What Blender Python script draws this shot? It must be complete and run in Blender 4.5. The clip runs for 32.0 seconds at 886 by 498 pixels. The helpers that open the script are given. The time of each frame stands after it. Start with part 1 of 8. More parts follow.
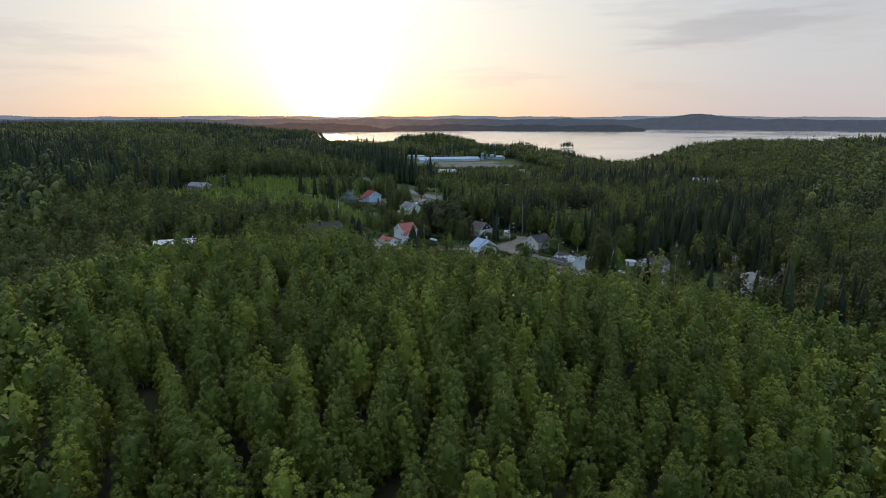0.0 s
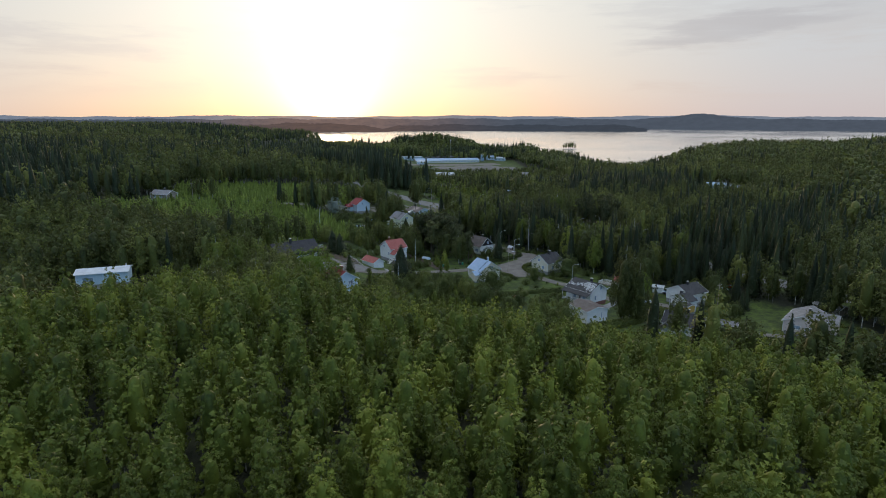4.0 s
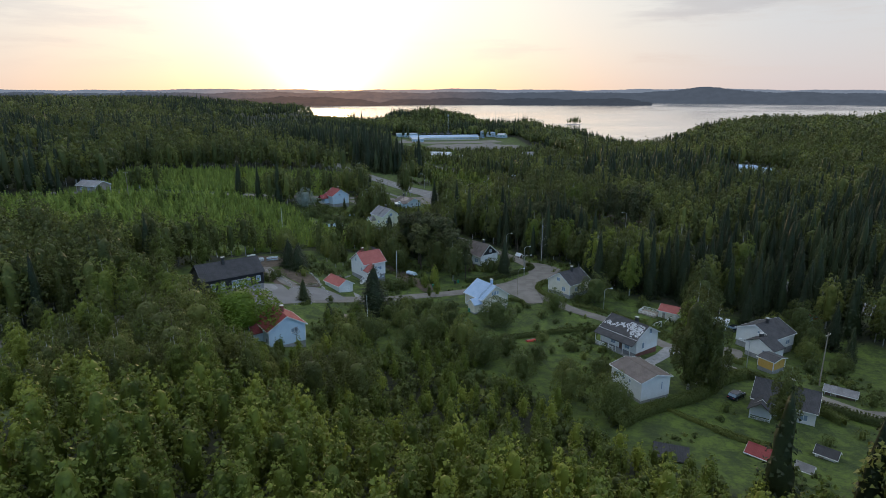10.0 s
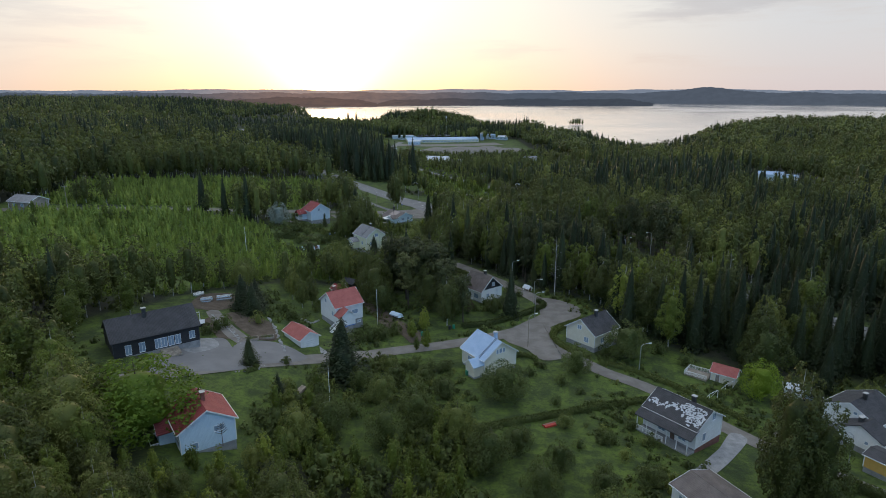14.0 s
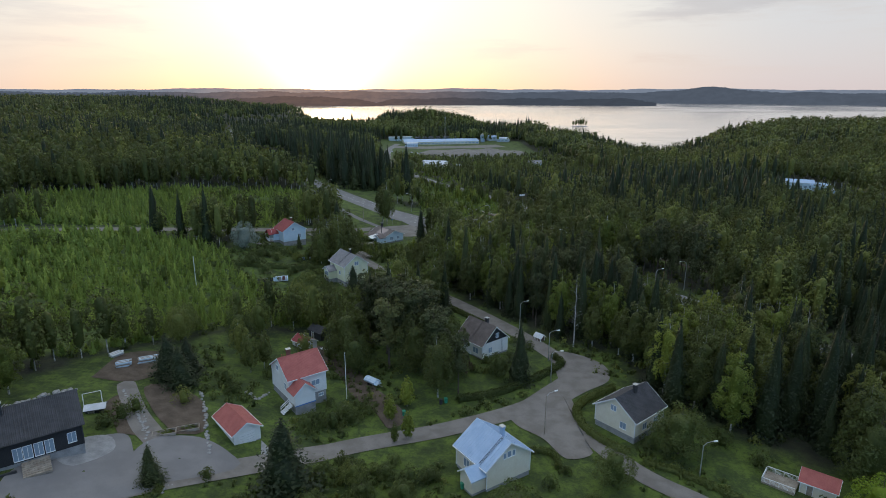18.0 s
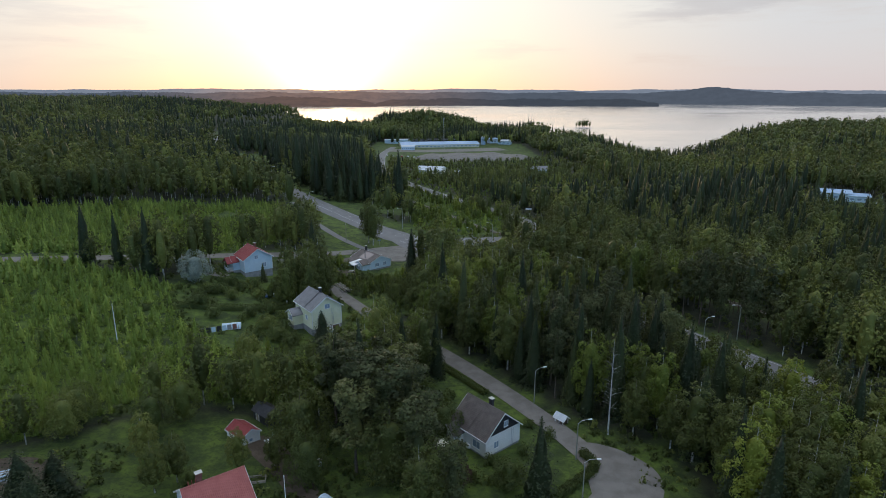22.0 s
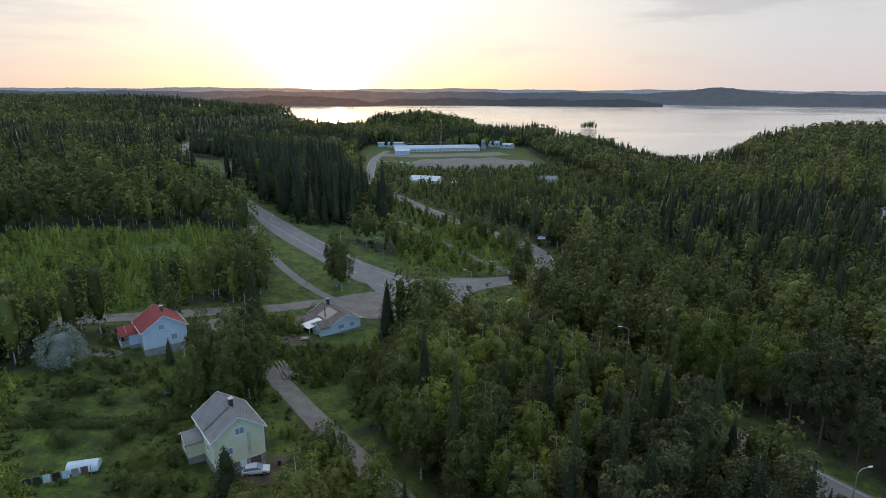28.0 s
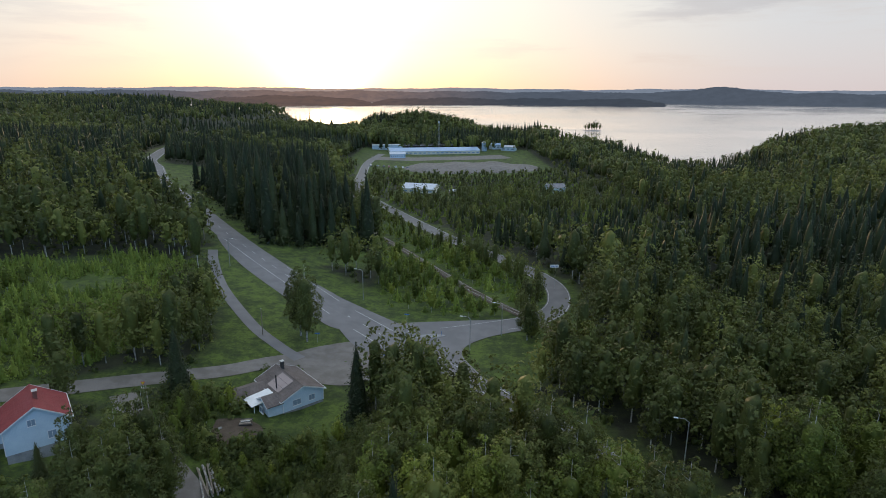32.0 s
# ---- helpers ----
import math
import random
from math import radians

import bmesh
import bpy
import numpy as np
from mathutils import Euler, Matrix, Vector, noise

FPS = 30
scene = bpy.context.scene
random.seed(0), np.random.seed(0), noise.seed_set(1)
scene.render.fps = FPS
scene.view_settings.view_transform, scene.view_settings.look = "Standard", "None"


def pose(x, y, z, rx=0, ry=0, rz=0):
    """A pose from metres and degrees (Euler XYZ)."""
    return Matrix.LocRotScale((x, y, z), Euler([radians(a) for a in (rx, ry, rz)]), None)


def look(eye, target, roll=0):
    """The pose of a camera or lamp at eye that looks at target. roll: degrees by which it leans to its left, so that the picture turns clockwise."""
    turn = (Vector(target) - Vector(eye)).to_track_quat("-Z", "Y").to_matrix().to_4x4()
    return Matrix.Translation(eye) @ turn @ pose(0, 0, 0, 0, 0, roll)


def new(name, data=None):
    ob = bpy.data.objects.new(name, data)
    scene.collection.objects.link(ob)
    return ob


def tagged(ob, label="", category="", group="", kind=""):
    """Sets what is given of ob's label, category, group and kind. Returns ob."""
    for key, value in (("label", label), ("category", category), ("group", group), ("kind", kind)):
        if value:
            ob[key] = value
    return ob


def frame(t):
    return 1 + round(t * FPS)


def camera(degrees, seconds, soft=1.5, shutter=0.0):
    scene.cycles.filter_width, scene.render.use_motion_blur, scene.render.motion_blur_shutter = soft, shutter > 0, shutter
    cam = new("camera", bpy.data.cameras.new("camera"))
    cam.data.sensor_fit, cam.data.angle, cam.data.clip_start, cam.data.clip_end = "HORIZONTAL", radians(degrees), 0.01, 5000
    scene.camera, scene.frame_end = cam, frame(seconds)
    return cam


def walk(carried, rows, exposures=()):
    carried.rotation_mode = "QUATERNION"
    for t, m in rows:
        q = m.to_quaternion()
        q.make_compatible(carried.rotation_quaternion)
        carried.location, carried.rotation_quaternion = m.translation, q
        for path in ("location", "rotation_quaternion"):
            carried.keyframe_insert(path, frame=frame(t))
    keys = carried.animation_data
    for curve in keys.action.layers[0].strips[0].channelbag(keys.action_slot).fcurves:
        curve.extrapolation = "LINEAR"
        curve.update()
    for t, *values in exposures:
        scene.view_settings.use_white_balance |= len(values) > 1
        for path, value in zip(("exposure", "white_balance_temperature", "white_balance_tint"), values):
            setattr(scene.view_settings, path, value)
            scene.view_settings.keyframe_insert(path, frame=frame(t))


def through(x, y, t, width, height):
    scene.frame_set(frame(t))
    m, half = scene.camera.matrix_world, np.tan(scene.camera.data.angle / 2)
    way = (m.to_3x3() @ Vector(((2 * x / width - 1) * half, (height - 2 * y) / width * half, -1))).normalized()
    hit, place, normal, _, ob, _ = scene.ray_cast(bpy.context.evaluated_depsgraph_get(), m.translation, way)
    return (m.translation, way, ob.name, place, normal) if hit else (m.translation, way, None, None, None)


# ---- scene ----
cam = camera(73.1, 32.0, 0.9)
METRES, EYE, TILT, LEAN, TURN = 312.5, 75.0, -12.5, 0.0, 0.0
ROWS = [
    (0.0, 0.0, 0.0, 0.0, 0.0, 0.0, -0.0),
    (0.5, 0.0009, 0.0163, 0.0035, -0.01, -0.01, -0.02),
    (1.0, 0.0018, 0.0325, 0.007, -0.01, -0.01, -0.04),
    (1.5, 0.0027, 0.0487, 0.0105, -0.01, -0.0, -0.02),
    (2.0, 0.0036, 0.0648, 0.0139, -0.01, 0.0, -0.03),
    (2.5, 0.0046, 0.0808, 0.0174, -0.01, -0.0, -0.03),
    (3.0, 0.0055, 0.097, 0.0209, -0.02, -0.0, -0.02),
    (3.5, 0.0064, 0.1131, 0.0244, -0.03, -0.01, -0.0),
    (5.5, 0.0096, 0.1737, 0.0378, -0.06, -0.02, -0.03),
    (6.0, 0.0105, 0.1894, 0.0412, -0.06, -0.01, -0.02),
    (6.5, 0.0114, 0.205, 0.0446, -0.05, -0.01, -0.02),
    (7.0, 0.0123, 0.2206, 0.0481, -0.06, -0.02, 0.0),
    (7.5, 0.0131, 0.2362, 0.0515, -0.05, -0.03, 0.01),
    (8.0, 0.0139, 0.2518, 0.0548, -0.05, -0.03, 0.03),
    (8.5, 0.0147, 0.2676, 0.058, -0.07, -0.03, 0.04),
    (9.0, 0.0157, 0.2829, 0.0612, -0.08, -2.08, 0.06),
    (9.5, 0.0165, 0.2983, 0.0646, -0.09, -2.43, 0.03),
    (10.0, 0.0173, 0.3136, 0.0678, -0.1, -2.42, 0.03),
    (10.5, 0.0181, 0.3289, 0.071, -0.11, -2.42, 0.04),
    (11.0, 0.0189, 0.3443, 0.0743, -0.12, -2.41, 0.03),
    (11.5, 0.0198, 0.3598, 0.0773, -0.12, -2.4, 0.04),
    (12.0, 0.0206, 0.3748, 0.0807, -0.13, -2.39, 0.03),
    (12.5, 0.0215, 0.39, 0.0838, -0.13, -2.39, 0.06),
    (13.0, 0.0223, 0.4051, 0.0871, -0.14, -2.39, 0.06),
    (13.5, 0.0231, 0.4204, 0.0902, -0.15, -2.4, 0.06),
    (14.0, 0.0239, 0.4355, 0.0935, -0.16, -2.38, 0.05),
    (14.5, 0.0247, 0.4505, 0.0967, -0.17, -2.39, 0.03),
    (16.5, 0.0285, 0.5082, 0.1108, -0.13, -2.42, -0.04),
    (17.0, 0.0294, 0.5235, 0.1141, -0.15, -2.43, -0.05),
    (17.5, 0.0302, 0.5388, 0.1174, -0.14, -2.45, -0.04),
    (18.0, 0.0312, 0.5541, 0.1206, -0.14, -2.45, -0.02),
    (18.5, 0.0321, 0.5692, 0.1239, -0.14, -2.44, -0.02),
    (19.0, 0.0329, 0.5843, 0.1273, -0.14, -2.43, -0.03),
    (19.5, 0.0336, 0.5996, 0.1305, -0.15, -2.43, -0.01),
    (20.0, 0.0345, 0.6147, 0.1338, -0.15, -2.42, -0.05),
    (20.5, 0.0353, 0.6299, 0.137, -0.14, -2.43, -0.03),
    (21.0, 0.0361, 0.645, 0.1402, -0.13, -2.42, -0.03),
    (21.5, 0.0369, 0.6601, 0.1434, -0.14, -2.41, -0.03),
    (22.0, 0.0377, 0.6752, 0.1466, -0.13, -2.41, -0.03),
    (22.5, 0.0385, 0.6903, 0.1498, -0.13, -2.4, -0.04),
    (23.0, 0.0393, 0.7052, 0.1531, -0.13, -2.41, -0.07),
    (23.5, 0.04, 0.7201, 0.1563, -0.13, -2.42, -0.09),
    (24.0, 0.0408, 0.7351, 0.1595, -0.13, -2.42, -0.11),
    (24.5, 0.0416, 0.7499, 0.1627, -0.13, -2.41, -0.11),
    (25.0, 0.0425, 0.7648, 0.1659, -0.13, -2.41, -0.13),
    (25.5, 0.0433, 0.7798, 0.1691, -0.13, -2.41, -0.14),
    (27.5, 0.047, 0.8387, 0.1826, -0.13, -2.45, -0.21),
    (28.0, 0.0478, 0.8542, 0.1859, -0.14, -2.45, -0.22),
    (28.5, 0.0487, 0.8694, 0.1892, -0.14, -2.46, -0.22),
    (29.0, 0.0496, 0.8846, 0.1925, -0.16, -2.47, -0.24),
    (29.5, 0.0505, 0.8998, 0.1958, -0.16, -2.46, -0.22),
    (30.0, 0.0513, 0.9151, 0.199, -0.16, -2.47, -0.24),
    (30.5, 0.0523, 0.9304, 0.2022, -0.15, -2.48, -0.23),
    (31.0, 0.0531, 0.9455, 0.2055, -0.16, -2.5, -0.23),
    (31.5, 0.0539, 0.9606, 0.2088, -0.16, -2.49, -0.23),
    (32.0, 0.0547, 0.9757, 0.2121, -0.15, -2.5, -0.23),
]
walk(cam, [(t, pose(0, 0, EYE, TILT, LEAN, TURN) @ pose(METRES * x, METRES * y, METRES * z, 90 + pitch, roll, yaw)) for t, x, y, z, yaw, pitch, roll in ROWS],
     [(0.0, -0.13), (8.5, -0.13), (9.0, -0.22), (9.6, 0.02), (32.0, 0.04)])

# ---- sky, sun ----
SUN_AZ, SUN_EL = radians(-10.4), radians(2.2)
SUN_DIR = Vector((math.sin(SUN_AZ) * math.cos(SUN_EL), math.cos(SUN_AZ) * math.cos(SUN_EL), math.sin(SUN_EL)))


class Nodes:
    """Small wrapper that adds and links nodes."""

    def __init__(self, tree):
        self.tree = tree
        tree.nodes.clear()

    def add(self, kind, ins=None, **props):
        n = self.tree.nodes.new(kind)
        for k, v in props.items():
            setattr(n, k, v)
        for k, v in (ins or {}).items():
            if isinstance(v, bpy.types.NodeSocket):
                self.tree.links.new(v, n.inputs[k])
            else:
                n.inputs[k].default_value = v
        return n

    def math(self, op, a, b=0.0, c=0.0, clamp=False):
        return self.add("ShaderNodeMath", {0: a, 1: b, 2: c}, operation=op, use_clamp=clamp).outputs[0]

    def mix(self, f, a, b, blend="MIX"):
        n = self.add("ShaderNodeMix", data_type="RGBA", blend_type=blend)
        for k, v in ((0, f), (6, a), (7, b)):
            if isinstance(v, bpy.types.NodeSocket):
                self.tree.links.new(v, n.inputs[k])
            else:
                n.inputs[k].default_value = (*v, 1) if isinstance(v, tuple) and len(v) == 3 else v
        return n.outputs[2]

    def noise(self, vec, scale, detail=4.0, rough=0.55):
        return self.add("ShaderNodeTexNoise", {"Vector": vec, "Scale": scale, "Detail": detail, "Roughness": rough}).outputs[0]

    def ramp(self, fac, lo, hi):
        n = self.add("ShaderNodeMapRange", {"Value": fac, 1: lo, 2: hi, 3: 0.0, 4: 1.0})
        n.interpolation_type = "SMOOTHSTEP"
        return n.outputs[0]


def sky():
    w = bpy.data.worlds.new("evening_sky")
    w.use_nodes = True
    scene.world = w
    n = Nodes(w.node_tree)
    d = n.add("ShaderNodeTexCoord").outputs["Generated"]
    xyz = n.add("ShaderNodeSeparateXYZ", {0: d}).outputs
    up = n.math("MAXIMUM", xyz[2], 0.0)
    cosang = n.add("ShaderNodeVectorMath", {0: d, 1: SUN_DIR}, operation="DOT_PRODUCT").outputs["Value"]
    ang = n.math("MULTIPLY", n.math("ARCCOSINE", cosang), 57.2958)
    far = n.ramp(ang, 45.0, 125.0)
    # clear sky: pale towards the sunset, blue away from it
    bright = n.mix(n.ramp(ang, 14.0, 42.0), (0.86, 0.85, 0.79), (0.67, 0.72, 0.77))
    high = n.mix(far, bright, (0.30, 0.70, 1.34))
    low = n.mix(n.ramp(ang, 3.0, 42.0), (0.98, 0.68, 0.42), (0.69, 0.62, 0.63))
    low = n.mix(n.ramp(ang, 60.0, 130.0), low, (0.20, 0.64, 1.45))
    band = n.math("POWER", 2.718, n.math("MULTIPLY", up, -12.0))
    high = n.mix(n.ramp(xyz[2], 0.30, 0.85), high, (0.80, 0.92, 1.08))
    col = n.mix(band, high, low)
    # thin layered cloud, stretched along the horizon
    flat = n.add("ShaderNodeVectorMath", {0: d, 1: (2.2, 2.2, 17.0)}, operation="MULTIPLY").outputs[0]
    streak = n.ramp(n.noise(flat, 1.3, 6.0, 0.62), 0.47, 0.62)
    veil = n.math("MULTIPLY", streak, n.ramp(xyz[2], 0.015, 0.06))
    col = n.mix(n.math("MULTIPLY", veil, 0.55), col, n.mix(band, (0.60, 0.63, 0.67), (0.74, 0.54, 0.46)))
    # one darker bank of cloud high to the right of the sunset
    wob = n.math("SUBTRACT", n.noise(flat, 2.4, 5.0, 0.6), 0.5)
    az = n.math("DIVIDE", xyz[0], n.math("MAXIMUM", xyz[1], 0.05))
    el = n.math("DIVIDE", xyz[2], n.math("MAXIMUM", xyz[1], 0.05))
    du = n.math("DIVIDE", n.math("SUBTRACT", az, 0.475), 0.15)
    mid = n.math("ADD", n.math("MULTIPLY", n.math("SUBTRACT", az, 0.475), 0.16), 0.138)
    dv = n.math("DIVIDE", n.math("ADD", n.math("SUBTRACT", el, mid), n.math("MULTIPLY", wob, 0.10)), 0.017)
    r2 = n.math("ADD", n.math("MULTIPLY", du, du), n.math("MULTIPLY", dv, dv))
    bank = n.math("MULTIPLY", n.math("SUBTRACT", 1.0, n.ramp(r2, 0.1, 2.2)), n.math("GREATER_THAN", xyz[1], 0.1))
    col = n.mix(n.math("MULTIPLY", bank, 0.62), col, (0.50, 0.49, 0.53))
    # glow of the low sun in the haze
    g1 = n.math("MULTIPLY", n.math("POWER", 2.718, n.math("MULTIPLY", ang, -1 / 2.0)), 6.5)
    du2 = n.math("MULTIPLY", n.math("ADD", az, 0.187), 57.3)
    dv2 = n.math("MULTIPLY", n.math("SUBTRACT", el, 0.035), 24.0)
    wide = n.math("SQRT", n.math("ADD", n.math("MULTIPLY", du2, du2), n.math("MULTIPLY", dv2, dv2)))
    g2 = n.math("MULTIPLY", n.math("MULTIPLY", n.math("POWER", 2.718, n.math("MULTIPLY", wide, -1 / 13.0)), 0.8), n.math("GREATER_THAN", xyz[1], 0.06))
    glow = n.mix(1.0, n.add("ShaderNodeVectorMath", {0: (1.0, 0.70, 0.28), "Scale": g1}, operation="SCALE").outputs[0],
                 n.add("ShaderNodeVectorMath", {0: n.mix(band, (0.86, 0.98, 0.98), (1.0, 0.78, 0.48)), "Scale": g2}, operation="SCALE").outputs[0], "ADD")
    col = n.mix(1.0, col, glow, "ADD")
    nis = n.add("ShaderNodeTexSky", sky_type="NISHITA", sun_disc=False, sun_elevation=SUN_EL, sun_rotation=SUN_AZ)
    air = n.add("ShaderNodeVectorMath", {0: nis.outputs[0], "Scale": 0.015}, operation="SCALE").outputs[0]
    col = n.mix(1.0, col, air, "ADD")
    bg = n.add("ShaderNodeBackground", {0: col, 1: 0.92})
    n.add("ShaderNodeOutputWorld", {0: bg.outputs[0]})


sky()
sun = new("sun", bpy.data.lights.new("sun", "SUN"))
sun.data.energy, sun.data.angle, sun.data.color = 0.7, radians(3.0), (1.0, 0.66, 0.36)
sun.matrix_world = look(SUN_DIR * 50, (0, 0, 0))


# ---- materials ----
def material(name, build, rough=0.8, metal=0.0, bump=0.0):
    """build(n, pos) gives the colour and, if wanted, a height for the bump."""
    m = bpy.data.materials.new(name)
    m.use_nodes = True
    n = Nodes(m.node_tree)
    pos = n.add("ShaderNodeTexCoord").outputs["Object"]
    made = build(n, pos)
    col, height_out = made if isinstance(made, tuple) else (made, None)
    bsdf = n.add("ShaderNodeBsdfPrincipled", {"Base Color": col, "Roughness": rough, "Metallic": metal})
    if height_out is not None and bump:
        b = n.add("ShaderNodeBump", {"Height": height_out, "Strength": 1.0, "Distance": bump})
        m.node_tree.links.new(b.outputs[0], bsdf.inputs["Normal"])
    n.add("ShaderNodeOutputMaterial", {0: bsdf.outputs[0]})
    return m


def rgb(*c):
    return (*c, 1.0)


def mottled(name, a, b, scale=1.5, fine=14.0, rough=0.8, bump=0.01, metal=0.0):
    def build(n, pos):
        big, small = n.noise(pos, scale), n.noise(pos, fine, 3.0, 0.7)
        f = n.math("ADD", n.math("MULTIPLY", big, 0.6), n.math("MULTIPLY", small, 0.4))
        return n.mix(n.ramp(f, 0.32, 0.68), a, b), small
    return material(name, build, rough, metal, bump)


def boards(name, a, b, pitch=0.18, axis=2, rough=0.75):
    """Painted boarding: grooves every pitch metres along one axis."""
    def build(n, pos):
        xyz = n.add("ShaderNodeSeparateXYZ", {0: pos}).outputs
        s = n.math("MULTIPLY", xyz[2], 1 / pitch) if axis == 2 else n.math("MULTIPLY", n.math("ADD", xyz[0], xyz[1]), 1 / pitch)
        groove = n.ramp(n.math("ABSOLUTE", n.math("SUBTRACT", n.math("FRACT", s), 0.5)), 0.38, 0.5)
        wear = n.ramp(n.math("ADD", n.math("MULTIPLY", n.noise(pos, 0.9), 0.5), n.math("MULTIPLY", n.noise(pos, 9.0), 0.5)), 0.35, 0.7)
        return n.mix(wear, a, b), n.math("MULTIPLY", groove, -1.0)
    return material(name, build, rough, 0.0, 0.012)


def tiles(name, a, b, rough=0.7):
    """Roof tiles or pressed sheet: rows and columns of relief with weathering."""
    def build(n, pos):
        xyz = n.add("ShaderNodeSeparateXYZ", {0: pos}).outputs
        row = n.math("FRACT", n.math("MULTIPLY", xyz[2], 1 / 0.2))
        colm = n.math("SINE", n.math("MULTIPLY", xyz[0], 2 * math.pi / 0.24))
        wear = n.ramp(n.math("ADD", n.math("MULTIPLY", n.noise(pos, 0.7), 0.6), n.math("MULTIPLY", n.noise(pos, 8.0), 0.4)), 0.36, 0.66)
        return n.mix(wear, a, b), n.math("ADD", row, n.math("MULTIPLY", colm, 0.5))
    return material(name, build, rough, 0.0, 0.03)


def foliage(name, dark, light, yellow, through=0.15):
    m = bpy.data.materials.new(name)
    m.use_nodes = True
    n = Nodes(m.node_tree)
    rnd = n.add("ShaderNodeObjectInfo").outputs["Random"]
    tint = n.add("ShaderNodeAttribute", attribute_name="tint").outputs["Fac"]
    leaf = n.add("ShaderNodeNewGeometry").outputs["Random Per Island"]
    t = n.math("FRACT", n.math("ADD", rnd, tint))
    grain = n.ramp(n.noise(n.add("ShaderNodeNewGeometry").outputs["Position"], 1.7, 3.0, 0.7), 0.3, 0.7)
    f = n.math("ADD", n.math("MULTIPLY", t, 0.34), n.math("ADD", n.math("MULTIPLY", leaf, 0.24), n.math("MULTIPLY", grain, 0.28)))
    col = n.mix(f, dark, light)
    col = n.mix(n.math("MULTIPLY", n.ramp(t, 0.72, 1.0), 0.6), col, yellow)
    diff = n.add("ShaderNodeBsdfPrincipled", {"Base Color": col, "Roughness": 0.55, "Specular IOR Level": 0.25})
    tr = n.add("ShaderNodeBsdfTranslucent", {0: n.mix(0.5, col, yellow)})
    mixed = n.add("ShaderNodeMixShader", {0: through, 1: diff.outputs[0], 2: tr.outputs[0]})
    n.add("ShaderNodeOutputMaterial", {0: mixed.outputs[0]})
    return m


def build_ground(n, pos):
    big, mid, fine = n.noise(pos, 0.03), n.noise(pos, 0.26, 7.0, 0.72), n.noise(pos, 1.3, 6.0, 0.78)
    lush = n.mix(n.ramp(mid, 0.35, 0.66), (0.028, 0.046, 0.007), (0.104, 0.150, 0.019))
    dry = n.mix(n.ramp(fine, 0.35, 0.7), (0.042, 0.042, 0.018), (0.078, 0.070, 0.034))
    col = n.mix(n.ramp(n.math("ADD", n.math("MULTIPLY", big, 0.6), n.math("MULTIPLY", mid, 0.4)), 0.57, 0.70), lush, dry)
    col = n.mix(n.math("MULTIPLY", n.ramp(fine, 0.46, 0.66), 0.7), col, (0.022, 0.034, 0.008))
    patchy = n.ramp(n.noise(pos, 0.09, 4.0, 0.6), 0.56, 0.70)
    col = n.mix(n.math("MULTIPLY", patchy, 0.4), col, (0.030, 0.040, 0.012))
    floor = n.mix(n.ramp(mid, 0.35, 0.65), (0.016, 0.018, 0.009), (0.040, 0.044, 0.016))
    return n.mix(n.add("ShaderNodeAttribute", attribute_name="wooded").outputs["Fac"], col, floor), fine


def build_asphalt(n, pos):
    big, fine = n.noise(pos, 0.25, 5.0), n.noise(pos, 5.0, 4.0, 0.8)
    col = n.mix(n.ramp(big, 0.35, 0.65), (0.160, 0.154, 0.154), (0.195, 0.188, 0.186))
    return n.mix(n.math("MULTIPLY", n.ramp(fine, 0.5, 0.75), 0.5), col, (0.135, 0.128, 0.124)), fine


def build_gravel(n, pos):
    big, fine = n.noise(pos, 0.35, 5.0), n.noise(pos, 7.0, 5.0, 0.85)
    col = n.mix(n.ramp(big, 0.35, 0.65), (0.160, 0.142, 0.124), (0.220, 0.200, 0.178))
    return n.mix(n.math("MULTIPLY", n.ramp(fine, 0.45, 0.75), 0.6), col, (0.12, 0.105, 0.09)), fine


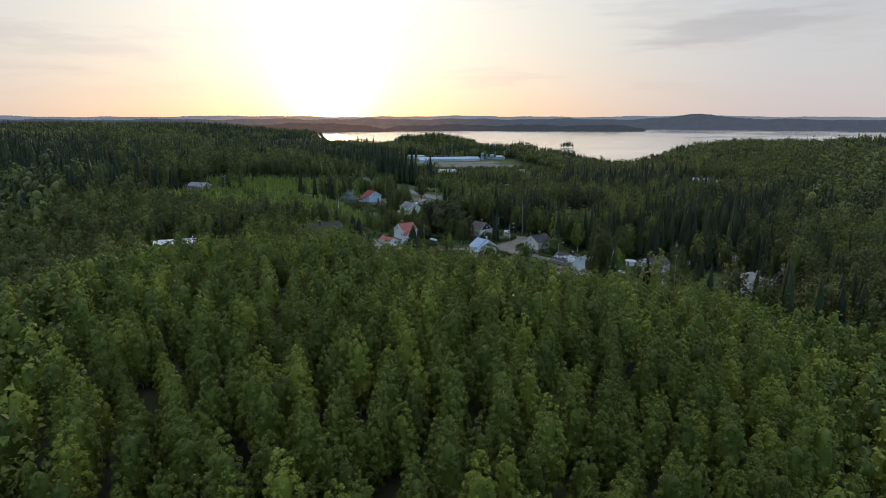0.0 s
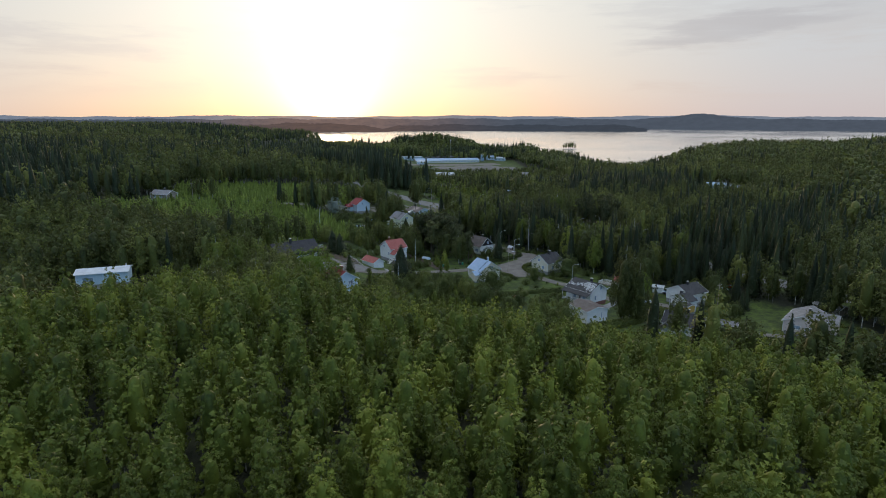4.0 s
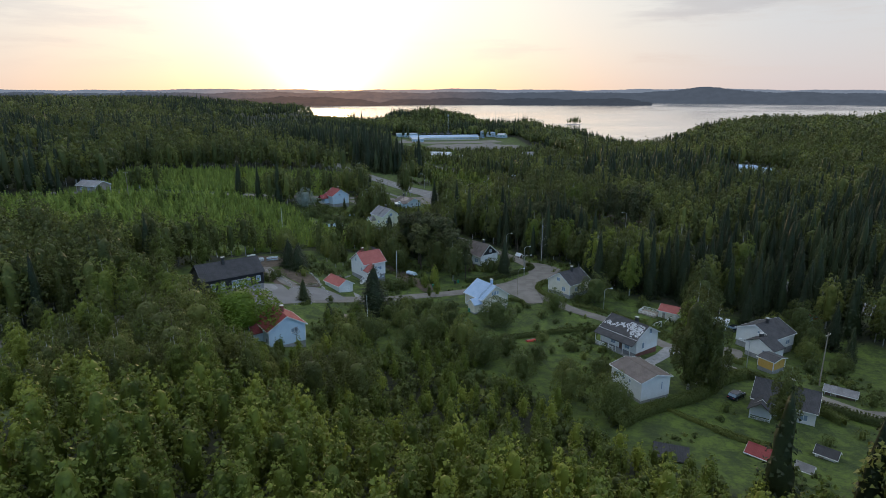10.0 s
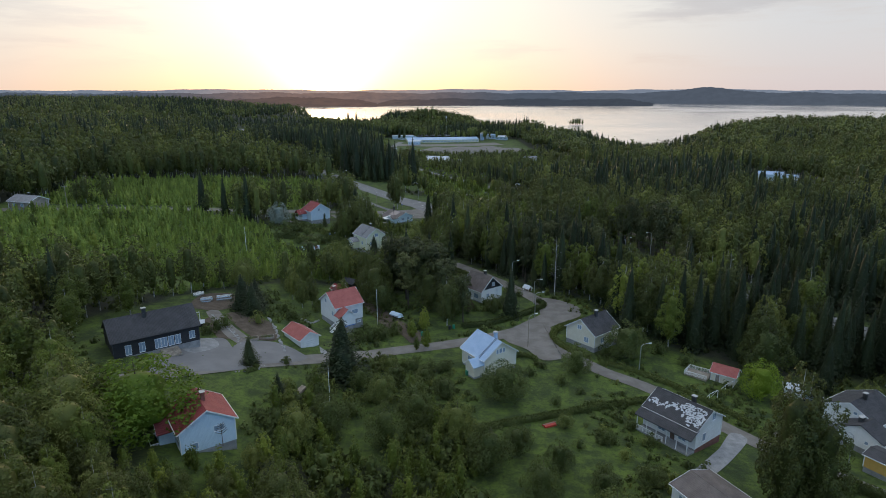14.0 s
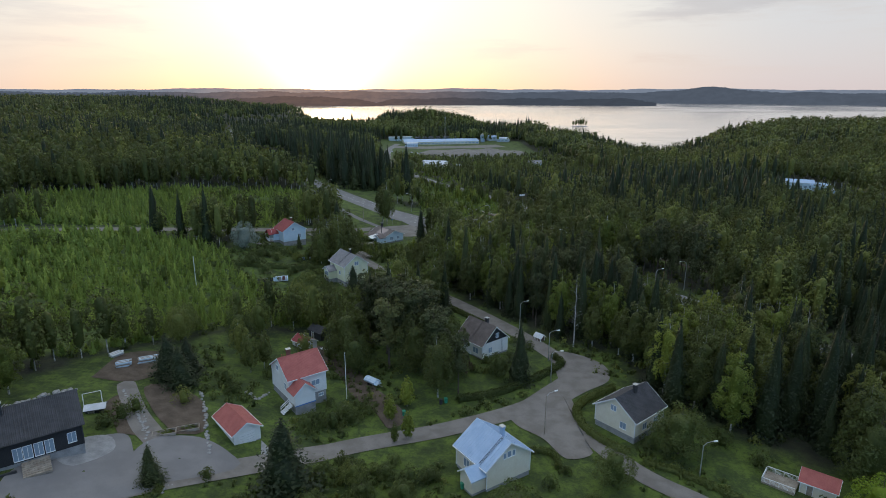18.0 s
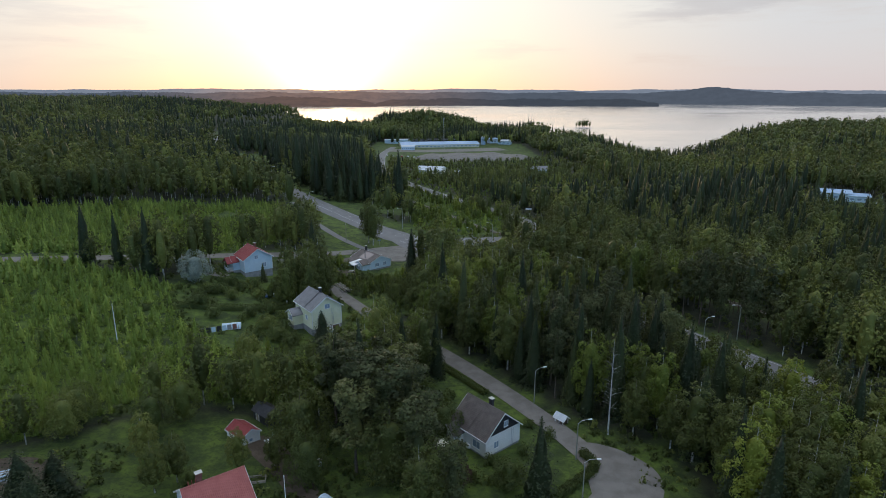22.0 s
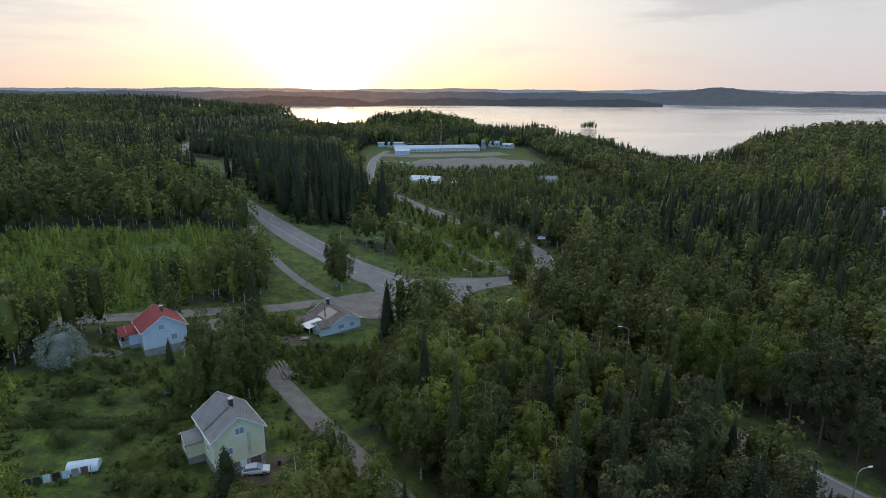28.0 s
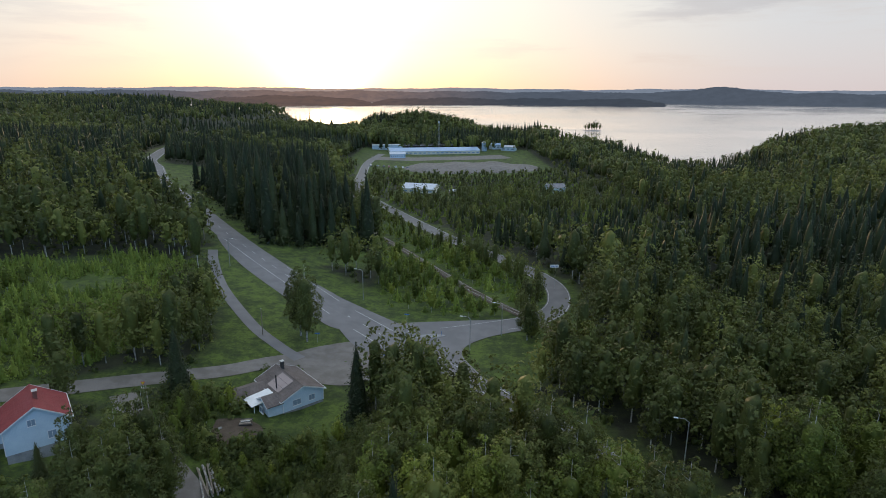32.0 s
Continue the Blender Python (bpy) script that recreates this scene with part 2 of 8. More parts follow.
M = {
    "ground": material("ground_cover", build_ground, 0.95, 0.0, 0.12),
    "asphalt": material("worn_asphalt", build_asphalt, 0.8, 0.0, 0.01),
    "gravel": material("gravel", build_gravel, 0.9, 0.0, 0.03),
    "soil": mottled("dark_soil", (0.06, 0.042, 0.028), (0.13, 0.098, 0.07), 0.5, 5.0, 0.95, 0.05),
    "paint": mottled("road_paint", (0.45, 0.45, 0.44), (0.72, 0.72, 0.70), 1.0, 12.0, 0.6, 0.0),
    "birch": foliage("birch_leaves", (0.023, 0.033, 0.005), (0.225, 0.272, 0.040), (0.270, 0.290, 0.040)),
    "birch_old": foliage("old_birch_leaves", (0.019, 0.025, 0.007), (0.162, 0.184, 0.042), (0.215, 0.221, 0.046), 0.2),
    "spruce": foliage("spruce_needles", (0.011, 0.017, 0.007), (0.054, 0.072, 0.024), (0.077, 0.087, 0.026), 0.1),
    "pine": foliage("pine_needles", (0.025, 0.033, 0.012), (0.112, 0.124, 0.043), (0.144, 0.142, 0.043), 0.15),
    "bush": foliage("shrub_leaves", (0.021, 0.033, 0.009), (0.162, 0.196, 0.050), (0.210, 0.223, 0.050), 0.3),
    "sapling": foliage("sapling_leaves", (0.072, 0.104, 0.018), (0.330, 0.420, 0.080), (0.380, 0.430, 0.085), 0.25),
    "maple": foliage("maple_leaves", (0.052, 0.088, 0.008), (0.190, 0.280, 0.026), (0.230, 0.300, 0.026), 0.3),
    "willow": foliage("silver_leaves", (0.15, 0.18, 0.14), (0.36, 0.40, 0.34), (0.36, 0.38, 0.30), 0.2),
    "plum": foliage("dark_red_leaves", (0.045, 0.020, 0.018), (0.11, 0.05, 0.04), (0.12, 0.06, 0.04), 0.2),
    "bark": mottled("bark", (0.06, 0.045, 0.035), (0.14, 0.11, 0.085), 2.0, 14.0, 0.9, 0.03),
    "birch_bark": mottled("birch_bark", (0.12, 0.11, 0.10), (0.62, 0.60, 0.56), 1.5, 5.0, 0.8, 0.01),
    "white": boards("white_boards", (0.70, 0.70, 0.67), (0.80, 0.80, 0.78)),
    "blue_wall": boards("pale_blue_boards", (0.50, 0.62, 0.70), (0.60, 0.71, 0.77), axis=0),
    "cream": boards("cream_boards", (0.66, 0.60, 0.46), (0.76, 0.71, 0.58)),
    "yellow_wall": boards("pale_yellow_boards", (0.68, 0.67, 0.44), (0.77, 0.76, 0.56)),
    "ochre": boards("ochre_boards", (0.55, 0.33, 0.07), (0.66, 0.42, 0.12), axis=0),
    "pink_wall": mottled("pinkish_render", (0.60, 0.50, 0.46), (0.68, 0.58, 0.54), 0.8, 12.0, 0.85, 0.004),
    "black_wall": boards("black_boards", (0.018, 0.018, 0.020), (0.032, 0.032, 0.034), axis=0),
    "brown_wall": boards("brown_boards", (0.10, 0.06, 0.04), (0.16, 0.10, 0.07)),
    "red_wall": boards("red_boards", (0.28, 0.07, 0.05), (0.36, 0.10, 0.07), axis=0),
    "red_roof": tiles("red_roof_sheet", (0.235, 0.036, 0.036), (0.30, 0.052, 0.050)),
    "salmon_roof": tiles("salmon_roof_sheet", (0.33, 0.085, 0.070), (0.42, 0.12, 0.10)),
    "dark_roof": tiles("dark_roof_sheet", (0.035, 0.034, 0.037), (0.065, 0.062, 0.066)),
    "brown_roof": tiles("brown_roof_tile", (0.105, 0.082, 0.072), (0.165, 0.135, 0.122)),
    "grey_roof": tiles("grey_roof_sheet", (0.20, 0.19, 0.19), (0.30, 0.285, 0.285)),
    "blue_roof": mottled("pale_blue_sheet", (0.30, 0.42, 0.58), (0.40, 0.52, 0.67), 0.7, 9.0, 0.5, 0.005),
    "white_roof": mottled("white_sheet", (0.50, 0.52, 0.54), (0.66, 0.68, 0.70), 0.6, 6.0, 0.5, 0.005),
    "concrete": mottled("grey_concrete", (0.20, 0.20, 0.20), (0.34, 0.335, 0.33), 0.8, 9.0, 0.85, 0.01),
    "brick": mottled("red_brown_brick", (0.15, 0.06, 0.045), (0.25, 0.11, 0.085), 1.5, 12.0, 0.85, 0.01),
    "trim": mottled("white_trim", (0.72, 0.73, 0.72), (0.84, 0.84, 0.83), 1.0, 9.0, 0.5, 0.0),
    "dark_trim": mottled("dark_trim", (0.03, 0.03, 0.032), (0.06, 0.06, 0.062), 1.0, 9.0, 0.5, 0.0),
    "steel": mottled("galvanised_steel", (0.40, 0.41, 0.42), (0.55, 0.56, 0.57), 2.0, 15.0, 0.4, 0.0, 0.7),
    "wood": mottled("weathered_wood", (0.20, 0.16, 0.12), (0.38, 0.33, 0.27), 1.2, 10.0, 0.85, 0.01),
    "rock": mottled("grey_stone", (0.20, 0.19, 0.18), (0.42, 0.41, 0.39), 1.2, 9.0, 0.9, 0.03),
    "rubber": mottled("black_rubber", (0.012, 0.012, 0.012), (0.03, 0.03, 0.03), 2.0, 12.0, 0.8, 0.0),
    "tarp": mottled("pale_blue_tarpaulin", (0.42, 0.55, 0.66), (0.60, 0.70, 0.78), 1.0, 7.0, 0.45, 0.01),
    "plastic_red": mottled("red_plastic", (0.40, 0.03, 0.02), (0.55, 0.06, 0.04), 1.0, 7.0, 0.4, 0.0),
    "plastic_yellow": mottled("yellow_plate", (0.70, 0.45, 0.03), (0.80, 0.55, 0.05), 1.0, 7.0, 0.4, 0.0),
    "plastic_blue": mottled("blue_plastic", (0.05, 0.15, 0.42), (0.08, 0.22, 0.52), 1.0, 7.0, 0.4, 0.0),
    "plastic_green": mottled("green_plastic", (0.02, 0.20, 0.12), (0.04, 0.28, 0.17), 1.0, 7.0, 0.4, 0.0),
    "car_dark": mottled("dark_car_paint", (0.015, 0.022, 0.04), (0.022, 0.03, 0.05), 1.0, 7.0, 0.2, 0.0, 0.3),
    "car_white": mottled("white_car_paint", (0.70, 0.71, 0.72), (0.76, 0.77, 0.78), 1.0, 7.0, 0.2, 0.0),
    "car_red": mottled("red_car_paint", (0.35, 0.03, 0.03), (0.42, 0.05, 0.04), 1.0, 7.0, 0.2, 0.0),
}


def plain(name, col, rough, metal=0.0, **extra):
    return material(name, lambda n, pos: n.mix(n.noise(pos, 3.0), tuple(c * 0.93 for c in col), col), rough, metal)


M["glass"] = plain("window_glass", (0.26, 0.34, 0.42), 0.05)
# pinkish base colour painted in for the evening sky mirrored by the panels
M["panel"] = plain("panel_glass_with_painted_sheen", (0.34, 0.27, 0.25), 0.25)
M["solar"] = plain("solar_glass", (0.02, 0.022, 0.035), 0.12)


def build_water():
    m = bpy.data.materials.new("lake_water")
    m.use_nodes = True
    n = Nodes(m.node_tree)
    pos = n.add("ShaderNodeTexCoord").outputs["Object"]
    stretched = n.add("ShaderNodeVectorMath", {0: pos, 1: (0.4, 1.0, 1.0)}, operation="MULTIPLY").outputs[0]
    wave = n.math("ADD", n.noise(stretched, 0.35, 3.0), n.math("MULTIPLY", n.noise(pos, 0.02, 3.0), 2.0))
    calm = n.ramp(n.noise(stretched, 0.006, 4.0, 0.6), 0.42, 0.60)
    bump = n.add("ShaderNodeBump", {"Height": wave, "Strength": 0.5, "Distance": 0.10})
    rough = n.math("ADD", n.math("MULTIPLY", calm, 0.10), 0.13)
    # warm tint put into the base colour for the sunset's orange reflection
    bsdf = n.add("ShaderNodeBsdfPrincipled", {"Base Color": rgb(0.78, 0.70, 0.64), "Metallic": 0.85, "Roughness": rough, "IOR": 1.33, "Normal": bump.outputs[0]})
    n.add("ShaderNodeOutputMaterial", {0: bsdf.outputs[0]})
    return m


M["water"] = build_water()


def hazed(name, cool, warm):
    """Far hills, a plain glowing backdrop with evening haze and scattered light painted in."""
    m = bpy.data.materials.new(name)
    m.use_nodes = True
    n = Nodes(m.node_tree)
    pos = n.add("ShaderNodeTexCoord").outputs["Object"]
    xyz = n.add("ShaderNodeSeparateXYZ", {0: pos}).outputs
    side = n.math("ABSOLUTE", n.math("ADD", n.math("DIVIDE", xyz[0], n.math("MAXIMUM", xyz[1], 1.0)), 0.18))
    # warmer towards the sun's bearing: sunset glow put into the colour
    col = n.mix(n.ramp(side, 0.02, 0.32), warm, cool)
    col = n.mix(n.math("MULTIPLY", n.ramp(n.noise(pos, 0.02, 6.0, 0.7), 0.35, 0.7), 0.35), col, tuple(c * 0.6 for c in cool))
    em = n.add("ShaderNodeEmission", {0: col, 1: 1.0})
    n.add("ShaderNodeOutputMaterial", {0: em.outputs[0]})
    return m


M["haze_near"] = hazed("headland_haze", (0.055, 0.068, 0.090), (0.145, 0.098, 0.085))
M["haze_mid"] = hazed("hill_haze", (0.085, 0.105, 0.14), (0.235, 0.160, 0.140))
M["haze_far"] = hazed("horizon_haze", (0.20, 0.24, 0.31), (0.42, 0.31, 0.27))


# ---- land ----
SCALE, LAKE = 1.25, 3.1


def sig(u):
    return 1.0 / (1.0 + np.exp(-np.clip(u, -40, 40)))


def shore(x):
    """The y of the lake's near shore."""
    s = 1480 - 450 * sig((x + 238) / 30)
    s = s + (960 - s) * sig((x + 10) / 25)
    s = s + (700 - s) * sig((x - 165) / 14)
    s = s + np.maximum(x - 190, 0) * 0.55
    return s + 25 * np.sin(x * 0.02 + 1) + 10 * np.sin(x * 0.07)


def height(x, y):
    """Height of the land: a hill under the start, a rise to one side, the village shelf, the lake."""
    x, y = np.asarray(x, float) / SCALE, np.asarray(y, float) / SCALE
    h = 10.8 - 4.5 * sig((y - 520) / 60) - 2.2 * sig((y - 610) / 18) * sig((x + 80) / 14) * sig((130 - x) / 14)
    h = h + 29 * np.tanh(np.maximum(0, -x - 8) / 210) * sig((y - 150 + 0.3 * x) / 25) * (1 - 0.72 * sig((y - 610) / 70) * sig((x + 250) / 40)) * (1 - 0.5 * sig((y - 980) / 90) * sig((x + 440) / 35))
    c = 131 - np.where(x < 0, 0.75 * np.maximum(x, -24) - 0.3 * np.minimum(x + 24, 0), 0.15 * x)
    h = h + 21 * sig((c - y) / 13.5) * np.where(x < 0, 0.97 * sig((x + 76) / 6) + 0.03, 1 / (1 + (x / 62) ** 2))
    h = h + 18 * np.exp(-((x + 12) / 58) ** 2 - ((y - 945) / 46) ** 2)
    h = h + 13 * sig((x - 290) / 28) * sig((y - 250) / 80)
    h = h + 4.0 * np.exp(-((x + 45) / 35) ** 2 - ((y - 190) / 35) ** 2) - 2.0 * np.exp(-((x - 80) / 30) ** 2 - ((y - 195) / 30) ** 2) + 1.0 * np.exp(-((x - 28) / 22) ** 2 - ((y - 175) / 25) ** 2)
    h = h + 0.5 * np.sin(x * 0.045 + 2) * np.sin(y * 0.037)
    h = h - 8 * np.exp(-((x + 275) / 75) ** 2 - ((y - 800) / 200) ** 2)
    s = sig((shore(x) - y - 14) / 9)
    return SCALE * (-3 + (h + 3) * s)


def ground_z(x, y):
    return float(height(x, y))


def mesh_of(name, verts, faces, mats=(), smooth=False):
    """A mesh from arrays; faces all have the same number of corners."""
    verts, faces = np.asarray(verts, np.float32), np.asarray(faces, np.int32)
    me = bpy.data.meshes.new(name)
    k = faces.shape[1]
    me.vertices.add(len(verts))
    me.vertices.foreach_set("co", verts.ravel())
    me.loops.add(faces.size)
    me.loops.foreach_set("vertex_index", faces.ravel())
    me.polygons.add(len(faces))
    me.polygons.foreach_set("loop_start", np.arange(0, faces.size, k, dtype=np.int32))
    for m in mats:
        me.materials.append(m)
    if smooth:
        me.polygons.foreach_set("use_smooth", np.ones(len(faces), bool))
    me.update(calc_edges=True)
    return me


def grid_faces(nx, ny):
    i = np.arange((nx - 1) * (ny - 1))
    a = (i // (nx - 1)) * nx + i % (nx - 1)
    return np.stack([a, a + 1, a + nx + 1, a + nx], 1)


def stretched(lo, hi, step, reach):
    """Even steps from lo to hi, then growing ones out to reach."""
    core = np.arange(lo, hi + step, step)
    out, d = [], step
    p = core[-1]
    while p < reach:
        d *= 1.16
        p += d
        out.append(p)
    left, d, p = [], step, lo
    while p > -reach:
        d *= 1.16
        p -= d
        left.append(p)
    return np.concatenate([left[::-1], core, out])


gx, gy = stretched(-330, 420, 4.0, 4700), stretched(-40, 940, 4.0, 4700)
X, Y = np.meshgrid(gx, gy)
ground = new("ground", mesh_of("ground", np.stack([X, Y, height(X, Y)], -1).reshape(-1, 3), grid_faces(len(gx), len(gy)), [M["ground"]], True))
tagged(ground, "grassy, mossy ground sloping down from a hill to a lake", "ground", kind="structure")

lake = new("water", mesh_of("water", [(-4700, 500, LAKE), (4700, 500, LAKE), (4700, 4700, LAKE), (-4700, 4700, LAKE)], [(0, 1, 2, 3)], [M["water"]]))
tagged(lake, "calm lake water mirroring the sunset sky", "lake", kind="structure")


def far_ridge(name, mat, radius, depth, a0, a1, top, label, fringe=5.0, step=0.12):
    """A wooded ridge along an arc of azimuths, with a ragged crest."""
    az = np.radians(np.arange(a0, a1, step))
    rng = np.random.default_rng(int(radius))
    crest = np.array([top(math.degrees(a)) for a in az]) + rng.normal(0, fringe * 0.35, len(az))
    rows = []
    for rr, f in ((radius, 0.0), (radius + depth * 0.12, 0.22), (radius + depth * 0.35, 0.62), (radius + depth * 0.7, 1.0), (radius + depth, 0.8)):
        z = LAKE - 1 + (crest - LAKE + 1) * f
        rows.append(np.stack([np.sin(az) * rr, np.cos(az) * rr, z], -1))
    ob = new(name, mesh_of(name, np.concatenate(rows), grid_faces(len(az), len(rows)), [mat], True))
    return tagged(ob, label, "hill", kind="structure")


def bump_at(a, c, w):
    return math.exp(-((a - c) / w) ** 2)


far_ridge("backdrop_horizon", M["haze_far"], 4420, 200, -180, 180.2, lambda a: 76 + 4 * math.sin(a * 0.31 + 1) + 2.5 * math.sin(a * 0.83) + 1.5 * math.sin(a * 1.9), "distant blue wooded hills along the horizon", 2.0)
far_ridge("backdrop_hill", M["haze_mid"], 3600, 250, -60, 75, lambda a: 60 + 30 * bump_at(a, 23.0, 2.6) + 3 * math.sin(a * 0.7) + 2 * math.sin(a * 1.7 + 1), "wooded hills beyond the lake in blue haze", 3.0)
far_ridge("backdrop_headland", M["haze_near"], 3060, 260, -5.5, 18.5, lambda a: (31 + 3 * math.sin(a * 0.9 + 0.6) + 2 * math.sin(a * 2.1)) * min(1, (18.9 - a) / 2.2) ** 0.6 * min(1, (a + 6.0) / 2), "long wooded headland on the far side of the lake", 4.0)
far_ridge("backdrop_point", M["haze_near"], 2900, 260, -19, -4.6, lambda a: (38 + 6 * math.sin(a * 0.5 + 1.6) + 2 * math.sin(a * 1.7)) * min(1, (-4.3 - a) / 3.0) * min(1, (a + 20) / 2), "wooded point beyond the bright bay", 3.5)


# ---- roads ----
def spline(points, step=2.0):
    """Points along a smooth curve through the given ones."""
    p = [np.array(q, float) for q in points]
    p = [2 * p[0] - p[1], *p, 2 * p[-1] - p[-2]]
    out = []
    for a, b, c, d in zip(p, p[1:], p[2:], p[3:]):
        k = max(2, int(np.linalg.norm(c - b) / step))
        for i in range(k):
            t = i / k
            out.append(0.5 * (2 * b + (c - a) * t + (2 * a - 5 * b + 4 * c - d) * t * t + (3 * b - a - 3 * c + d) * t ** 3))
    return np.array([*out, p[-2]])


def strip(line, left, right, lift, cols=5):
    d = np.gradient(line[:, :2], axis=0)
    d /= np.linalg.norm(d, axis=1)[:, None] + 1e-9
    nrm = np.stack([-d[:, 1], d[:, 0]], 1)
    offs = np.linspace(left, right, cols)
    xy = line[:, None, :2] + nrm[:, None, :] * (offs[None, :, None] if np.ndim(left) == 0 else offs.T[:, :, None])
    z = height(xy[..., 0], xy[..., 1]) + lift
    return np.concatenate([xy, z[..., None]], -1).reshape(-1, 3), grid_faces(cols, len(line))


ROADS = {
    "village": ([(-130, 196), (-95, 214), (-66, 229), (-45, 241), (-24, 256), (-7, 267), (12, 275), (29, 285), (38, 297), (34, 312), (15, 343), (-5, 370), (-20, 389), (-32, 401), (-43, 414)], 4.5),
    "lane": ([(34, 291), (35, 278), (42, 263), (52, 253), (62, 237), (70, 227), (81, 214), (95, 190), (100, 170), (104, 150)], 4.2),
    "cross": ([(-170, 352), (-128, 372), (-97, 388), (-81, 397), (-61, 409), (-46, 418), (-37, 423), (-28, 428), (-19, 435), (-7, 441), (4, 446)], 5.0),
    "main": ([(-300, 1080), (-268, 985), (-240, 880), (-190, 740), (-162, 688), (-133, 632), (-103, 588), (-70, 542), (-39, 502), (-11, 468), (3, 451), (15, 436), (30, 418), (42, 402), (57, 381), (66, 367), (76, 351), (88, 333), (108, 300), (130, 262), (150, 225)], 9.0),
    "branch": ([(2, 450), (14, 453), (26, 457), (43, 465), (51, 476), (53.5, 492), (50, 506), (42, 521), (22, 557), (-7, 621), (-33, 679), (-44, 772), (-50, 860), (-46, 945)], 7.0),
    "path": ([(-62, 512), (-57, 499), (-46, 476), (-31, 453), (-21, 442), (-15, 437)], 3.2),
    "yard": ([(-50, 900), (-10, 910), (30, 925), (85, 945)], 30.0),
}
LINES = {k: spline(v[0]) for k, v in ROADS.items()}


def road(name, key, mat, label, lift=0.12):
    v, f = strip(LINES[key], -ROADS[key][1] / 2, ROADS[key][1] / 2, lift)
    return tagged(new(name, mesh_of(name, v, f, [mat], True)), label, "road", kind="structure")


road("road_village", "village", M["gravel"], "narrow worn grey village road through the gardens")
road("road_lane", "lane", M["gravel"], "narrow grey side lane between the gardens", 0.125)
road("road_cross", "cross", M["gravel"], "narrow grey side road meeting the main road", 0.13)
road("road_main", "main", M["asphalt"], "two-lane asphalt main road with painted lines", 0.15)
road("road_branch", "branch", M["asphalt"], "asphalt road curving away over the railway", 0.14)
road("footpath", "path", M["asphalt"], "asphalt footpath beside the main road", 0.135)
road("storage_yard", "yard", M["gravel"], "grey gravel yard in front of the factory", 0.13)


# ---- trees ----
def leaf_tris(rng, centre, size, flat=0.0, normal=None, wild=0.75):
    """One loose triangle per centre; turned at random, or facing along a normal with some scatter."""
    n = len(centre)
    if normal is None:
        w = rng.normal(size=(n, 3))
        w[:, 2] = w[:, 2] * (1 - flat) + flat * 1.2
    else:
        w = normal / (np.linalg.norm(normal, axis=1)[:, None] + 1e-9) + rng.normal(0, wild / 1.7, (n, 3))
    w /= np.linalg.norm(w, axis=1)[:, None] + 1e-9
    a = np.cross(w, rng.normal(size=(n, 3)))
    a /= np.linalg.norm(a, axis=1)[:, None] + 1e-9
    b = np.cross(w, a)
    s = (np.asarray(size) * rng.uniform(0.7, 1.35, n))[:, None]
    v = np.stack([centre + a * s * 0.6, centre - a * s * 0.35 + b * s * 0.5, centre - a * s * 0.35 - b * s * 0.5], 1)
    return v.reshape(-1, 3)


def tube(points, radii, sides=5):
    points, v, f = np.asarray(points, float), [], []
    for i, (p, r) in enumerate(zip(points, radii)):
        d = points[min(i + 1, len(points) - 1)] - points[max(i - 1, 0)]
        d /= np.linalg.norm(d) + 1e-9
        a = np.cross(d, (0.3, 0.9, 0.1))
        a /= np.linalg.norm(a)
        b = np.cross(d, a)
        for k in range(sides):
            t = 2 * math.pi * k / sides
            v.append(p + r * (a * math.cos(t) + b * math.sin(t)))
    for i in range(len(points) - 1):
        for k in range(sides):
            q = i * sides
            f += [(q + k, q + (k + 1) % sides, q + sides + k), (q + (k + 1) % sides, q + sides + (k + 1) % sides, q + sides + k)]
    return np.array(v), np.array(f)


def join(parts):
    vs, fs, o = [], [], 0
    for v, f in parts:
        vs.append(v)
        fs.append(np.asarray(f) + o)
        o += len(v)
    return np.concatenate(vs), np.concatenate(fs)


def trunk_of(rng, h, r, limbs=0, spread=1.0, start=0.3, rise=0.5, sides=5):
    lean = rng.normal(0, 0.012 * h, 2)
    zs = np.linspace(0, 1, 5)
    pts = [(lean[0] * z * z, lean[1] * z * z, h * z - (0.4 if z == 0 else 0)) for z in zs]
    parts = [tube(pts, [r * (1.25 - 0.3 * min(1, z * 5)) * (1 - 0.93 * z) + 0.012 for z in zs], sides)]
    for i in range(limbs):
        z = start + (0.92 - start) * (i + rng.random()) / limbs
        a = rng.uniform(0, 2 * math.pi)
        base = np.array([lean[0] * z * z, lean[1] * z * z, h * z])
        ln = spread * (1.15 - 0.75 * z) * rng.uniform(0.7, 1.1)
        tip = base + np.array([math.cos(a) * ln, math.sin(a) * ln, ln * rise])
        parts.append(tube([base, base * 0.5 + tip * 0.5 + (0, 0, 0.08 * ln), tip], [r * 0.35 * (1 - z * 0.6), r * 0.2 * (1 - z * 0.6), 0.01], 3))
    return join(parts)


def crown_shape(kind, z):
    """Radius of the crown, as a share of its widest, at height z (0 foot, 1 top)."""
    if kind == "young":
        return np.minimum(1, np.clip(z, 0, 1) * 2.4 + 0.3) * (1 - np.clip(z, 0, 1)) ** 0.66 * 1.15 + 0.02
    if kind == "broad":
        return np.minimum(1, np.clip(z, 0, 1) * 2.2 + 0.38) * np.clip(1 - np.clip(z, 0, 1) ** 2.3, 0, 1) ** 0.6 * 1.05
    if kind == "pine":
        return np.sqrt(np.clip(1 - (2 * z - 1.0) ** 2, 0, 1)) * (0.7 + 0.3 * np.sin(z * 9))
    return np.sqrt(np.clip(1 - z, 0, 1)) * 1.0


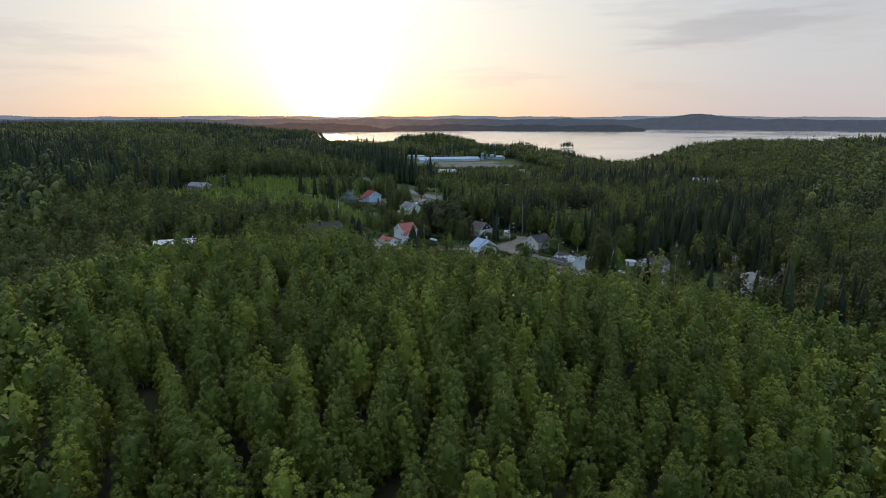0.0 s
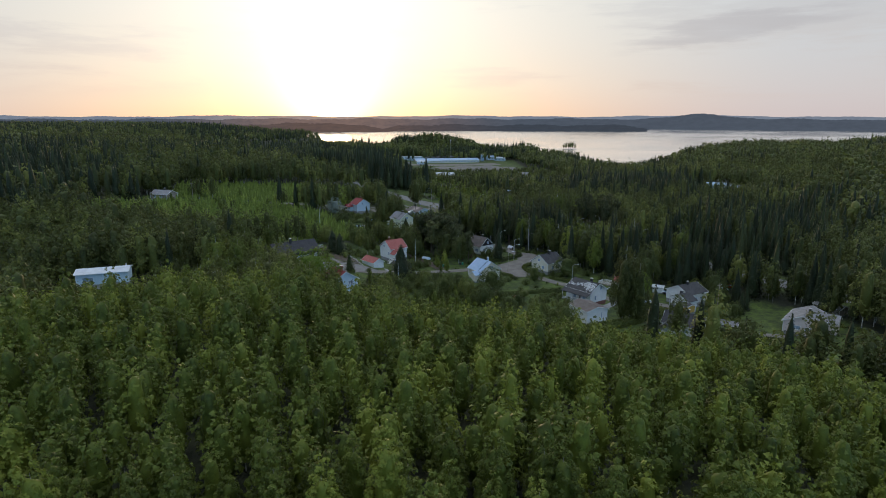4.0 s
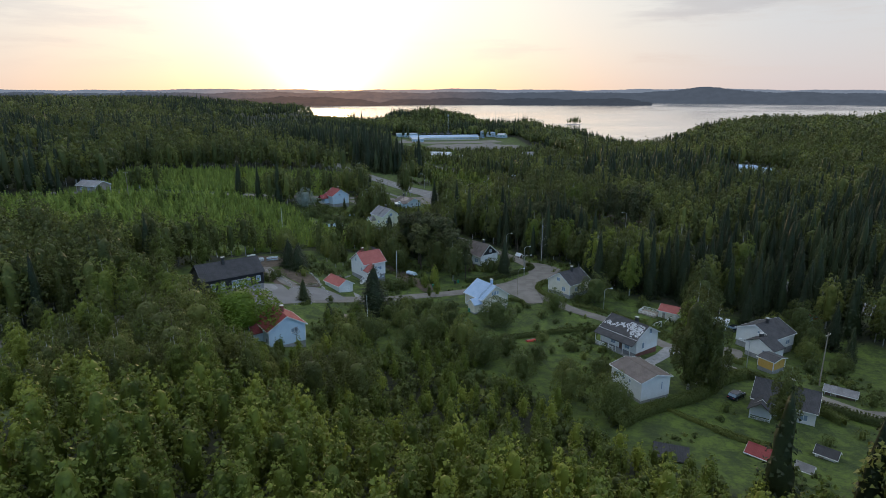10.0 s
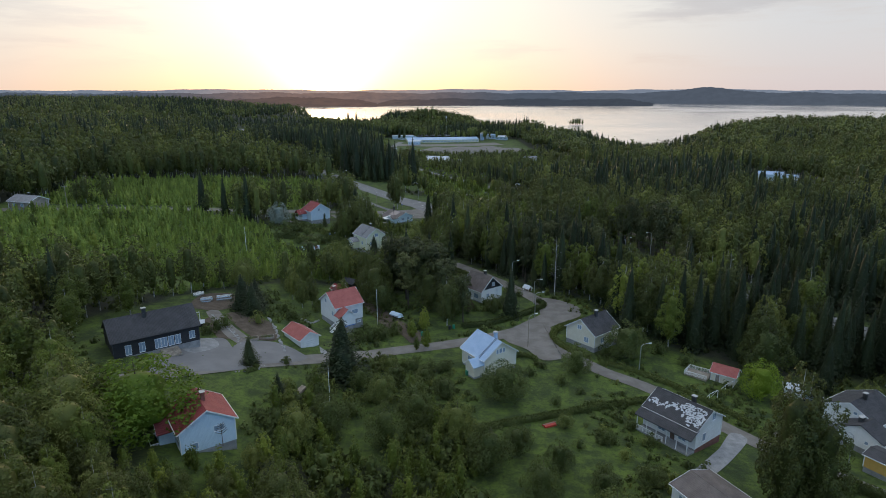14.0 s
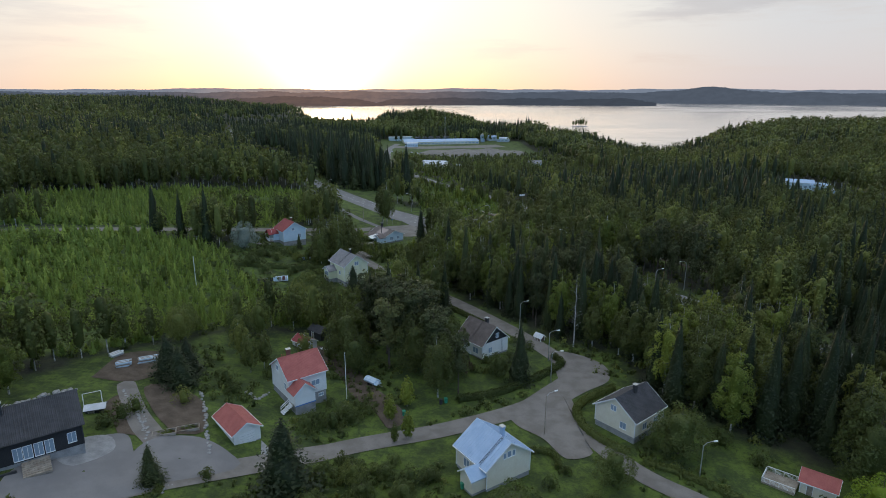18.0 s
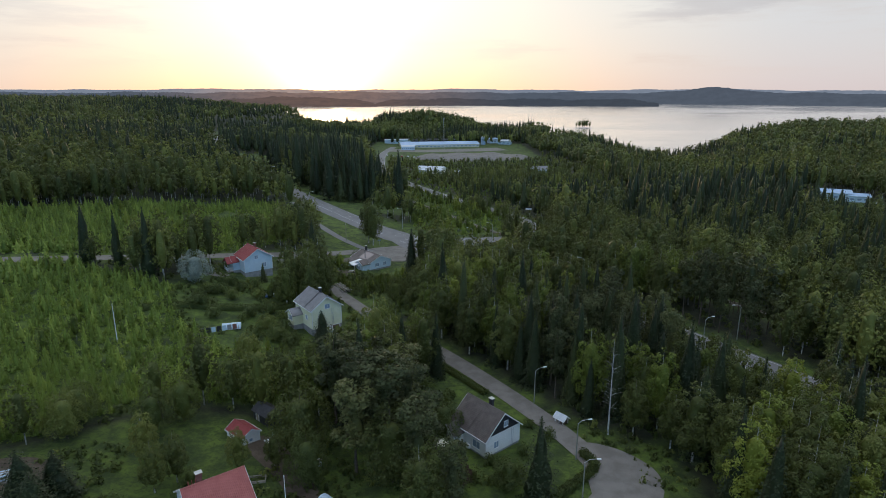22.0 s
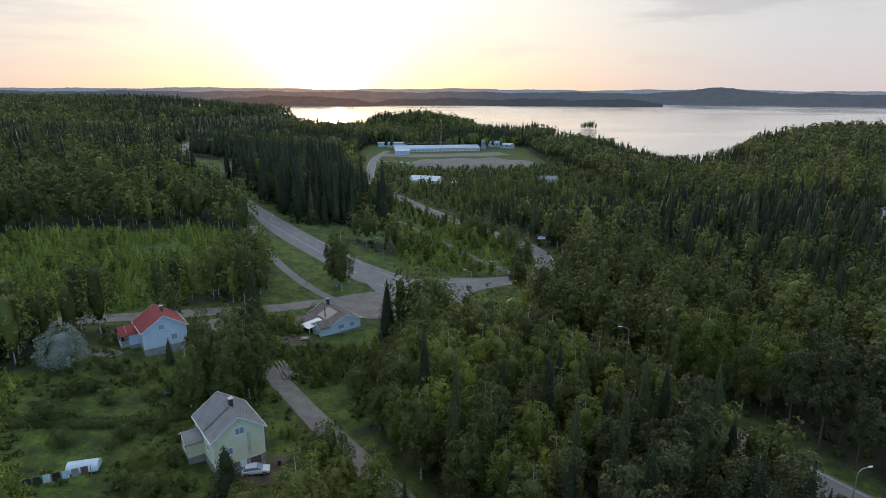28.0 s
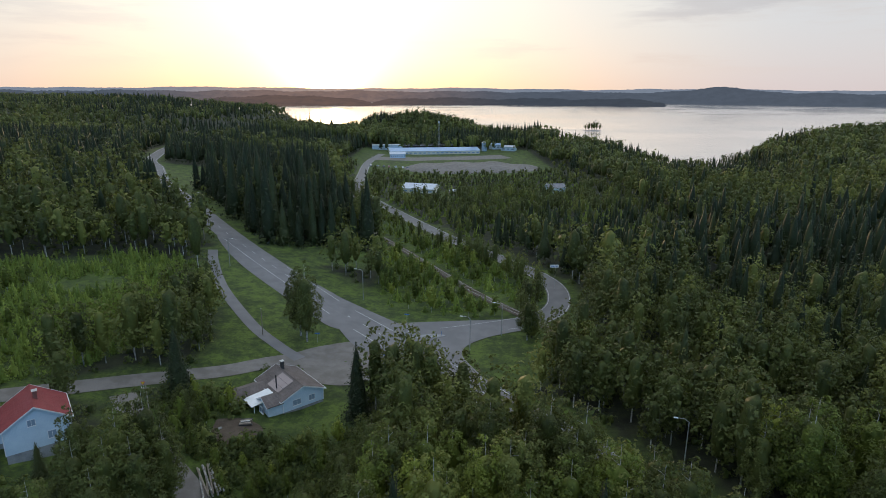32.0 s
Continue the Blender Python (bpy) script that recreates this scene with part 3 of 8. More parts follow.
def skin(v, rings, sides):
    """Triangles of a closed skin: a foot, rings of points, a top."""
    f = []
    for i in range(rings - 1):
        for k in range(sides):
            p, q = 1 + i * sides + k, 1 + i * sides + (k + 1) % sides
            f += [(p, q, p + sides), (q, q + sides, p + sides)]
    for k in range(sides):
        f.append((0, 1 + (k + 1) % sides, 1 + k))
        f.append((len(v) - 1, len(v) - 1 - sides + k, len(v) - 1 - sides + (k + 1) % sides))
    return np.array(v, float), np.array(f)


def broadleaf(seed, h, r, foot, kind, leaves, size, lumps, trunk_r, limbs, droop=0.0, fill=0.50, rings=6, sides=8, wild=0.7):
    """A tree: a dense heart of foliage and round boughs set over the crown, each a loose shell of leaf sprays."""
    rng = np.random.default_rng(seed)
    span = h - foot
    lean = rng.normal(0, 0.05 * r, 2)
    # the boughs: evenly spread up the crown, more of them where it is wide
    q = np.linspace(0.0, 1.0, 200)
    wide = np.cumsum(crown_shape(kind, q) + 0.12)
    zc = np.interp((np.arange(lumps) + rng.uniform(0.1, 0.9, lumps)) / lumps, wide / wide[-1], q) * 0.96
    ac = np.arange(lumps) * 2.4 + rng.uniform(-0.5, 0.5, lumps)
    shape = crown_shape(kind, zc)
    rc = r * (0.34 if kind == "young" else 0.40) * math.sqrt(26 / lumps) ** 0.8 * (0.45 + 0.65 * shape) * rng.uniform(0.72, 1.3, lumps)
    rad = np.maximum(shape * r * rng.uniform(0.85, 1.12, lumps) - 0.55 * rc, 0.0)
    cen = np.stack([np.cos(ac) * rad + lean[0] * zc, np.sin(ac) * rad + lean[1] * zc, foot + zc * span - droop * rad * 0.5], 1)
    which = rng.choice(lumps, leaves, p=rc ** 2 / np.sum(rc ** 2))
    out = np.stack([np.cos(ac), np.sin(ac), np.full(lumps, 0.75)], 1)[which]
    d = rng.normal(0, 1, (leaves, 3)) + 0.85 * out
    d /= np.linalg.norm(d, axis=1)[:, None] + 1e-9
    k = rc[which] * (0.72 + 0.40 * rng.random(leaves))
    p = cen[which] + d * k[:, None] * np.array([1.0, 1.0, 0.9 + 0.5 * droop])
    p[:, 2] = np.clip(p[:, 2], 0.12, h * 1.02)
    v = leaf_tris(rng, p, size * rng.choice([0.65, 1.0, 1.3], leaves), 0.0, d + np.array([0, 0, 0.25]), wild)
    heart = [(0, 0, foot)]
    for q in (np.arange(rings) + 0.4) / rings:
        aa = 2 * math.pi * (np.arange(sides) + rng.random()) / sides
        zz = np.clip(q + rng.uniform(-0.22, 0.22, sides) / rings, 0.01, 0.9) * 0.82
        rr = crown_shape(kind, zz) * r * fill * rng.uniform(0.75, 1.2, sides)
        heart += list(zip(np.cos(aa) * rr, np.sin(aa) * rr, foot + zz * span * 0.95 - droop * rr * 0.5))
    heart.append((lean[0], lean[1], foot + span * 0.76))
    tv, tf = trunk_of(rng, h * (0.8 if kind == "young" else 0.94), trunk_r, limbs, r * 0.7, max(0.2, foot / h)) if limbs else tube([(0, 0, -0.4), (0, 0, h * 0.72)], [trunk_r, trunk_r * 0.3], 3)
    return (tv, tf), (v, np.arange(len(v)).reshape(-1, 3)), skin(heart, rings, sides)


def conifer(seed, h, r, foot, whorls, per, bits, trunk_r, droop=0.35, size=0.34, width=1.0, rings=8, sides=8, fill=0.6, taper=0.72, stem=0.97):
    """A pointed tree: a dark heart and whorls of drooping or rising boughs, each a spray of tufts."""
    rng = np.random.default_rng(seed)
    cen, sz, out = [], [], []
    for i in range(whorls):
        t = i / (whorls - 1)
        z = foot + (h - foot) * (t ** 0.93)
        ln = r * (1 - t) ** taper * rng.uniform(0.78, 1.15) + 0.12
        k = max(3, int(per * (1 - 0.55 * t)))
        a0 = rng.uniform(0, 6.28)
        for j in range(k):
            a = a0 + 6.283 * (j + rng.uniform(-0.3, 0.3)) / k
            l2 = ln * rng.uniform(0.7, 1.15)
            m = max(1, int(round(bits * (0.35 + 0.65 * (1 - t)))))
            s = 0.45 + 0.55 * (np.arange(m) + rng.random(m)) / m
            side = rng.normal(0, 0.12 * l2 + 0.05, m) * width
            x = np.cos(a) * s * l2 - np.sin(a) * side
            y = np.sin(a) * s * l2 + np.cos(a) * side
            zz = z - droop * l2 * s ** 1.4 + 0.22 * l2 * s * t + rng.normal(0, 0.08, m) - np.abs(side) * 0.35
            cen.append(np.stack([x, y, zz], 1))
            out.append(np.stack([np.full(m, math.cos(a)) - np.sin(a) * side, np.full(m, math.sin(a)) + np.cos(a) * side, np.full(m, 0.75)], 1))
            sz.append(np.full(m, size) * (0.5 + 0.65 * (1 - t)))
    cen.append(np.stack([np.zeros(4), np.zeros(4), np.linspace(h - 1.1, h, 4)], 1))
    out.append(rng.normal(0, 1, (4, 3)) * (1, 1, 0.1))
    sz.append(np.full(4, min(0.5, size)))
    cen, sz, out = np.concatenate(cen), np.concatenate(sz), np.concatenate(out)
    cen[:, 2] = np.maximum(cen[:, 2], 0.25)
    v = leaf_tris(rng, cen, sz, 0.0, out, 0.7)
    heart = [(0, 0, foot)]
    for q in (np.arange(rings) + 0.35) / rings:
        a = 2 * math.pi * (np.arange(sides) + rng.random()) / sides
        rad = (1 - q) ** taper * r * fill * rng.uniform(0.72, 1.3, sides)
        heart += list(zip(np.cos(a) * rad, np.sin(a) * rad, foot + (h * 0.96 - foot) * (q + rng.uniform(-0.25, 0.25, sides) / rings) - 0.25 * rad))
    heart.append((0, 0, h * 0.97))
    return (trunk_of(rng, h * stem, trunk_r, 0) if whorls > 22 else tube([(0, 0, -0.4), (0, 0, h * min(stem, 0.9))], [trunk_r, 0.04], 3)), (v, np.arange(len(v)).reshape(-1, 3)), skin(heart, rings, sides)


def pine(seed, h, r, foot, leaves, size, lumps, trunk_r, rings=7, sides=8):
    return broadleaf(seed, h, r, foot, "pine", leaves, size, lumps, trunk_r, 6 if leaves > 700 else 0, fill=0.4, rings=rings, sides=sides, wild=1.0)


def shrub(seed, h, r, leaves, size):
    return broadleaf(seed, h, r, 0.05, "dome", leaves, size, 8, 0.05, 0, rings=4, sides=7)


TREE_LABEL = {
    "young_birch": "young birch with a pointed, dense light-green crown",
    "birch": "tall mature birch with a broad drooping green crown and white bark",
    "spruce": "tall dark-green spruce with drooping boughs",
    "pine": "tall pine with a bare trunk and rounded dark crown",
    "shrub": "rounded leafy green garden shrub",
    "sapling": "small bright-green birch sapling in the clearing",
}
LEAVES = {"young_birch": "birch", "birch": "birch_old", "spruce": "spruce", "pine": "pine", "shrub": "bush", "round": "bush", "weeping": "birch", "sapling": "sapling"}
BARK = {"young_birch": "birch_bark", "birch": "birch_bark", "spruce": "bark", "pine": "bark", "shrub": "bark", "round": "bark", "weeping": "birch_bark", "sapling": "bark"}
# shapes in three grades: near (single trees), middle and far (joined woods)
SHAPES = {
    "young_birch": [[broadleaf(11 + i, 8.7 + 0.5 * i, 1.75 + 0.14 * (i % 3), 0.7, "young", 5200, 0.17, 70, 0.07, 4, rings=10, sides=9, fill=0.60) for i in range(5)],
                    [broadleaf(21 + i, 8.4 + 0.45 * i, 1.75 + 0.12 * (i % 3), 0.9, "young", 700, 0.31, 44, 0.08, 0, rings=7, sides=8, fill=0.62) for i in range(6)],
                    [broadleaf(31 + i, 8.6 + 0.6 * i, 1.85, 1.8, "young", 130, 0.60, 18, 0.08, 0, rings=5, sides=6, fill=0.66) for i in range(4)]],
    "birch": [[broadleaf(41 + i, 17 + 1.5 * i, 3.3 + 0.2 * i, 2.6, "broad", 4600, 0.30, 46, 0.2, 9, 0.3, rings=9, sides=9) for i in range(4)],
              [broadleaf(51 + i, 16 + 1.3 * i, 3.3 + 0.25 * i, 3.2, "broad", 640, 0.56, 30, 0.2, 0, 0.25, rings=6, sides=8, fill=0.40) for i in range(5)],
              [broadleaf(61 + i, 15.5 + 1.3 * i, 3.6 + 0.25 * i, 4.0, "broad", 130, 1.0, 14, 0.2, 0, rings=5, sides=6, fill=0.42) for i in range(5)],
              [broadleaf(65 + i, 15.5 + 1.3 * i, 3.8 + 0.3 * i, 5.5, "broad", 36, 1.7, 8, 0.2, 0, rings=4, sides=5) for i in range(5)]],
    "spruce": [[conifer(71 + i, 17 + 2.2 * i, 3.2 + 0.2 * i, 0.8, 34, 12, 9, 0.2, size=0.38) for i in range(3)],
               [conifer(81 + i, 16.5 + 1.7 * i, 3.5, 1.2, 20, 8, 4, 0.2, size=0.66, rings=7, sides=7) for i in range(4)],
               [conifer(91 + i, 16 + 1.5 * i, 3.6, 3.0, 12, 6, 2, 0.2, size=1.05, rings=5, sides=6) for i in range(4)],
               [conifer(95 + i, 16 + 1.5 * i, 3.6, 3.0, 8, 5, 1, 0.2, size=1.35, rings=4, sides=5) for i in range(4)]],
    "pine": [[pine(101 + i, 17 + 1.5 * i, 2.9, 6.0, 2800, 0.32, 26, 0.2, 7, 8) for i in range(3)],
             [pine(111 + i, 16 + 1.5 * i, 3.0, 6.0, 350, 0.70, 16, 0.2, 6, 7) for i in range(4)],
             [pine(121 + i, 16 + 1.5 * i, 3.0, 6.5, 100, 1.0, 10, 0.2, 4, 6) for i in range(3)],
             [pine(125 + i, 16 + 1.5 * i, 3.0, 7.0, 34, 1.5, 7, 0.2, 3, 5) for i in range(3)]],
    "round": [[broadleaf(191 + i, 11 + i, 4.6, 0.9, "broad", 5200, 0.26, 56, 0.2, 8, 0.15, rings=8, sides=9) for i in range(4)]],
    "weeping": [[broadleaf(196 + i, 24, 4.6, 1.5, "broad", 10000, 0.29, 90, 0.3, 10, 0.6, rings=10, sides=9) for i in range(3)]],
    "shrub": [[shrub(131 + i, 1.7 + 0.4 * i, 1.15 + 0.1 * i, 520, 0.17) for i in range(3)],
              [shrub(141 + i, 1.8 + 0.5 * i, 1.3, 100, 0.36) for i in range(4)],
              [shrub(151 + i, 1.8 + 0.5 * i, 1.4, 24, 0.7) for i in range(3)]],
    "sapling": [[conifer(161 + i, 2.6 + 0.5 * i, 1.15, 0.1, 16, 8, 5, 0.04, -0.1, 0.20, 1.2, rings=5, sides=6, fill=0.5, taper=0.75, stem=0.7) for i in range(3)],
                [conifer(171 + i, 2.4 + 0.5 * i, 1.3, 0.05, 8, 6, 3, 0.04, -0.1, 0.42, 1.2, rings=4, sides=5, fill=0.5, taper=0.75, stem=0.7) for i in range(4)],
                [conifer(181 + i, 2.4 + 0.5 * i, 1.4, 0.1, 5, 4, 2, 0.04, -0.1, 0.66, 1.2, rings=3, sides=5, fill=0.6, taper=0.75, stem=0.7) for i in range(3)]],
}
PROTO = {}


def proto(kind, i):
    """Trunk and crown meshes of one near tree shape, made once."""
    if (kind, i) not in PROTO:
        (tv, tf), leaf, heart = SHAPES[kind][0][i]
        cv, cf = join([leaf, heart])
        me = mesh_of("crown", cv, cf, [M[LEAVES[kind]]])
        me.polygons.foreach_set("use_smooth", np.repeat([False, True], [len(leaf[1]), len(heart[1])]))
        PROTO[kind, i] = (mesh_of("trunk", tv, tf, [M[BARK[kind]]], True), me)
    return PROTO[kind, i]


def tree(kind, x, y, scale=1.0, turn=0.0, i=0, label="", leaves=None, tall=1.0, group=""):
    """A single tree: an empty at its foot with trunk and crown."""
    t, c = proto(kind, i % len(SHAPES[kind][0]))
    if leaves:
        key = (kind, i % len(SHAPES[kind][0]), leaves)
        if key not in PROTO:
            PROTO[key] = c.copy()
            PROTO[key].materials[0] = M[leaves]
        c = PROTO[key]
    root = new({"round": "garden_tree", "weeping": "weeping_birch"}.get(kind, kind))
    root.matrix_world = pose(x, y, ground_z(x, y) - 0.05, 0, 0, turn) @ Matrix.Diagonal((scale, scale, scale * tall, 1))
    for nm, me in (("trunk", t), ("crown", c)):
        ob = new(nm, me)
        ob.parent = root
    return tagged(root, label or TREE_LABEL[kind], "shrub" if kind == "shrub" else "tree", group)


def woods(name, kind, grade, xy, label, lo=0.8, hi=1.15):
    """Many trees joined into one object of kind stuff."""
    if len(xy) == 0:
        return None
    rng = np.random.default_rng(len(xy) + 7 * grade)
    shapes = SHAPES[kind][grade]
    which = rng.integers(0, len(shapes), len(xy))
    scale = rng.uniform(lo, hi, len(xy))
    turn = rng.uniform(0, 6.283, len(xy))
    tint = rng.random(len(xy))
    xy = np.asarray(xy)
    scale = scale * stature(xy[:, 0], xy[:, 1])
    z = height(xy[:, 0], xy[:, 1]) - 0.1
    V, Fc, T, Mi, Sm, o = [], [], [], [], [], 0
    for s, ((tv, tf), (cv, cf), (hv, hf)) in enumerate(shapes):
        sel = np.where(which == s)[0]
        if not len(sel):
            continue
        v, f = join([(cv, cf), (hv, hf)] + ([(tv, tf)] if grade < 3 else []))
        mi = np.repeat([0, 0, 1], [len(cf), len(hf), len(tf) if grade < 3 else 0]).astype(np.int32)
        Sm.append(np.tile(np.arange(len(f)) >= len(cf), len(sel)))
        ca, sa = np.cos(turn[sel])[:, None], np.sin(turn[sel])[:, None]
        k = scale[sel][:, None]
        vv = np.stack([(v[:, 0] * ca - v[:, 1] * sa) * k + xy[sel, 0][:, None], (v[:, 0] * sa + v[:, 1] * ca) * k + xy[sel, 1][:, None], v[:, 2] * k * rng.uniform(0.92, 1.1, len(sel))[:, None] + z[sel][:, None]], -1)
        V.append(vv.reshape(-1, 3))
        Fc.append((f[None] + (np.arange(len(sel)) * len(v))[:, None, None]).reshape(-1, 3) + o)
        T.append(np.repeat(tint[sel], len(v)))
        Mi.append(np.tile(mi, len(sel)))
        o += len(sel) * len(v)
    me = mesh_of(name, np.concatenate(V), np.concatenate(Fc), [M[LEAVES[kind]], M[BARK[kind]]])
    me.polygons.foreach_set("material_index", np.concatenate(Mi))
    me.polygons.foreach_set("use_smooth", np.concatenate(Sm))
    me.attributes.new("tint", "FLOAT", "POINT").data.foreach_set("value", np.concatenate(T).astype(np.float32))
    return tagged(new(name, me), label, "trees", kind="stuff")


def stature(x, y):
    """How tall the wood grows from place to place, as a share of full height."""
    k = np.ones(len(x))
    k = np.where((np.abs(x - 20) < 110) & (y > 540) & (y < 860) & (x > -3 - (y - 550) * 0.27), np.where(y > 700, 0.38, 0.55), k)
    k = np.where((x > -75) & (x < -8) & (y > 530) & (y < 660) & (x <= -3 - (y - 550) * 0.27), 1.2, k)
    k = np.where((x > -60) & (x < 130) & (y > 1020), 0.85, k)
    k = np.where((x > -340) & (x < -90) & (y > 1120), k * 0.6, k)
    k = np.where(near_line(x + 6, y + 14, LINES["main"], 11) & (y < 348) & (y > 316), 0.62, k)
    k = k * (1 - 0.72 * np.exp(-((x - 228) / 50) ** 2 - ((y - 830) / 90) ** 2))
    k = np.where((x < 6) & (x > -30) & (y > 340) & (y < 382), 0.72, k)
    return k


def near_line(x, y, line, d):
    """True where a point lies within d of the line."""
    out = np.zeros(len(x), bool)
    for i in range(0, len(line), 2):
        out |= (x - line[i, 0]) ** 2 + (y - line[i, 1]) ** 2 < d * d
    return out


def scatter(x0, x1, y0, y1, gap, seed, jitter=0.42):
    rng = np.random.default_rng(seed)
    nx, ny = int((x1 - x0) / gap), int((y1 - y0) / gap)
    i, j = np.meshgrid(np.arange(nx), np.arange(ny))
    x = x0 + (i + 0.5 + (j % 2) * 0.5 + rng.uniform(-jitter, jitter, i.shape)) * gap
    y = y0 + (j + 0.5 + rng.uniform(-jitter, jitter, i.shape)) * gap
    return x.ravel(), y.ravel()


def smooth_noise(x, y, s, seed):
    """Slow random field in -1..1 for patches of wood."""
    r = np.random.default_rng(seed)
    out = np.zeros_like(x)
    for _ in range(6):
        k, p = r.normal(0, 1 / s, 2), r.uniform(0, 6.28)
        out += np.sin(x * k[0] + y * k[1] + p)
    return out / 3.0


def inside(x, y, poly):
    """True where points lie in the polygon."""
    c = np.zeros(len(x), bool)
    n = len(poly)
    for i in range(n):
        (xa, ya), (xb, yb) = poly[i], poly[(i + 1) % n]
        cross = ((ya > y) != (yb > y)) & (x < (xb - xa) * (y - ya) / (yb - ya + 1e-12) + xa)
        c ^= cross
    return c


# open ground: gardens, clearings, yards
GARDENS = [(-62, 240), (-44, 226), (-20, 222), (2, 222), (20, 208), (34, 184), (52, 166), (120, 150), (128, 215), (106, 258), (72, 268), (52, 286), (54, 306), (36, 318), (16, 338), (4, 330), (-4, 312), (-14, 318), (-44, 310), (-62, 290), (-78, 262), (-74, 248)]
YARD_YELLOW = [(-8, 372), (-26, 400), (-58, 404), (-66, 384), (-62, 364), (-44, 344), (-30, 344), (-16, 350), (-4, 360)]
CLEARING = [(-62, 292), (-42, 316), (-18, 322), (-12, 345), (-34, 340), (-52, 352), (-64, 376), (-96, 384), (-132, 366), (-170, 340), (-180, 300), (-130, 285), (-92, 280)]
CLEARING_FAR = [(-60, 414), (-100, 392), (-150, 372), (-165, 420), (-120, 470), (-82, 498), (-62, 496), (-44, 462), (-46, 440)]
FACTORY = [(-74, 890), (-44, 800), (0, 784), (70, 784), (116, 820), (118, 1020), (-70, 1010)]
JUNCTION = [(-36, 400), (-16, 394), (-2, 408), (6, 424), (30, 414), (60, 462), (52, 470), (20, 480), (-6, 490), (-46, 532), (-72, 540), (-36, 440)]
BY_JUNCTION = [(-38, 376), (4, 376), (8, 414), (-36, 420)]
BY_YELLOW = [(-64, 318), (-12, 318), (-3, 344), (-6, 372), (-64, 372)]
BY_RED = [(-42, 232), (-36, 208), (-22, 186), (-8, 190), (-14, 212), (-20, 232)]
THICKET = [(-20, 178), (-20, 222), (2, 224), (22, 208), (36, 182), (52, 164), (36, 160), (10, 172)]
RAILSIDE = [(0, 474), (26, 462), (48, 468), (50, 500), (30, 540), (4, 590), (-14, 640), (-30, 620), (-10, 560)]
RAIL = spline([(-52, 740), (-36, 660), (-17, 583), (-3, 550), (24, 493), (36, 473), (48, 455), (60, 436), (84, 400), (110, 360)], 1.0)


def hill_edge(x):
    return np.where(x < -84, 153 + (x + 84) * 6, np.where(x < -20, 182 + (x + 20) * 0.45, np.where(x < 10, 182, 182 - (x - 10) * 0.55)))


def clear_of_roads(x, y, pad):
    ok = np.ones(len(x), bool)
    for k, (pts, w) in ROADS.items():
        ok &= ~near_line(x, y, LINES[k], w / 2 + pad + (2.0 if k == "main" else 0.0))
    return ok & ~near_line(x, y, RAIL, pad + 2.0)


def on_land(x, y, pad=6):
    return y / SCALE < shore(x / SCALE) - pad


def pts(x, y, m):
    return np.stack([x[m], y[m]], 1)


# 1: the stand of young birches on the hill
x, y = scatter(-190, 150, 20, 260, 3.85, 1, 0.42)
keep = (y < hill_edge(x) + 5 * smooth_noise(x, y, 12, 3)) & clear_of_roads(x, y, 2.5) & ~inside(x, y, GARDENS) & ~inside(x, y, THICKET)
keep &= (np.abs(x) < 0.85 * (y + 55)) & (np.hypot(x + 90, y - 207) > 17)
x, y = x[keep], y[keep]
near = (np.abs(x) < 0.55 * (y + 12)) & (y > 24) & (y < 100)
idx = np.where(near)[0]
idx = idx[np.argsort(y[idx] + 0.2 * np.abs(x[idx]))][:300]
single = np.zeros(len(x), bool)
single[idx] = True
rng = np.random.default_rng(5)
for i in idx:
    tree("young_birch", x[i], y[i], rng.uniform(0.80, 1.12), rng.uniform(0, 360), int(rng.integers(0, 5)), tall=rng.uniform(0.92, 1.14), group="young birches on the hill")
close = ~single & (np.abs(x) < 0.50 * (y + 30)) & (np.abs(x) < 66) & (y < 215)
woods("young_birch_stand", "young_birch", 1, pts(x, y, close), "dense stand of young birches with pointed light-green tops", 0.78, 1.14)
woods("young_birch_fringe", "young_birch", 2, pts(x, y, ~single & ~close), "edge of the dense young birch stand", 0.8, 1.15)

# 2: low thicket below the hill
x, y = scatter(-24, 60, 155, 226, 2.7, 15)
keep = inside(x, y, THICKET) & (smooth_noise(x, y, 7, 16) > -1.1)
x, y = x[keep], y[keep]
rng = np.random.default_rng(17)
pick = rng.random(len(x))
woods("thicket", "young_birch", 1, pts(x, y, pick < 0.55), "thicket of young leafy trees below the hill", 0.38, 0.72)
woods("thicket_undergrowth", "shrub", 1, pts(x, y, pick >= 0.55), "low leafy undergrowth in the thicket", 0.8, 1.8)


LOW_HOUSE = spline([(-68, 178), (-84, 192), (-102, 208)])


# 3: mixed woods over the rest of the land, by patches
def wood_mask(x, y):
    ok = clear_of_roads(x, y, 3.0) & on_land(x, y)
    for poly in (BY_JUNCTION, BY_YELLOW, BY_RED, GARDENS, YARD_YELLOW, CLEARING, CLEARING_FAR, FACTORY, JUNCTION, THICKET, RAILSIDE):
        ok &= ~inside(x, y, poly)
    ok &= ~((x < -12 - (y - 550) * 0.30) & (x > -62 - (y - 530) * 0.66) & (y > 510) & (y < 720))
    ok &= ~(near_line(x + 3, y + 5, LINES["main"], 7) & (y > 318) & (y < 345))
    ok &= ~((np.abs(x - 6) < 22) & (np.abs(y - 680) < 16)) & ~((np.abs(x - 88) < 14) & (np.abs(y - 690) < 10))
    ok &= ~((np.abs(x - 230) < 28) & (np.abs(y - 530) < 48)) & (np.hypot(x + 152, y - 366) > 13)
    ok &= ~near_line(x, y, LOW_HOUSE, 15)
    return ok & (y > hill_edge(x) + 2)


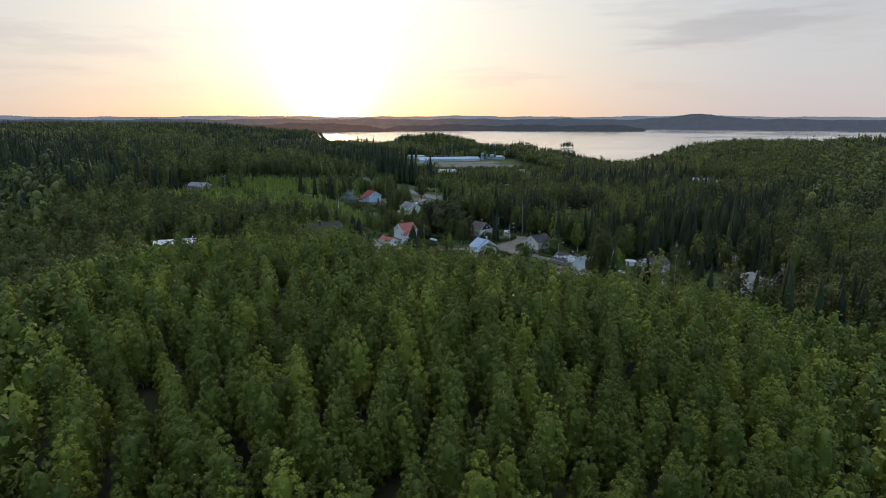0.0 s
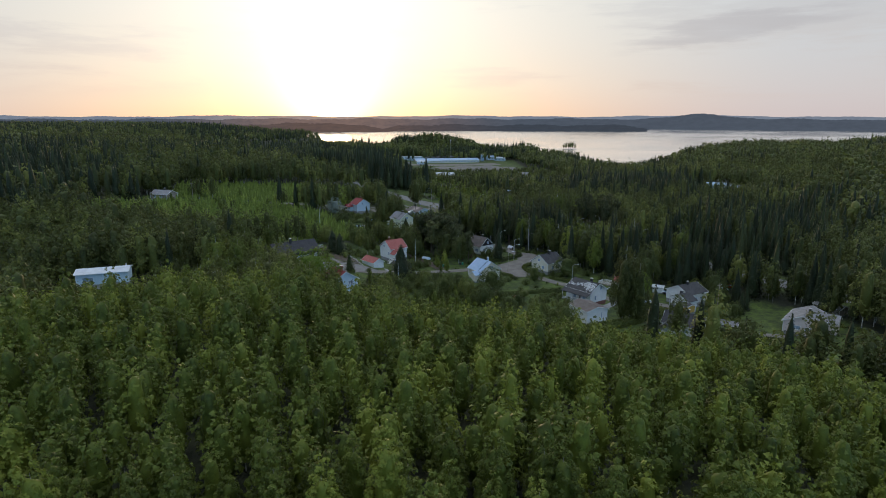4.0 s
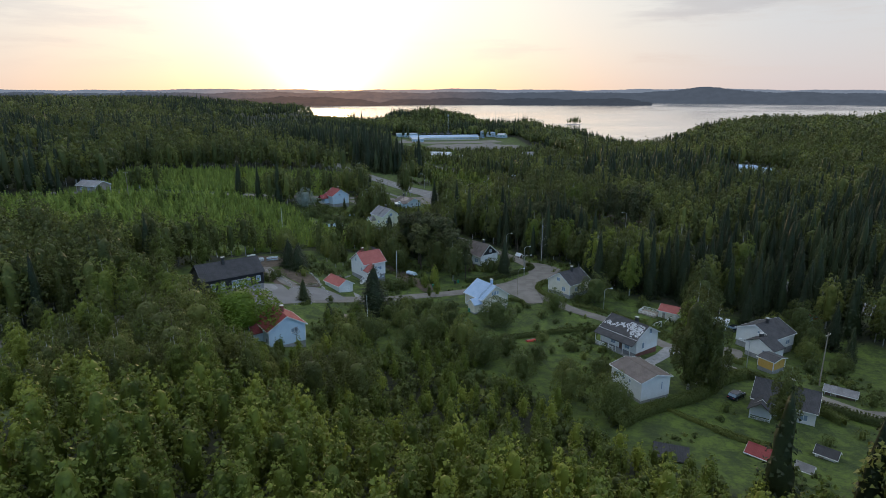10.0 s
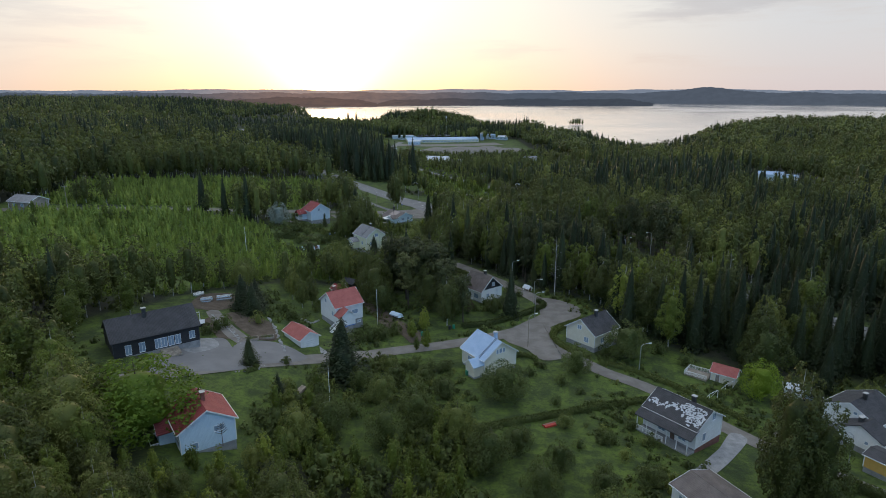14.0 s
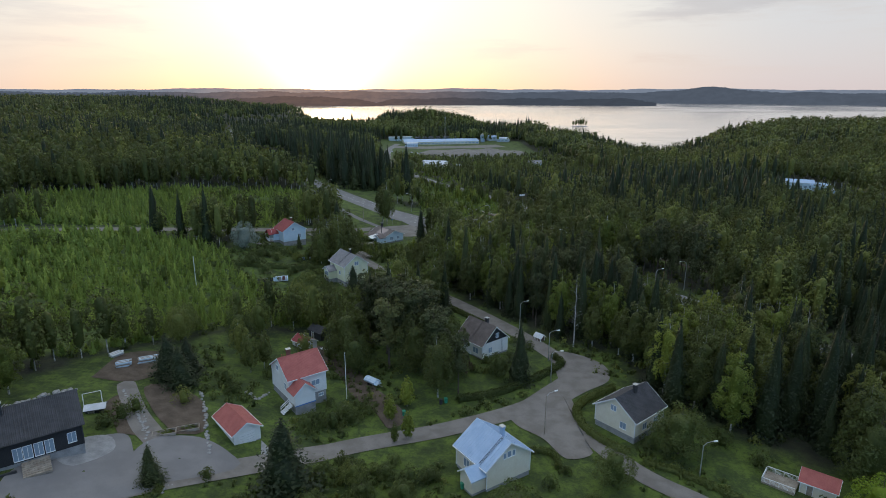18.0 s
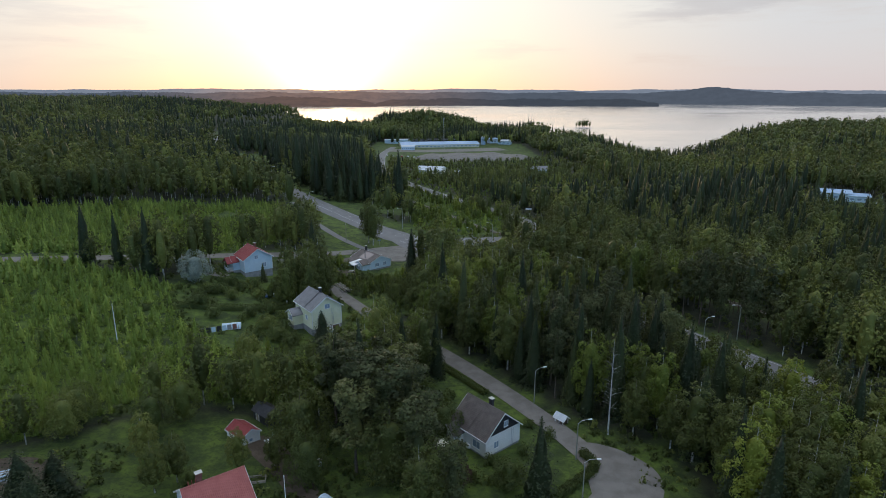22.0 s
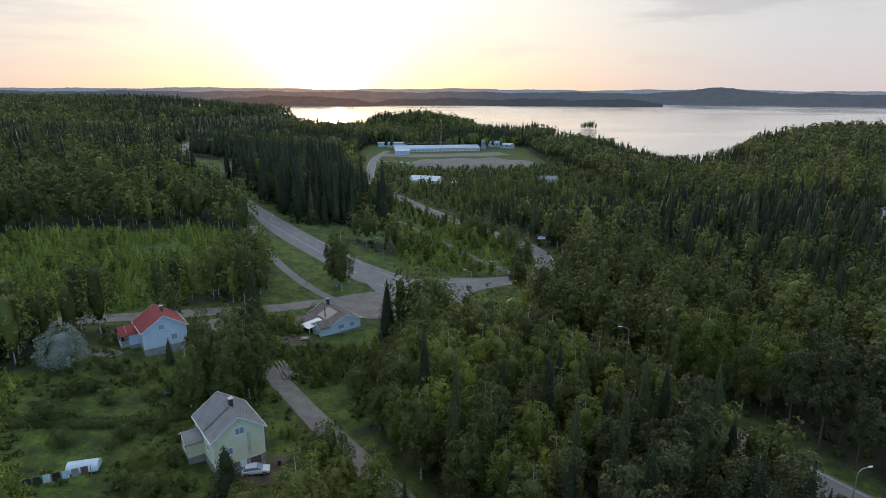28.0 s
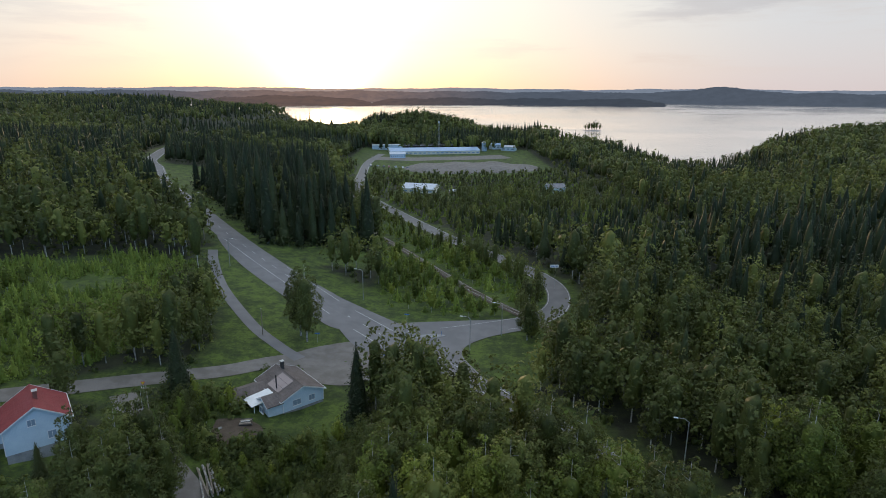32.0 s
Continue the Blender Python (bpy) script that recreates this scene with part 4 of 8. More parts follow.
def kinds(x, y):
    """0 birch, 1 spruce, 2 pine."""
    f = smooth_noise(x, y, 45, 11) + np.random.default_rng(12).normal(0, 0.45, len(x))
    f = f + 1.4 * np.exp(-((x + 45) / 40) ** 2 - ((y - 590) / 60) ** 2) + 0.35 * np.exp(-((x - 55) / 22) ** 2 - ((y - 335) / 22) ** 2) + 0.35 * np.exp(-((x - 105) / 45) ** 2 - ((y - 300) / 45) ** 2) - 1.2 * np.exp(-((x - 20) / 60) ** 2 - ((y - 640) / 70) ** 2)
    f = f + 0.55 * (x < -70) * (y > 150) + 0.1 * (y > 700) - 1.2 * np.exp(-((x - 88) / 30) ** 2 - ((y - 372) / 40) ** 2)
    g = smooth_noise(x, y, 60, 13)
    return np.where(f > 0.6, 1, np.where(g > 0.85, 2, 0))


x, y = scatter(-170, 210, 90, 480, 4.7, 21)
keep = wood_mask(x, y) & (np.abs(x) < 0.80 * y + 20)
x, y = x[keep], y[keep]
k = kinds(x, y)
k = np.where((x < -8) & (x > -80) & (y < 226), 0, k)
close = ((x > -20) & (x < 85) & (y > 318) & (y < 392)) | ((x > 44) & (x < 112) & (y > 225) & (y < 319))
low = (x < -8) & (x > -84) & (y < 230)
rng = np.random.default_rng(22)
for kind, code, cap in (("birch", 0, 360), ("spruce", 1, 220), ("pine", 2, 60)):
    m = np.concatenate([np.where((k == code) & close)[0], np.where((k == code) & low & ~close)[0]])[:cap]
    one = np.zeros(len(x), bool)
    one[m] = True
    for i in m:
        small = (0.62 if low[i] else 1.0) * stature(x[i:i + 1], y[i:i + 1])[0]
        tree(kind, x[i], y[i], small * rng.uniform(0.70, 1.02), rng.uniform(0, 360), int(rng.integers(0, 3)), leaves="birch" if kind == "birch" and rng.random() < 0.45 else None, tall=rng.uniform(0.92, 1.1), group="woodland " + kind)
    woods(kind + "_wood", kind, 1, pts(x, y, (k == code) & ~one), {"birch": "mature birch wood round the village", "spruce": "dark spruce wood round the village", "pine": "pines among the village woods"}[kind], 0.62, 1.02)

x, y = scatter(-420, 560, 200, 980, 6.5, 31)
keep = wood_mask(x, y) & ~((x > -150) & (x < 210) & (y < 480)) & (np.abs(x) < 0.76 * y + 20)
x, y = x[keep], y[keep]
k = kinds(x, y)
mid = (y < 690) & (np.abs(x) < 0.62 * y)
for kind, code in (("birch", 0), ("spruce", 1), ("pine", 2)):
    label = {"birch": "birch woods down to the lake", "spruce": "dark spruce woods down to the lake", "pine": "pines on the slopes"}[kind]
    woods("far_" + kind + "_wood", kind, 2, pts(x, y, (k == code) & mid), label, 0.7, 1.1)
    woods("distant_" + kind + "_wood", kind, 3, pts(x, y, (k == code) & ~mid), "distant " + label, 0.7, 1.1)

x, y = scatter(-1300, 1100, 600, 2000, 14.0, 41)
keep = on_land(x, y, 1) & ~((x > -420) & (x < 560) & (y < 980)) & (np.abs(x) < 0.76 * y) & clear_of_roads(x, y, 4)
x, y = x[keep], y[keep]
k = kinds(x, y)
for kind, code in (("birch", 0), ("spruce", 1)):
    woods("outer_" + kind + "_wood", kind, 3, pts(x, y, (k == code) | ((k == 2) & (code == 1))), "woods at the far shore side of the land", 0.75, 1.1)

# leafy trees close along the near side of the main road
edge = LINES["main"][(LINES["main"][:, 1] > 352) & (LINES["main"][:, 1] < 402)]
row = np.random.default_rng(68)
edge = np.concatenate([edge[row.random(len(edge)) < 0.36] - (7.0, 4.6), edge[row.random(len(edge)) < 0.2] - (10.0, 7.0)])
edge = edge + row.normal(0, 0.9, edge.shape)
woods("main_road_birches", "birch", 1, edge, "leafy birches along the edge of the main road", 0.55, 0.92)

# tall dark spruces between the main road and the railway
x, y = scatter(-110, 0, 505, 720, 6.2, 47, 0.5)
keep = clear_of_roads(x, y, 4.0) & (x < -12 - (y - 550) * 0.30) & (x > -62 - (y - 530) * 0.66) & (y > 520 + 0.3 * (x + 60))
leafy = np.random.default_rng(49).random(len(x)) + 0.4 * smooth_noise(x, y, 12, 50) > 0.85
woods("roadside_birches", "birch", 1, pts(x, y, keep & leafy), "birches among the dark roadside spruces", 0.6, 1.0)
woods("roadside_spruces", "spruce", 1, pts(x, y, keep & ~leafy), "tall dark spruces between the main road and the railway", 0.65, 1.28)

# scrub filling the low wood by the works, and the dense wooded point behind it
x, y = scatter(-70, 115, 540, 880, 4.6, 63, 0.5)
keep = wood_mask(x, y) & (x > -3 - (y - 550) * 0.27)
woods("works_scrub", "sapling", 2, pts(x, y, keep), "leafy scrub in the low wood before the works", 1.1, 2.4)
x, y = scatter(-200, 150, 1000, 1290, 7.0, 65)
keep = wood_mask(x, y) & (y > 1005)
woods("point_wood", "birch", 3, pts(x, y, keep & (smooth_noise(x, y, 30, 66) < 0.2)), "dense leafy wood on the point by the lake", 1.0, 1.35)
woods("point_spruces", "spruce", 3, pts(x, y, keep & (smooth_noise(x, y, 30, 66) >= 0.2)), "dark spruces on the point by the lake", 1.0, 1.35)

# forest floor: marks where the land is wooded, for the ground's own colours
gxy = np.array([v.co[:2] for v in ground.data.vertices])
wooded = (wood_mask(gxy[:, 0], gxy[:, 1]) | (gxy[:, 1] < hill_edge(gxy[:, 0])) | inside(gxy[:, 0], gxy[:, 1], THICKET)) & ~inside(gxy[:, 0], gxy[:, 1], GARDENS)
ground.data.attributes.new("wooded", "FLOAT", "POINT").data.foreach_set("value", wooded.astype(np.float32))

# overgrown garden between hill and road
ROUGH = [(-24, 231), (-18, 222), (-8, 224), (4, 224), (14, 218), (16, 228), (8, 238), (4, 246), (-2, 256), (-10, 258), (-15, 248), (-20, 241)]
x, y = scatter(-26, 20, 214, 262, 2.1, 44, 0.55)
keep = inside(x, y, ROUGH) & (smooth_noise(x, y, 6, 45) > -0.75) & clear_of_roads(x, y, 1.5)
x, y = x[keep], y[keep]
pick = np.random.default_rng(46).random(len(x))
woods("overgrown_garden", "shrub", 1, pts(x, y, pick < 0.65), "overgrown bushes between hill and road", 0.6, 1.7)
woods("overgrown_saplings", "young_birch", 1, pts(x, y, pick >= 0.65), "young trees in the overgrown garden", 0.25, 0.75)

# 4: saplings in the clearings, scrub along the railway
x, y = scatter(-185, -10, 280, 505, 1.85, 51, 0.6)
keep = (inside(x, y, CLEARING) | inside(x, y, CLEARING_FAR)) & clear_of_roads(x, y, 1.5) & (smooth_noise(x, y, 9, 52) > -0.9)
x, y = x[keep], y[keep]
one = np.where((x > -70) & (y < 348))[0][:200]
rng = np.random.default_rng(53)
for i in one:
    tree("sapling", x[i], y[i], rng.uniform(0.6, 1.25), rng.uniform(0, 360), int(rng.integers(0, 3)), group="saplings in the clearing")
rest = np.ones(len(x), bool)
rest[one] = False
back = (x < -95) & (y < 400)
tall = np.random.default_rng(55).random(len(x)) < 0.012 + 0.03 * (smooth_noise(x, y, 14, 56) > 0.6)
woods("clearing_birches", "young_birch", 2, pts(x, y, rest & tall), "taller young birches scattered in the clearing", 0.4, 0.8)
rest &= ~tall
woods("sapling_clearing", "sapling", 1, pts(x, y, rest & ~back), "clearing full of bright-green birch saplings", 0.35, 1.25)
woods("sapling_clearing_edge", "sapling", 2, pts(x, y, rest & back), "far side of the sapling clearing", 0.5, 1.4)
x, y = scatter(-45, 6, 185, 372, 2.6, 57)
keep = ((inside(x, y, BY_RED) & (y < 214)) | (inside(x, y, BY_YELLOW) & (y < 344) & (x > -36))) & ~inside(x, y, GARDENS) & ~inside(x, y, CLEARING) & clear_of_roads(x, y, 1.5) & (np.hypot(x + 30, y - 222) > 8)
x, y = x[keep], y[keep]
woods("low_growth", "young_birch", 1, np.stack([x, y], 1), "low young trees and bushes between the gardens", 0.3, 0.6)
x, y = scatter(-40, 60, 455, 650, 2.5, 61)
keep = inside(x, y, RAILSIDE) & clear_of_roads(x, y, 2.0)
x, y = x[keep], y[keep]
pick = np.random.default_rng(62).random(len(x))
woods("railway_scrub", "sapling", 1, pts(x, y, pick < 0.6), "scrub of saplings beside the railway", 0.5, 1.3)
along = LINES["branch"][(LINES["branch"][:, 1] > 470) & (LINES["branch"][:, 1] < 700)]
row = np.random.default_rng(64)
step = np.arange(0, len(along), 2)
woods("branch_road_birches", "birch", 1, np.stack([along[step, 0] - 9 + row.normal(0, 1.6, len(step)), along[step, 1] - 6 + row.normal(0, 1.6, len(step))], 1), "slender birches along the road over the railway", 0.42, 0.66)
woods("railway_birches", "young_birch", 2, pts(x, y, (pick > 0.82) & (x < 36)), "young birches beside the railway", 0.6, 1.0)


# ---- building kit ----
def part(name, bm, mat, parent, label=""):
    me = bpy.data.meshes.new(name)
    bm.to_mesh(me)
    bm.free()
    me.materials.append(mat)
    ob = new(name, me)
    ob.parent = parent
    if label:
        ob["label"] = label
    return ob


def box(bm, x0, x1, y0, y1, z0, z1):
    v = [bm.verts.new(p) for p in ((x0, y0, z0), (x1, y0, z0), (x1, y1, z0), (x0, y1, z0), (x0, y0, z1), (x1, y0, z1), (x1, y1, z1), (x0, y1, z1))]
    for f in ((3, 2, 1, 0), (4, 5, 6, 7), (0, 1, 5, 4), (1, 2, 6, 5), (2, 3, 7, 6), (3, 0, 4, 7)):
        bm.faces.new([v[i] for i in f])


def boxes(*dims):
    bm = bmesh.new()
    for d in dims:
        box(bm, *d)
    return bm


def prism(bm, profile, a, b, axis="x"):
    """Extrude a closed profile of (across, z) points from a to b along an axis."""
    def at(p, s):
        return (s, p[0], p[1]) if axis == "x" else (p[0], s, p[1])
    v0, v1 = [bm.verts.new(at(p, a)) for p in profile], [bm.verts.new(at(p, b)) for p in profile]
    n = len(profile)
    bm.faces.new(v0)
    bm.faces.new(v1[::-1])
    for i in range(n):
        bm.faces.new((v0[i], v1[i], v1[(i + 1) % n], v0[(i + 1) % n])[::-1])
    bmesh.ops.recalc_face_normals(bm, faces=bm.faces)


def thing(name, x, y, z, yaw, label, category, group=""):
    root = new(name)
    root.matrix_world = pose(x, y, z, 0, 0, yaw)
    return tagged(root, label, category, group)


def window(root, face, u, z, w, h, L, W, trim="trim", name="window", cross=True):
    """A window on a face (x+, x-, y+, y-) of a building L by W, u along the wall."""
    t = 0.07
    s = 1 if face[1] == "+" else -1
    off = (L if face[0] == "x" else W) / 2 * s

    def d(u0, u1, o0, o1, z0, z1):
        lo, hi = sorted((off + s * o0, off + s * o1))
        return (lo, hi, u0, u1, z0, z1) if face[0] == "x" else (u0, u1, lo, hi, z0, z1)
    bars = [d(u - w / 2 - t, u + w / 2 + t, -0.02, 0.05, z - t, z), d(u - w / 2 - t, u + w / 2 + t, -0.02, 0.05, z + h, z + h + t),
            d(u - w / 2 - t, u - w / 2, -0.02, 0.05, z, z + h), d(u + w / 2, u + w / 2 + t, -0.02, 0.05, z, z + h)]
    if cross and w > 0.8:
        bars.append(d(u - 0.03, u + 0.03, -0.02, 0.04, z, z + h))
    fr = part(name, boxes(*bars), M[trim], root)
    part("pane", boxes(d(u - w / 2, u + w / 2, -0.02, 0.015, z, z + h)), M["glass"], fr, "dark reflecting glass")
    part("sill", boxes(d(u - w / 2 - t, u + w / 2 + t, 0.0, 0.10, z - t - 0.03, z - t)), M[trim], fr)
    return fr


def door(root, face, u, z, w, h, L, W, mat="trim", label="panelled door"):
    s = 1 if face[1] == "+" else -1
    off = (L if face[0] == "x" else W) / 2 * s

    def d(u0, u1, o0, o1, z0, z1):
        lo, hi = sorted((off + s * o0, off + s * o1))
        return (lo, hi, u0, u1, z0, z1) if face[0] == "x" else (u0, u1, lo, hi, z0, z1)
    leaf = part("door", boxes(d(u - w / 2, u + w / 2, -0.02, 0.03, z, z + h), d(u - w * 0.35, u + w * 0.35, 0.0, 0.045, z + h * 0.12, z + h * 0.45), d(u - w * 0.35, u + w * 0.35, 0.0, 0.045, z + h * 0.52, z + h * 0.9)), M[mat], root, label)
    part("handle", boxes(d(u + w * 0.38, u + w * 0.44, 0.02, 0.09, z + h * 0.46, z + h * 0.5)), M["steel"], leaf)
    part("frame", boxes(d(u - w / 2 - 0.08, u - w / 2, -0.02, 0.05, z, z + h + 0.08), d(u + w / 2, u + w / 2 + 0.08, -0.02, 0.05, z, z + h + 0.08), d(u - w / 2, u + w / 2, -0.02, 0.05, z + h, z + h + 0.08)), M["trim"], leaf)
    return leaf


def gable_roof(root, L, W, He, Hr, mat, over=0.45, end=0.4, thick=0.14, ribs=0.0, name="roof", x0=None, x1=None, yc=0.0, trim="trim"):
    """Two slabs over a ridge along x, with bargeboards and gutters."""
    x0 = -L / 2 - end if x0 is None else x0
    x1 = L / 2 + end if x1 is None else x1
    slope = (Hr - He) / (W / 2)
    e, ze = W / 2 + over, He - slope * over
    bm = bmesh.new()
    prism(bm, [(yc - e, ze), (yc, Hr), (yc + e, ze), (yc + e, ze + thick), (yc, Hr + thick), (yc - e, ze + thick)], x0, x1)
    roof = part(name, bm, mat, root)
    if ribs:
        k = int((x1 - x0) / ribs)
        for s in (-1, 1):
            bm = bmesh.new()
            prism(bm, [(yc + s * e, ze + thick + 0.004), (yc + s * 0.17, Hr + thick - 0.17 * slope), (yc + s * 0.17, Hr + thick + 0.05 - 0.17 * slope), (yc + s * e, ze + thick + 0.05)], -0.02, 0.02)
            me = None
            for i in range(1, k):
                ob = part("seam", bm, mat, roof) if me is None else new("seam", me)
                me = ob.data
                ob.parent = roof
                ob.location.x = x0 + (x1 - x0) * i / k
    bm = bmesh.new()
    for xx in (x0 - 0.035, x1):
        prism(bm, [(yc - e, ze - 0.06), (yc, Hr - 0.06), (yc + e, ze - 0.06), (yc + e, ze + thick + 0.04), (yc, Hr + thick + 0.04), (yc - e, ze + thick + 0.04)], xx, xx + 0.035)
    part("bargeboard", bm, M[trim], roof)
    for s in (-1, 1):
        part("gutter", boxes((x0, x1, yc + s * (e + 0.05) - 0.06, yc + s * (e + 0.05) + 0.06, ze - 0.02, ze + 0.10)), M[trim], roof)
    bm = bmesh.new()
    prism(bm, [(yc - 0.16, Hr + thick - 0.03), (yc, Hr + thick + 0.07), (yc + 0.16, Hr + thick - 0.03)], x0, x1)
    part("ridge_cap", bm, mat, roof)
    return roof


def chimney(root, x, y, z0, z1, sx=0.7, sy=0.55, mat="brick", cap="steel"):
    c = part("chimney", boxes((x - sx / 2, x + sx / 2, y - sy / 2, y + sy / 2, z0, z1), (x - sx / 2 - 0.05, x + sx / 2 + 0.05, y - sy / 2 - 0.05, y + sy / 2 + 0.05, z1 - 0.25, z1 - 0.08)), M[mat], root)
    part("cap", boxes((x - sx / 2 - 0.12, x + sx / 2 + 0.12, y - sy / 2 - 0.12, y + sy / 2 + 0.12, z1 + 0.12, z1 + 0.17), (x - sx / 2 + 0.02, x - sx / 2 + 0.08, y - 0.03, y + 0.03, z1, z1 + 0.13), (x + sx / 2 - 0.08, x + sx / 2 - 0.02, y - 0.03, y + 0.03, z1, z1 + 0.13)), M[cap], c, "bright metal chimney cap")
    return c


def roof_ladder(root, x, W, He, Hr, side, mat="dark_trim"):
    """A ladder lying on one roof slope."""
    bm = bmesh.new()
    slope = (Hr - He) / (W / 2)
    for dx in (-0.18, 0.18):
        prism(bm, [(side * (W / 2 + 0.3), He - slope * 0.3 + 0.2), (0, Hr + 0.2), (0, Hr + 0.25), (side * (W / 2 + 0.3), He - slope * 0.3 + 0.25)], x + dx - 0.02, x + dx + 0.02)
    for i in range(14):
        y = (W / 2 + 0.3) * i / 14
        z = Hr - slope * y + 0.22
        box(bm, x - 0.18, x + 0.18, side * y - 0.02, side * y + 0.02, z - 0.01, z + 0.03)
    part("roof_ladder", bm, M[mat], root)


def body(root, L, W, He, Hr, wall, base_h=0.5, base="concrete", sink=1.2):
    """Gabled walls on a foundation, with corner boards."""
    part("foundation", boxes((-L / 2 + 0.03, L / 2 - 0.03, -W / 2 + 0.03, W / 2 - 0.03, -sink, base_h)), M[base], root)
    bm = bmesh.new()
    prism(bm, [(-W / 2, base_h), (W / 2, base_h), (W / 2, He), (0, Hr), (-W / 2, He)], -L / 2, L / 2)
    w = part("wall", bm, M[wall], root)
    return w


def corner_boards(root, L, W, z0, z1, mat="trim"):
    for sx in (-1, 1):
        for sy in (-1, 1):
            x, y = sx * L / 2, sy * W / 2
            part("corner_board", boxes((x - 0.06 + 0.02 * sx, x + 0.06 + 0.02 * sx, y - 0.06 + 0.02 * sy, y + 0.06 + 0.02 * sy, z0, z1)), M[mat], root)


def house(name, x, y, z, yaw, L, W, He, Hr, wall, roof, label, base_h=0.6, windows=(), doors=(), chim=None, ribs=0.0, ladder=None, trim="trim", category="house", over=0.45, boards_mat=None, group=""):
    root = thing(name, x, y, z, yaw, label, category, group)
    body(root, L, W, He, Hr, wall, base_h)
    gable_roof(root, L, W, He, Hr, M[roof], over=over, ribs=ribs, trim=trim)
    corner_boards(root, L, W, base_h, He - 0.1, boards_mat or trim)
    for face, u, zz, w, h in windows:
        window(root, face, u, zz, w, h, L, W)
    for face, u, zz, w, h, mat in doors:
        door(root, face, u, zz, w, h, L, W, mat)
    if chim:
        chimney(root, chim[0], chim[1], Hr - 1.2, Hr + chim[2], mat="brick" if roof in ("red_roof", "salmon_roof") else "blue_roof" if roof == "blue_roof" else "dark_trim")
    if ladder:
        roof_ladder(root, ladder[0], W, He, Hr, ladder[1])
    return root


# ---- houses ----
house("house", -30.0, 222.5, 21.0, -55, 8.2, 8.0, 4.6, 7.0, "blue_wall", "red_roof", "pale-blue wooden house with a red gabled roof", 0.7,
      [("x+", 1.6, 3.2, 1.4, 0.8), ("x+", -2.0, 1.2, 0.8, 1.0), ("y-", -1.5, 1.3, 1.2, 1.2), ("y-", 2.4, 1.3, 1.2, 1.2), ("y+", 0, 1.3, 1.4, 1.2)], [], (0.2, 0.5, 1.1), 0.0, (-2.0, -1))
house("house", -52.5, 254.6, 23.2, 37, 16.0, 9.8, 3.9, 6.9, "black_wall", "dark_roof", "long black-boarded house with a ribbed dark metal roof", 0.4,
      [("y-", u, 0.7, 1.0, 1.9) for u in (-5.4, -2.9, 1.2, 2.5, 3.8)] + [("y-", 0.0, 0.7, 1.0, 1.9), ("y-", 6.6, 1.2, 1.0, 1.5), ("x+", 0, 1.2, 1.1, 1.2)], [], (-1.2, -0.9, 1.3), 0.45, None, "dark_trim")
house("house", -18.2, 284.0, 16.4, 37, 7.5, 8.1, 5.7, 8.4, "white", "salmon_roof", "white two-storey wooden house with a salmon-red roof", 1.4,
      [("y-", 1.6, 3.0, 1.6, 1.0), ("y-", 0.2, 3.0, 0.5, 1.0), ("x-", 1.2, 5.6, 0.9, 1.0), ("x-", -2.4, 3.0, 0.9, 1.2), ("y-", 2.6, 0.4, 0.9, 0.5), ("x+", 0, 3.0, 1.2, 1.2)], [], (-1.6, 0.6, 1.1))
house("garage", -25.0, 267.9, 17.2, -49, 7.8, 4.4, 2.8, 4.1, "white", "salmon_roof", "white wooden garage with a salmon-red roof and closed door", 0.3, [], [("x+", 0.0, 0.15, 2.6, 2.1, "trim")], None, category="garage")
house("house", 19.6, 310.5, 13.2, -50, 8.6, 8.2, 4.1, 7.6, "white", "brown_roof", "white house with a brown tiled roof and dark gable", 0.7,
      [("x+", 0.6, 5.0, 0.9, 1.0), ("x+", -1.6, 1.6, 1.0, 1.2), ("y-", 2.0, 1.5, 1.7, 1.3), ("y-", -2.6, 1.5, 1.0, 1.2)], [], (0.8, 0.6, 1.0))
house("house", 18.1, 262.3, 14.2, -56, 8.0, 8.8, 4.2, 7.2, "cream", "blue_roof", "cream house with a pale-blue sheet-metal roof", 0.6,
      [("x+", 0.0, 4.7, 0.7, 1.0), ("x+", -0.9, 4.7, 0.5, 0.9), ("x+", 0.9, 4.7, 0.5, 0.9), ("y-", -1.2, 1.6, 1.4, 1.4), ("x-", 0, 1.5, 1.4, 1.3)], [], (1.2, 0.8, 1.1), 0.55, (2.4, -1))
house("house", 44.9, 277.3, 13.6, -141, 9.2, 8.4, 4.1, 6.9, "cream", "dark_roof", "cream house with a dark-grey tiled roof", 0.8,
      [("x+", -0.4, 4.3, 1.1, 1.0), ("x+", 1.8, 1.6, 1.2, 1.2), ("y+", 1.5, 1.5, 1.2, 1.2), ("y+", -2.0, 1.5, 1.2, 1.2)], [], (-0.4, 0.5, 1.2))
house("house", 50.9, 235.4, 13.7, -54, 10.2, 8.0, 4.8, 7.0, "white", "dark_roof", "white house with a dark roof partly stripped to pale battens", 1.0,
      [("x+", 1.2, 5.0, 0.9, 1.1), ("x+", -1.4, 1.8, 0.8, 1.4), ("y-", 2.6, 1.6, 1.3, 1.1), ("y-", -1.4, 1.6, 1.3, 1.1)], [("y-", 0.8, 0.9, 0.9, 2.0, "brown_wall")], (1.5, 0.6, 1.0))
house("house", 45.3, 209.9, 15.8, -66, 8.6, 7.0, 4.3, 5.2, "white", "brown_roof", "white rendered outbuilding with a low brown roof", 0.3,
      [("y-", -2.8, 2.9, 0.5, 0.5), ("y-", -0.9, 2.9, 0.5, 0.5), ("y-", 1.0, 2.9, 0.5, 0.5), ("x+", 1.6, 1.8, 0.25, 1.6)], [])
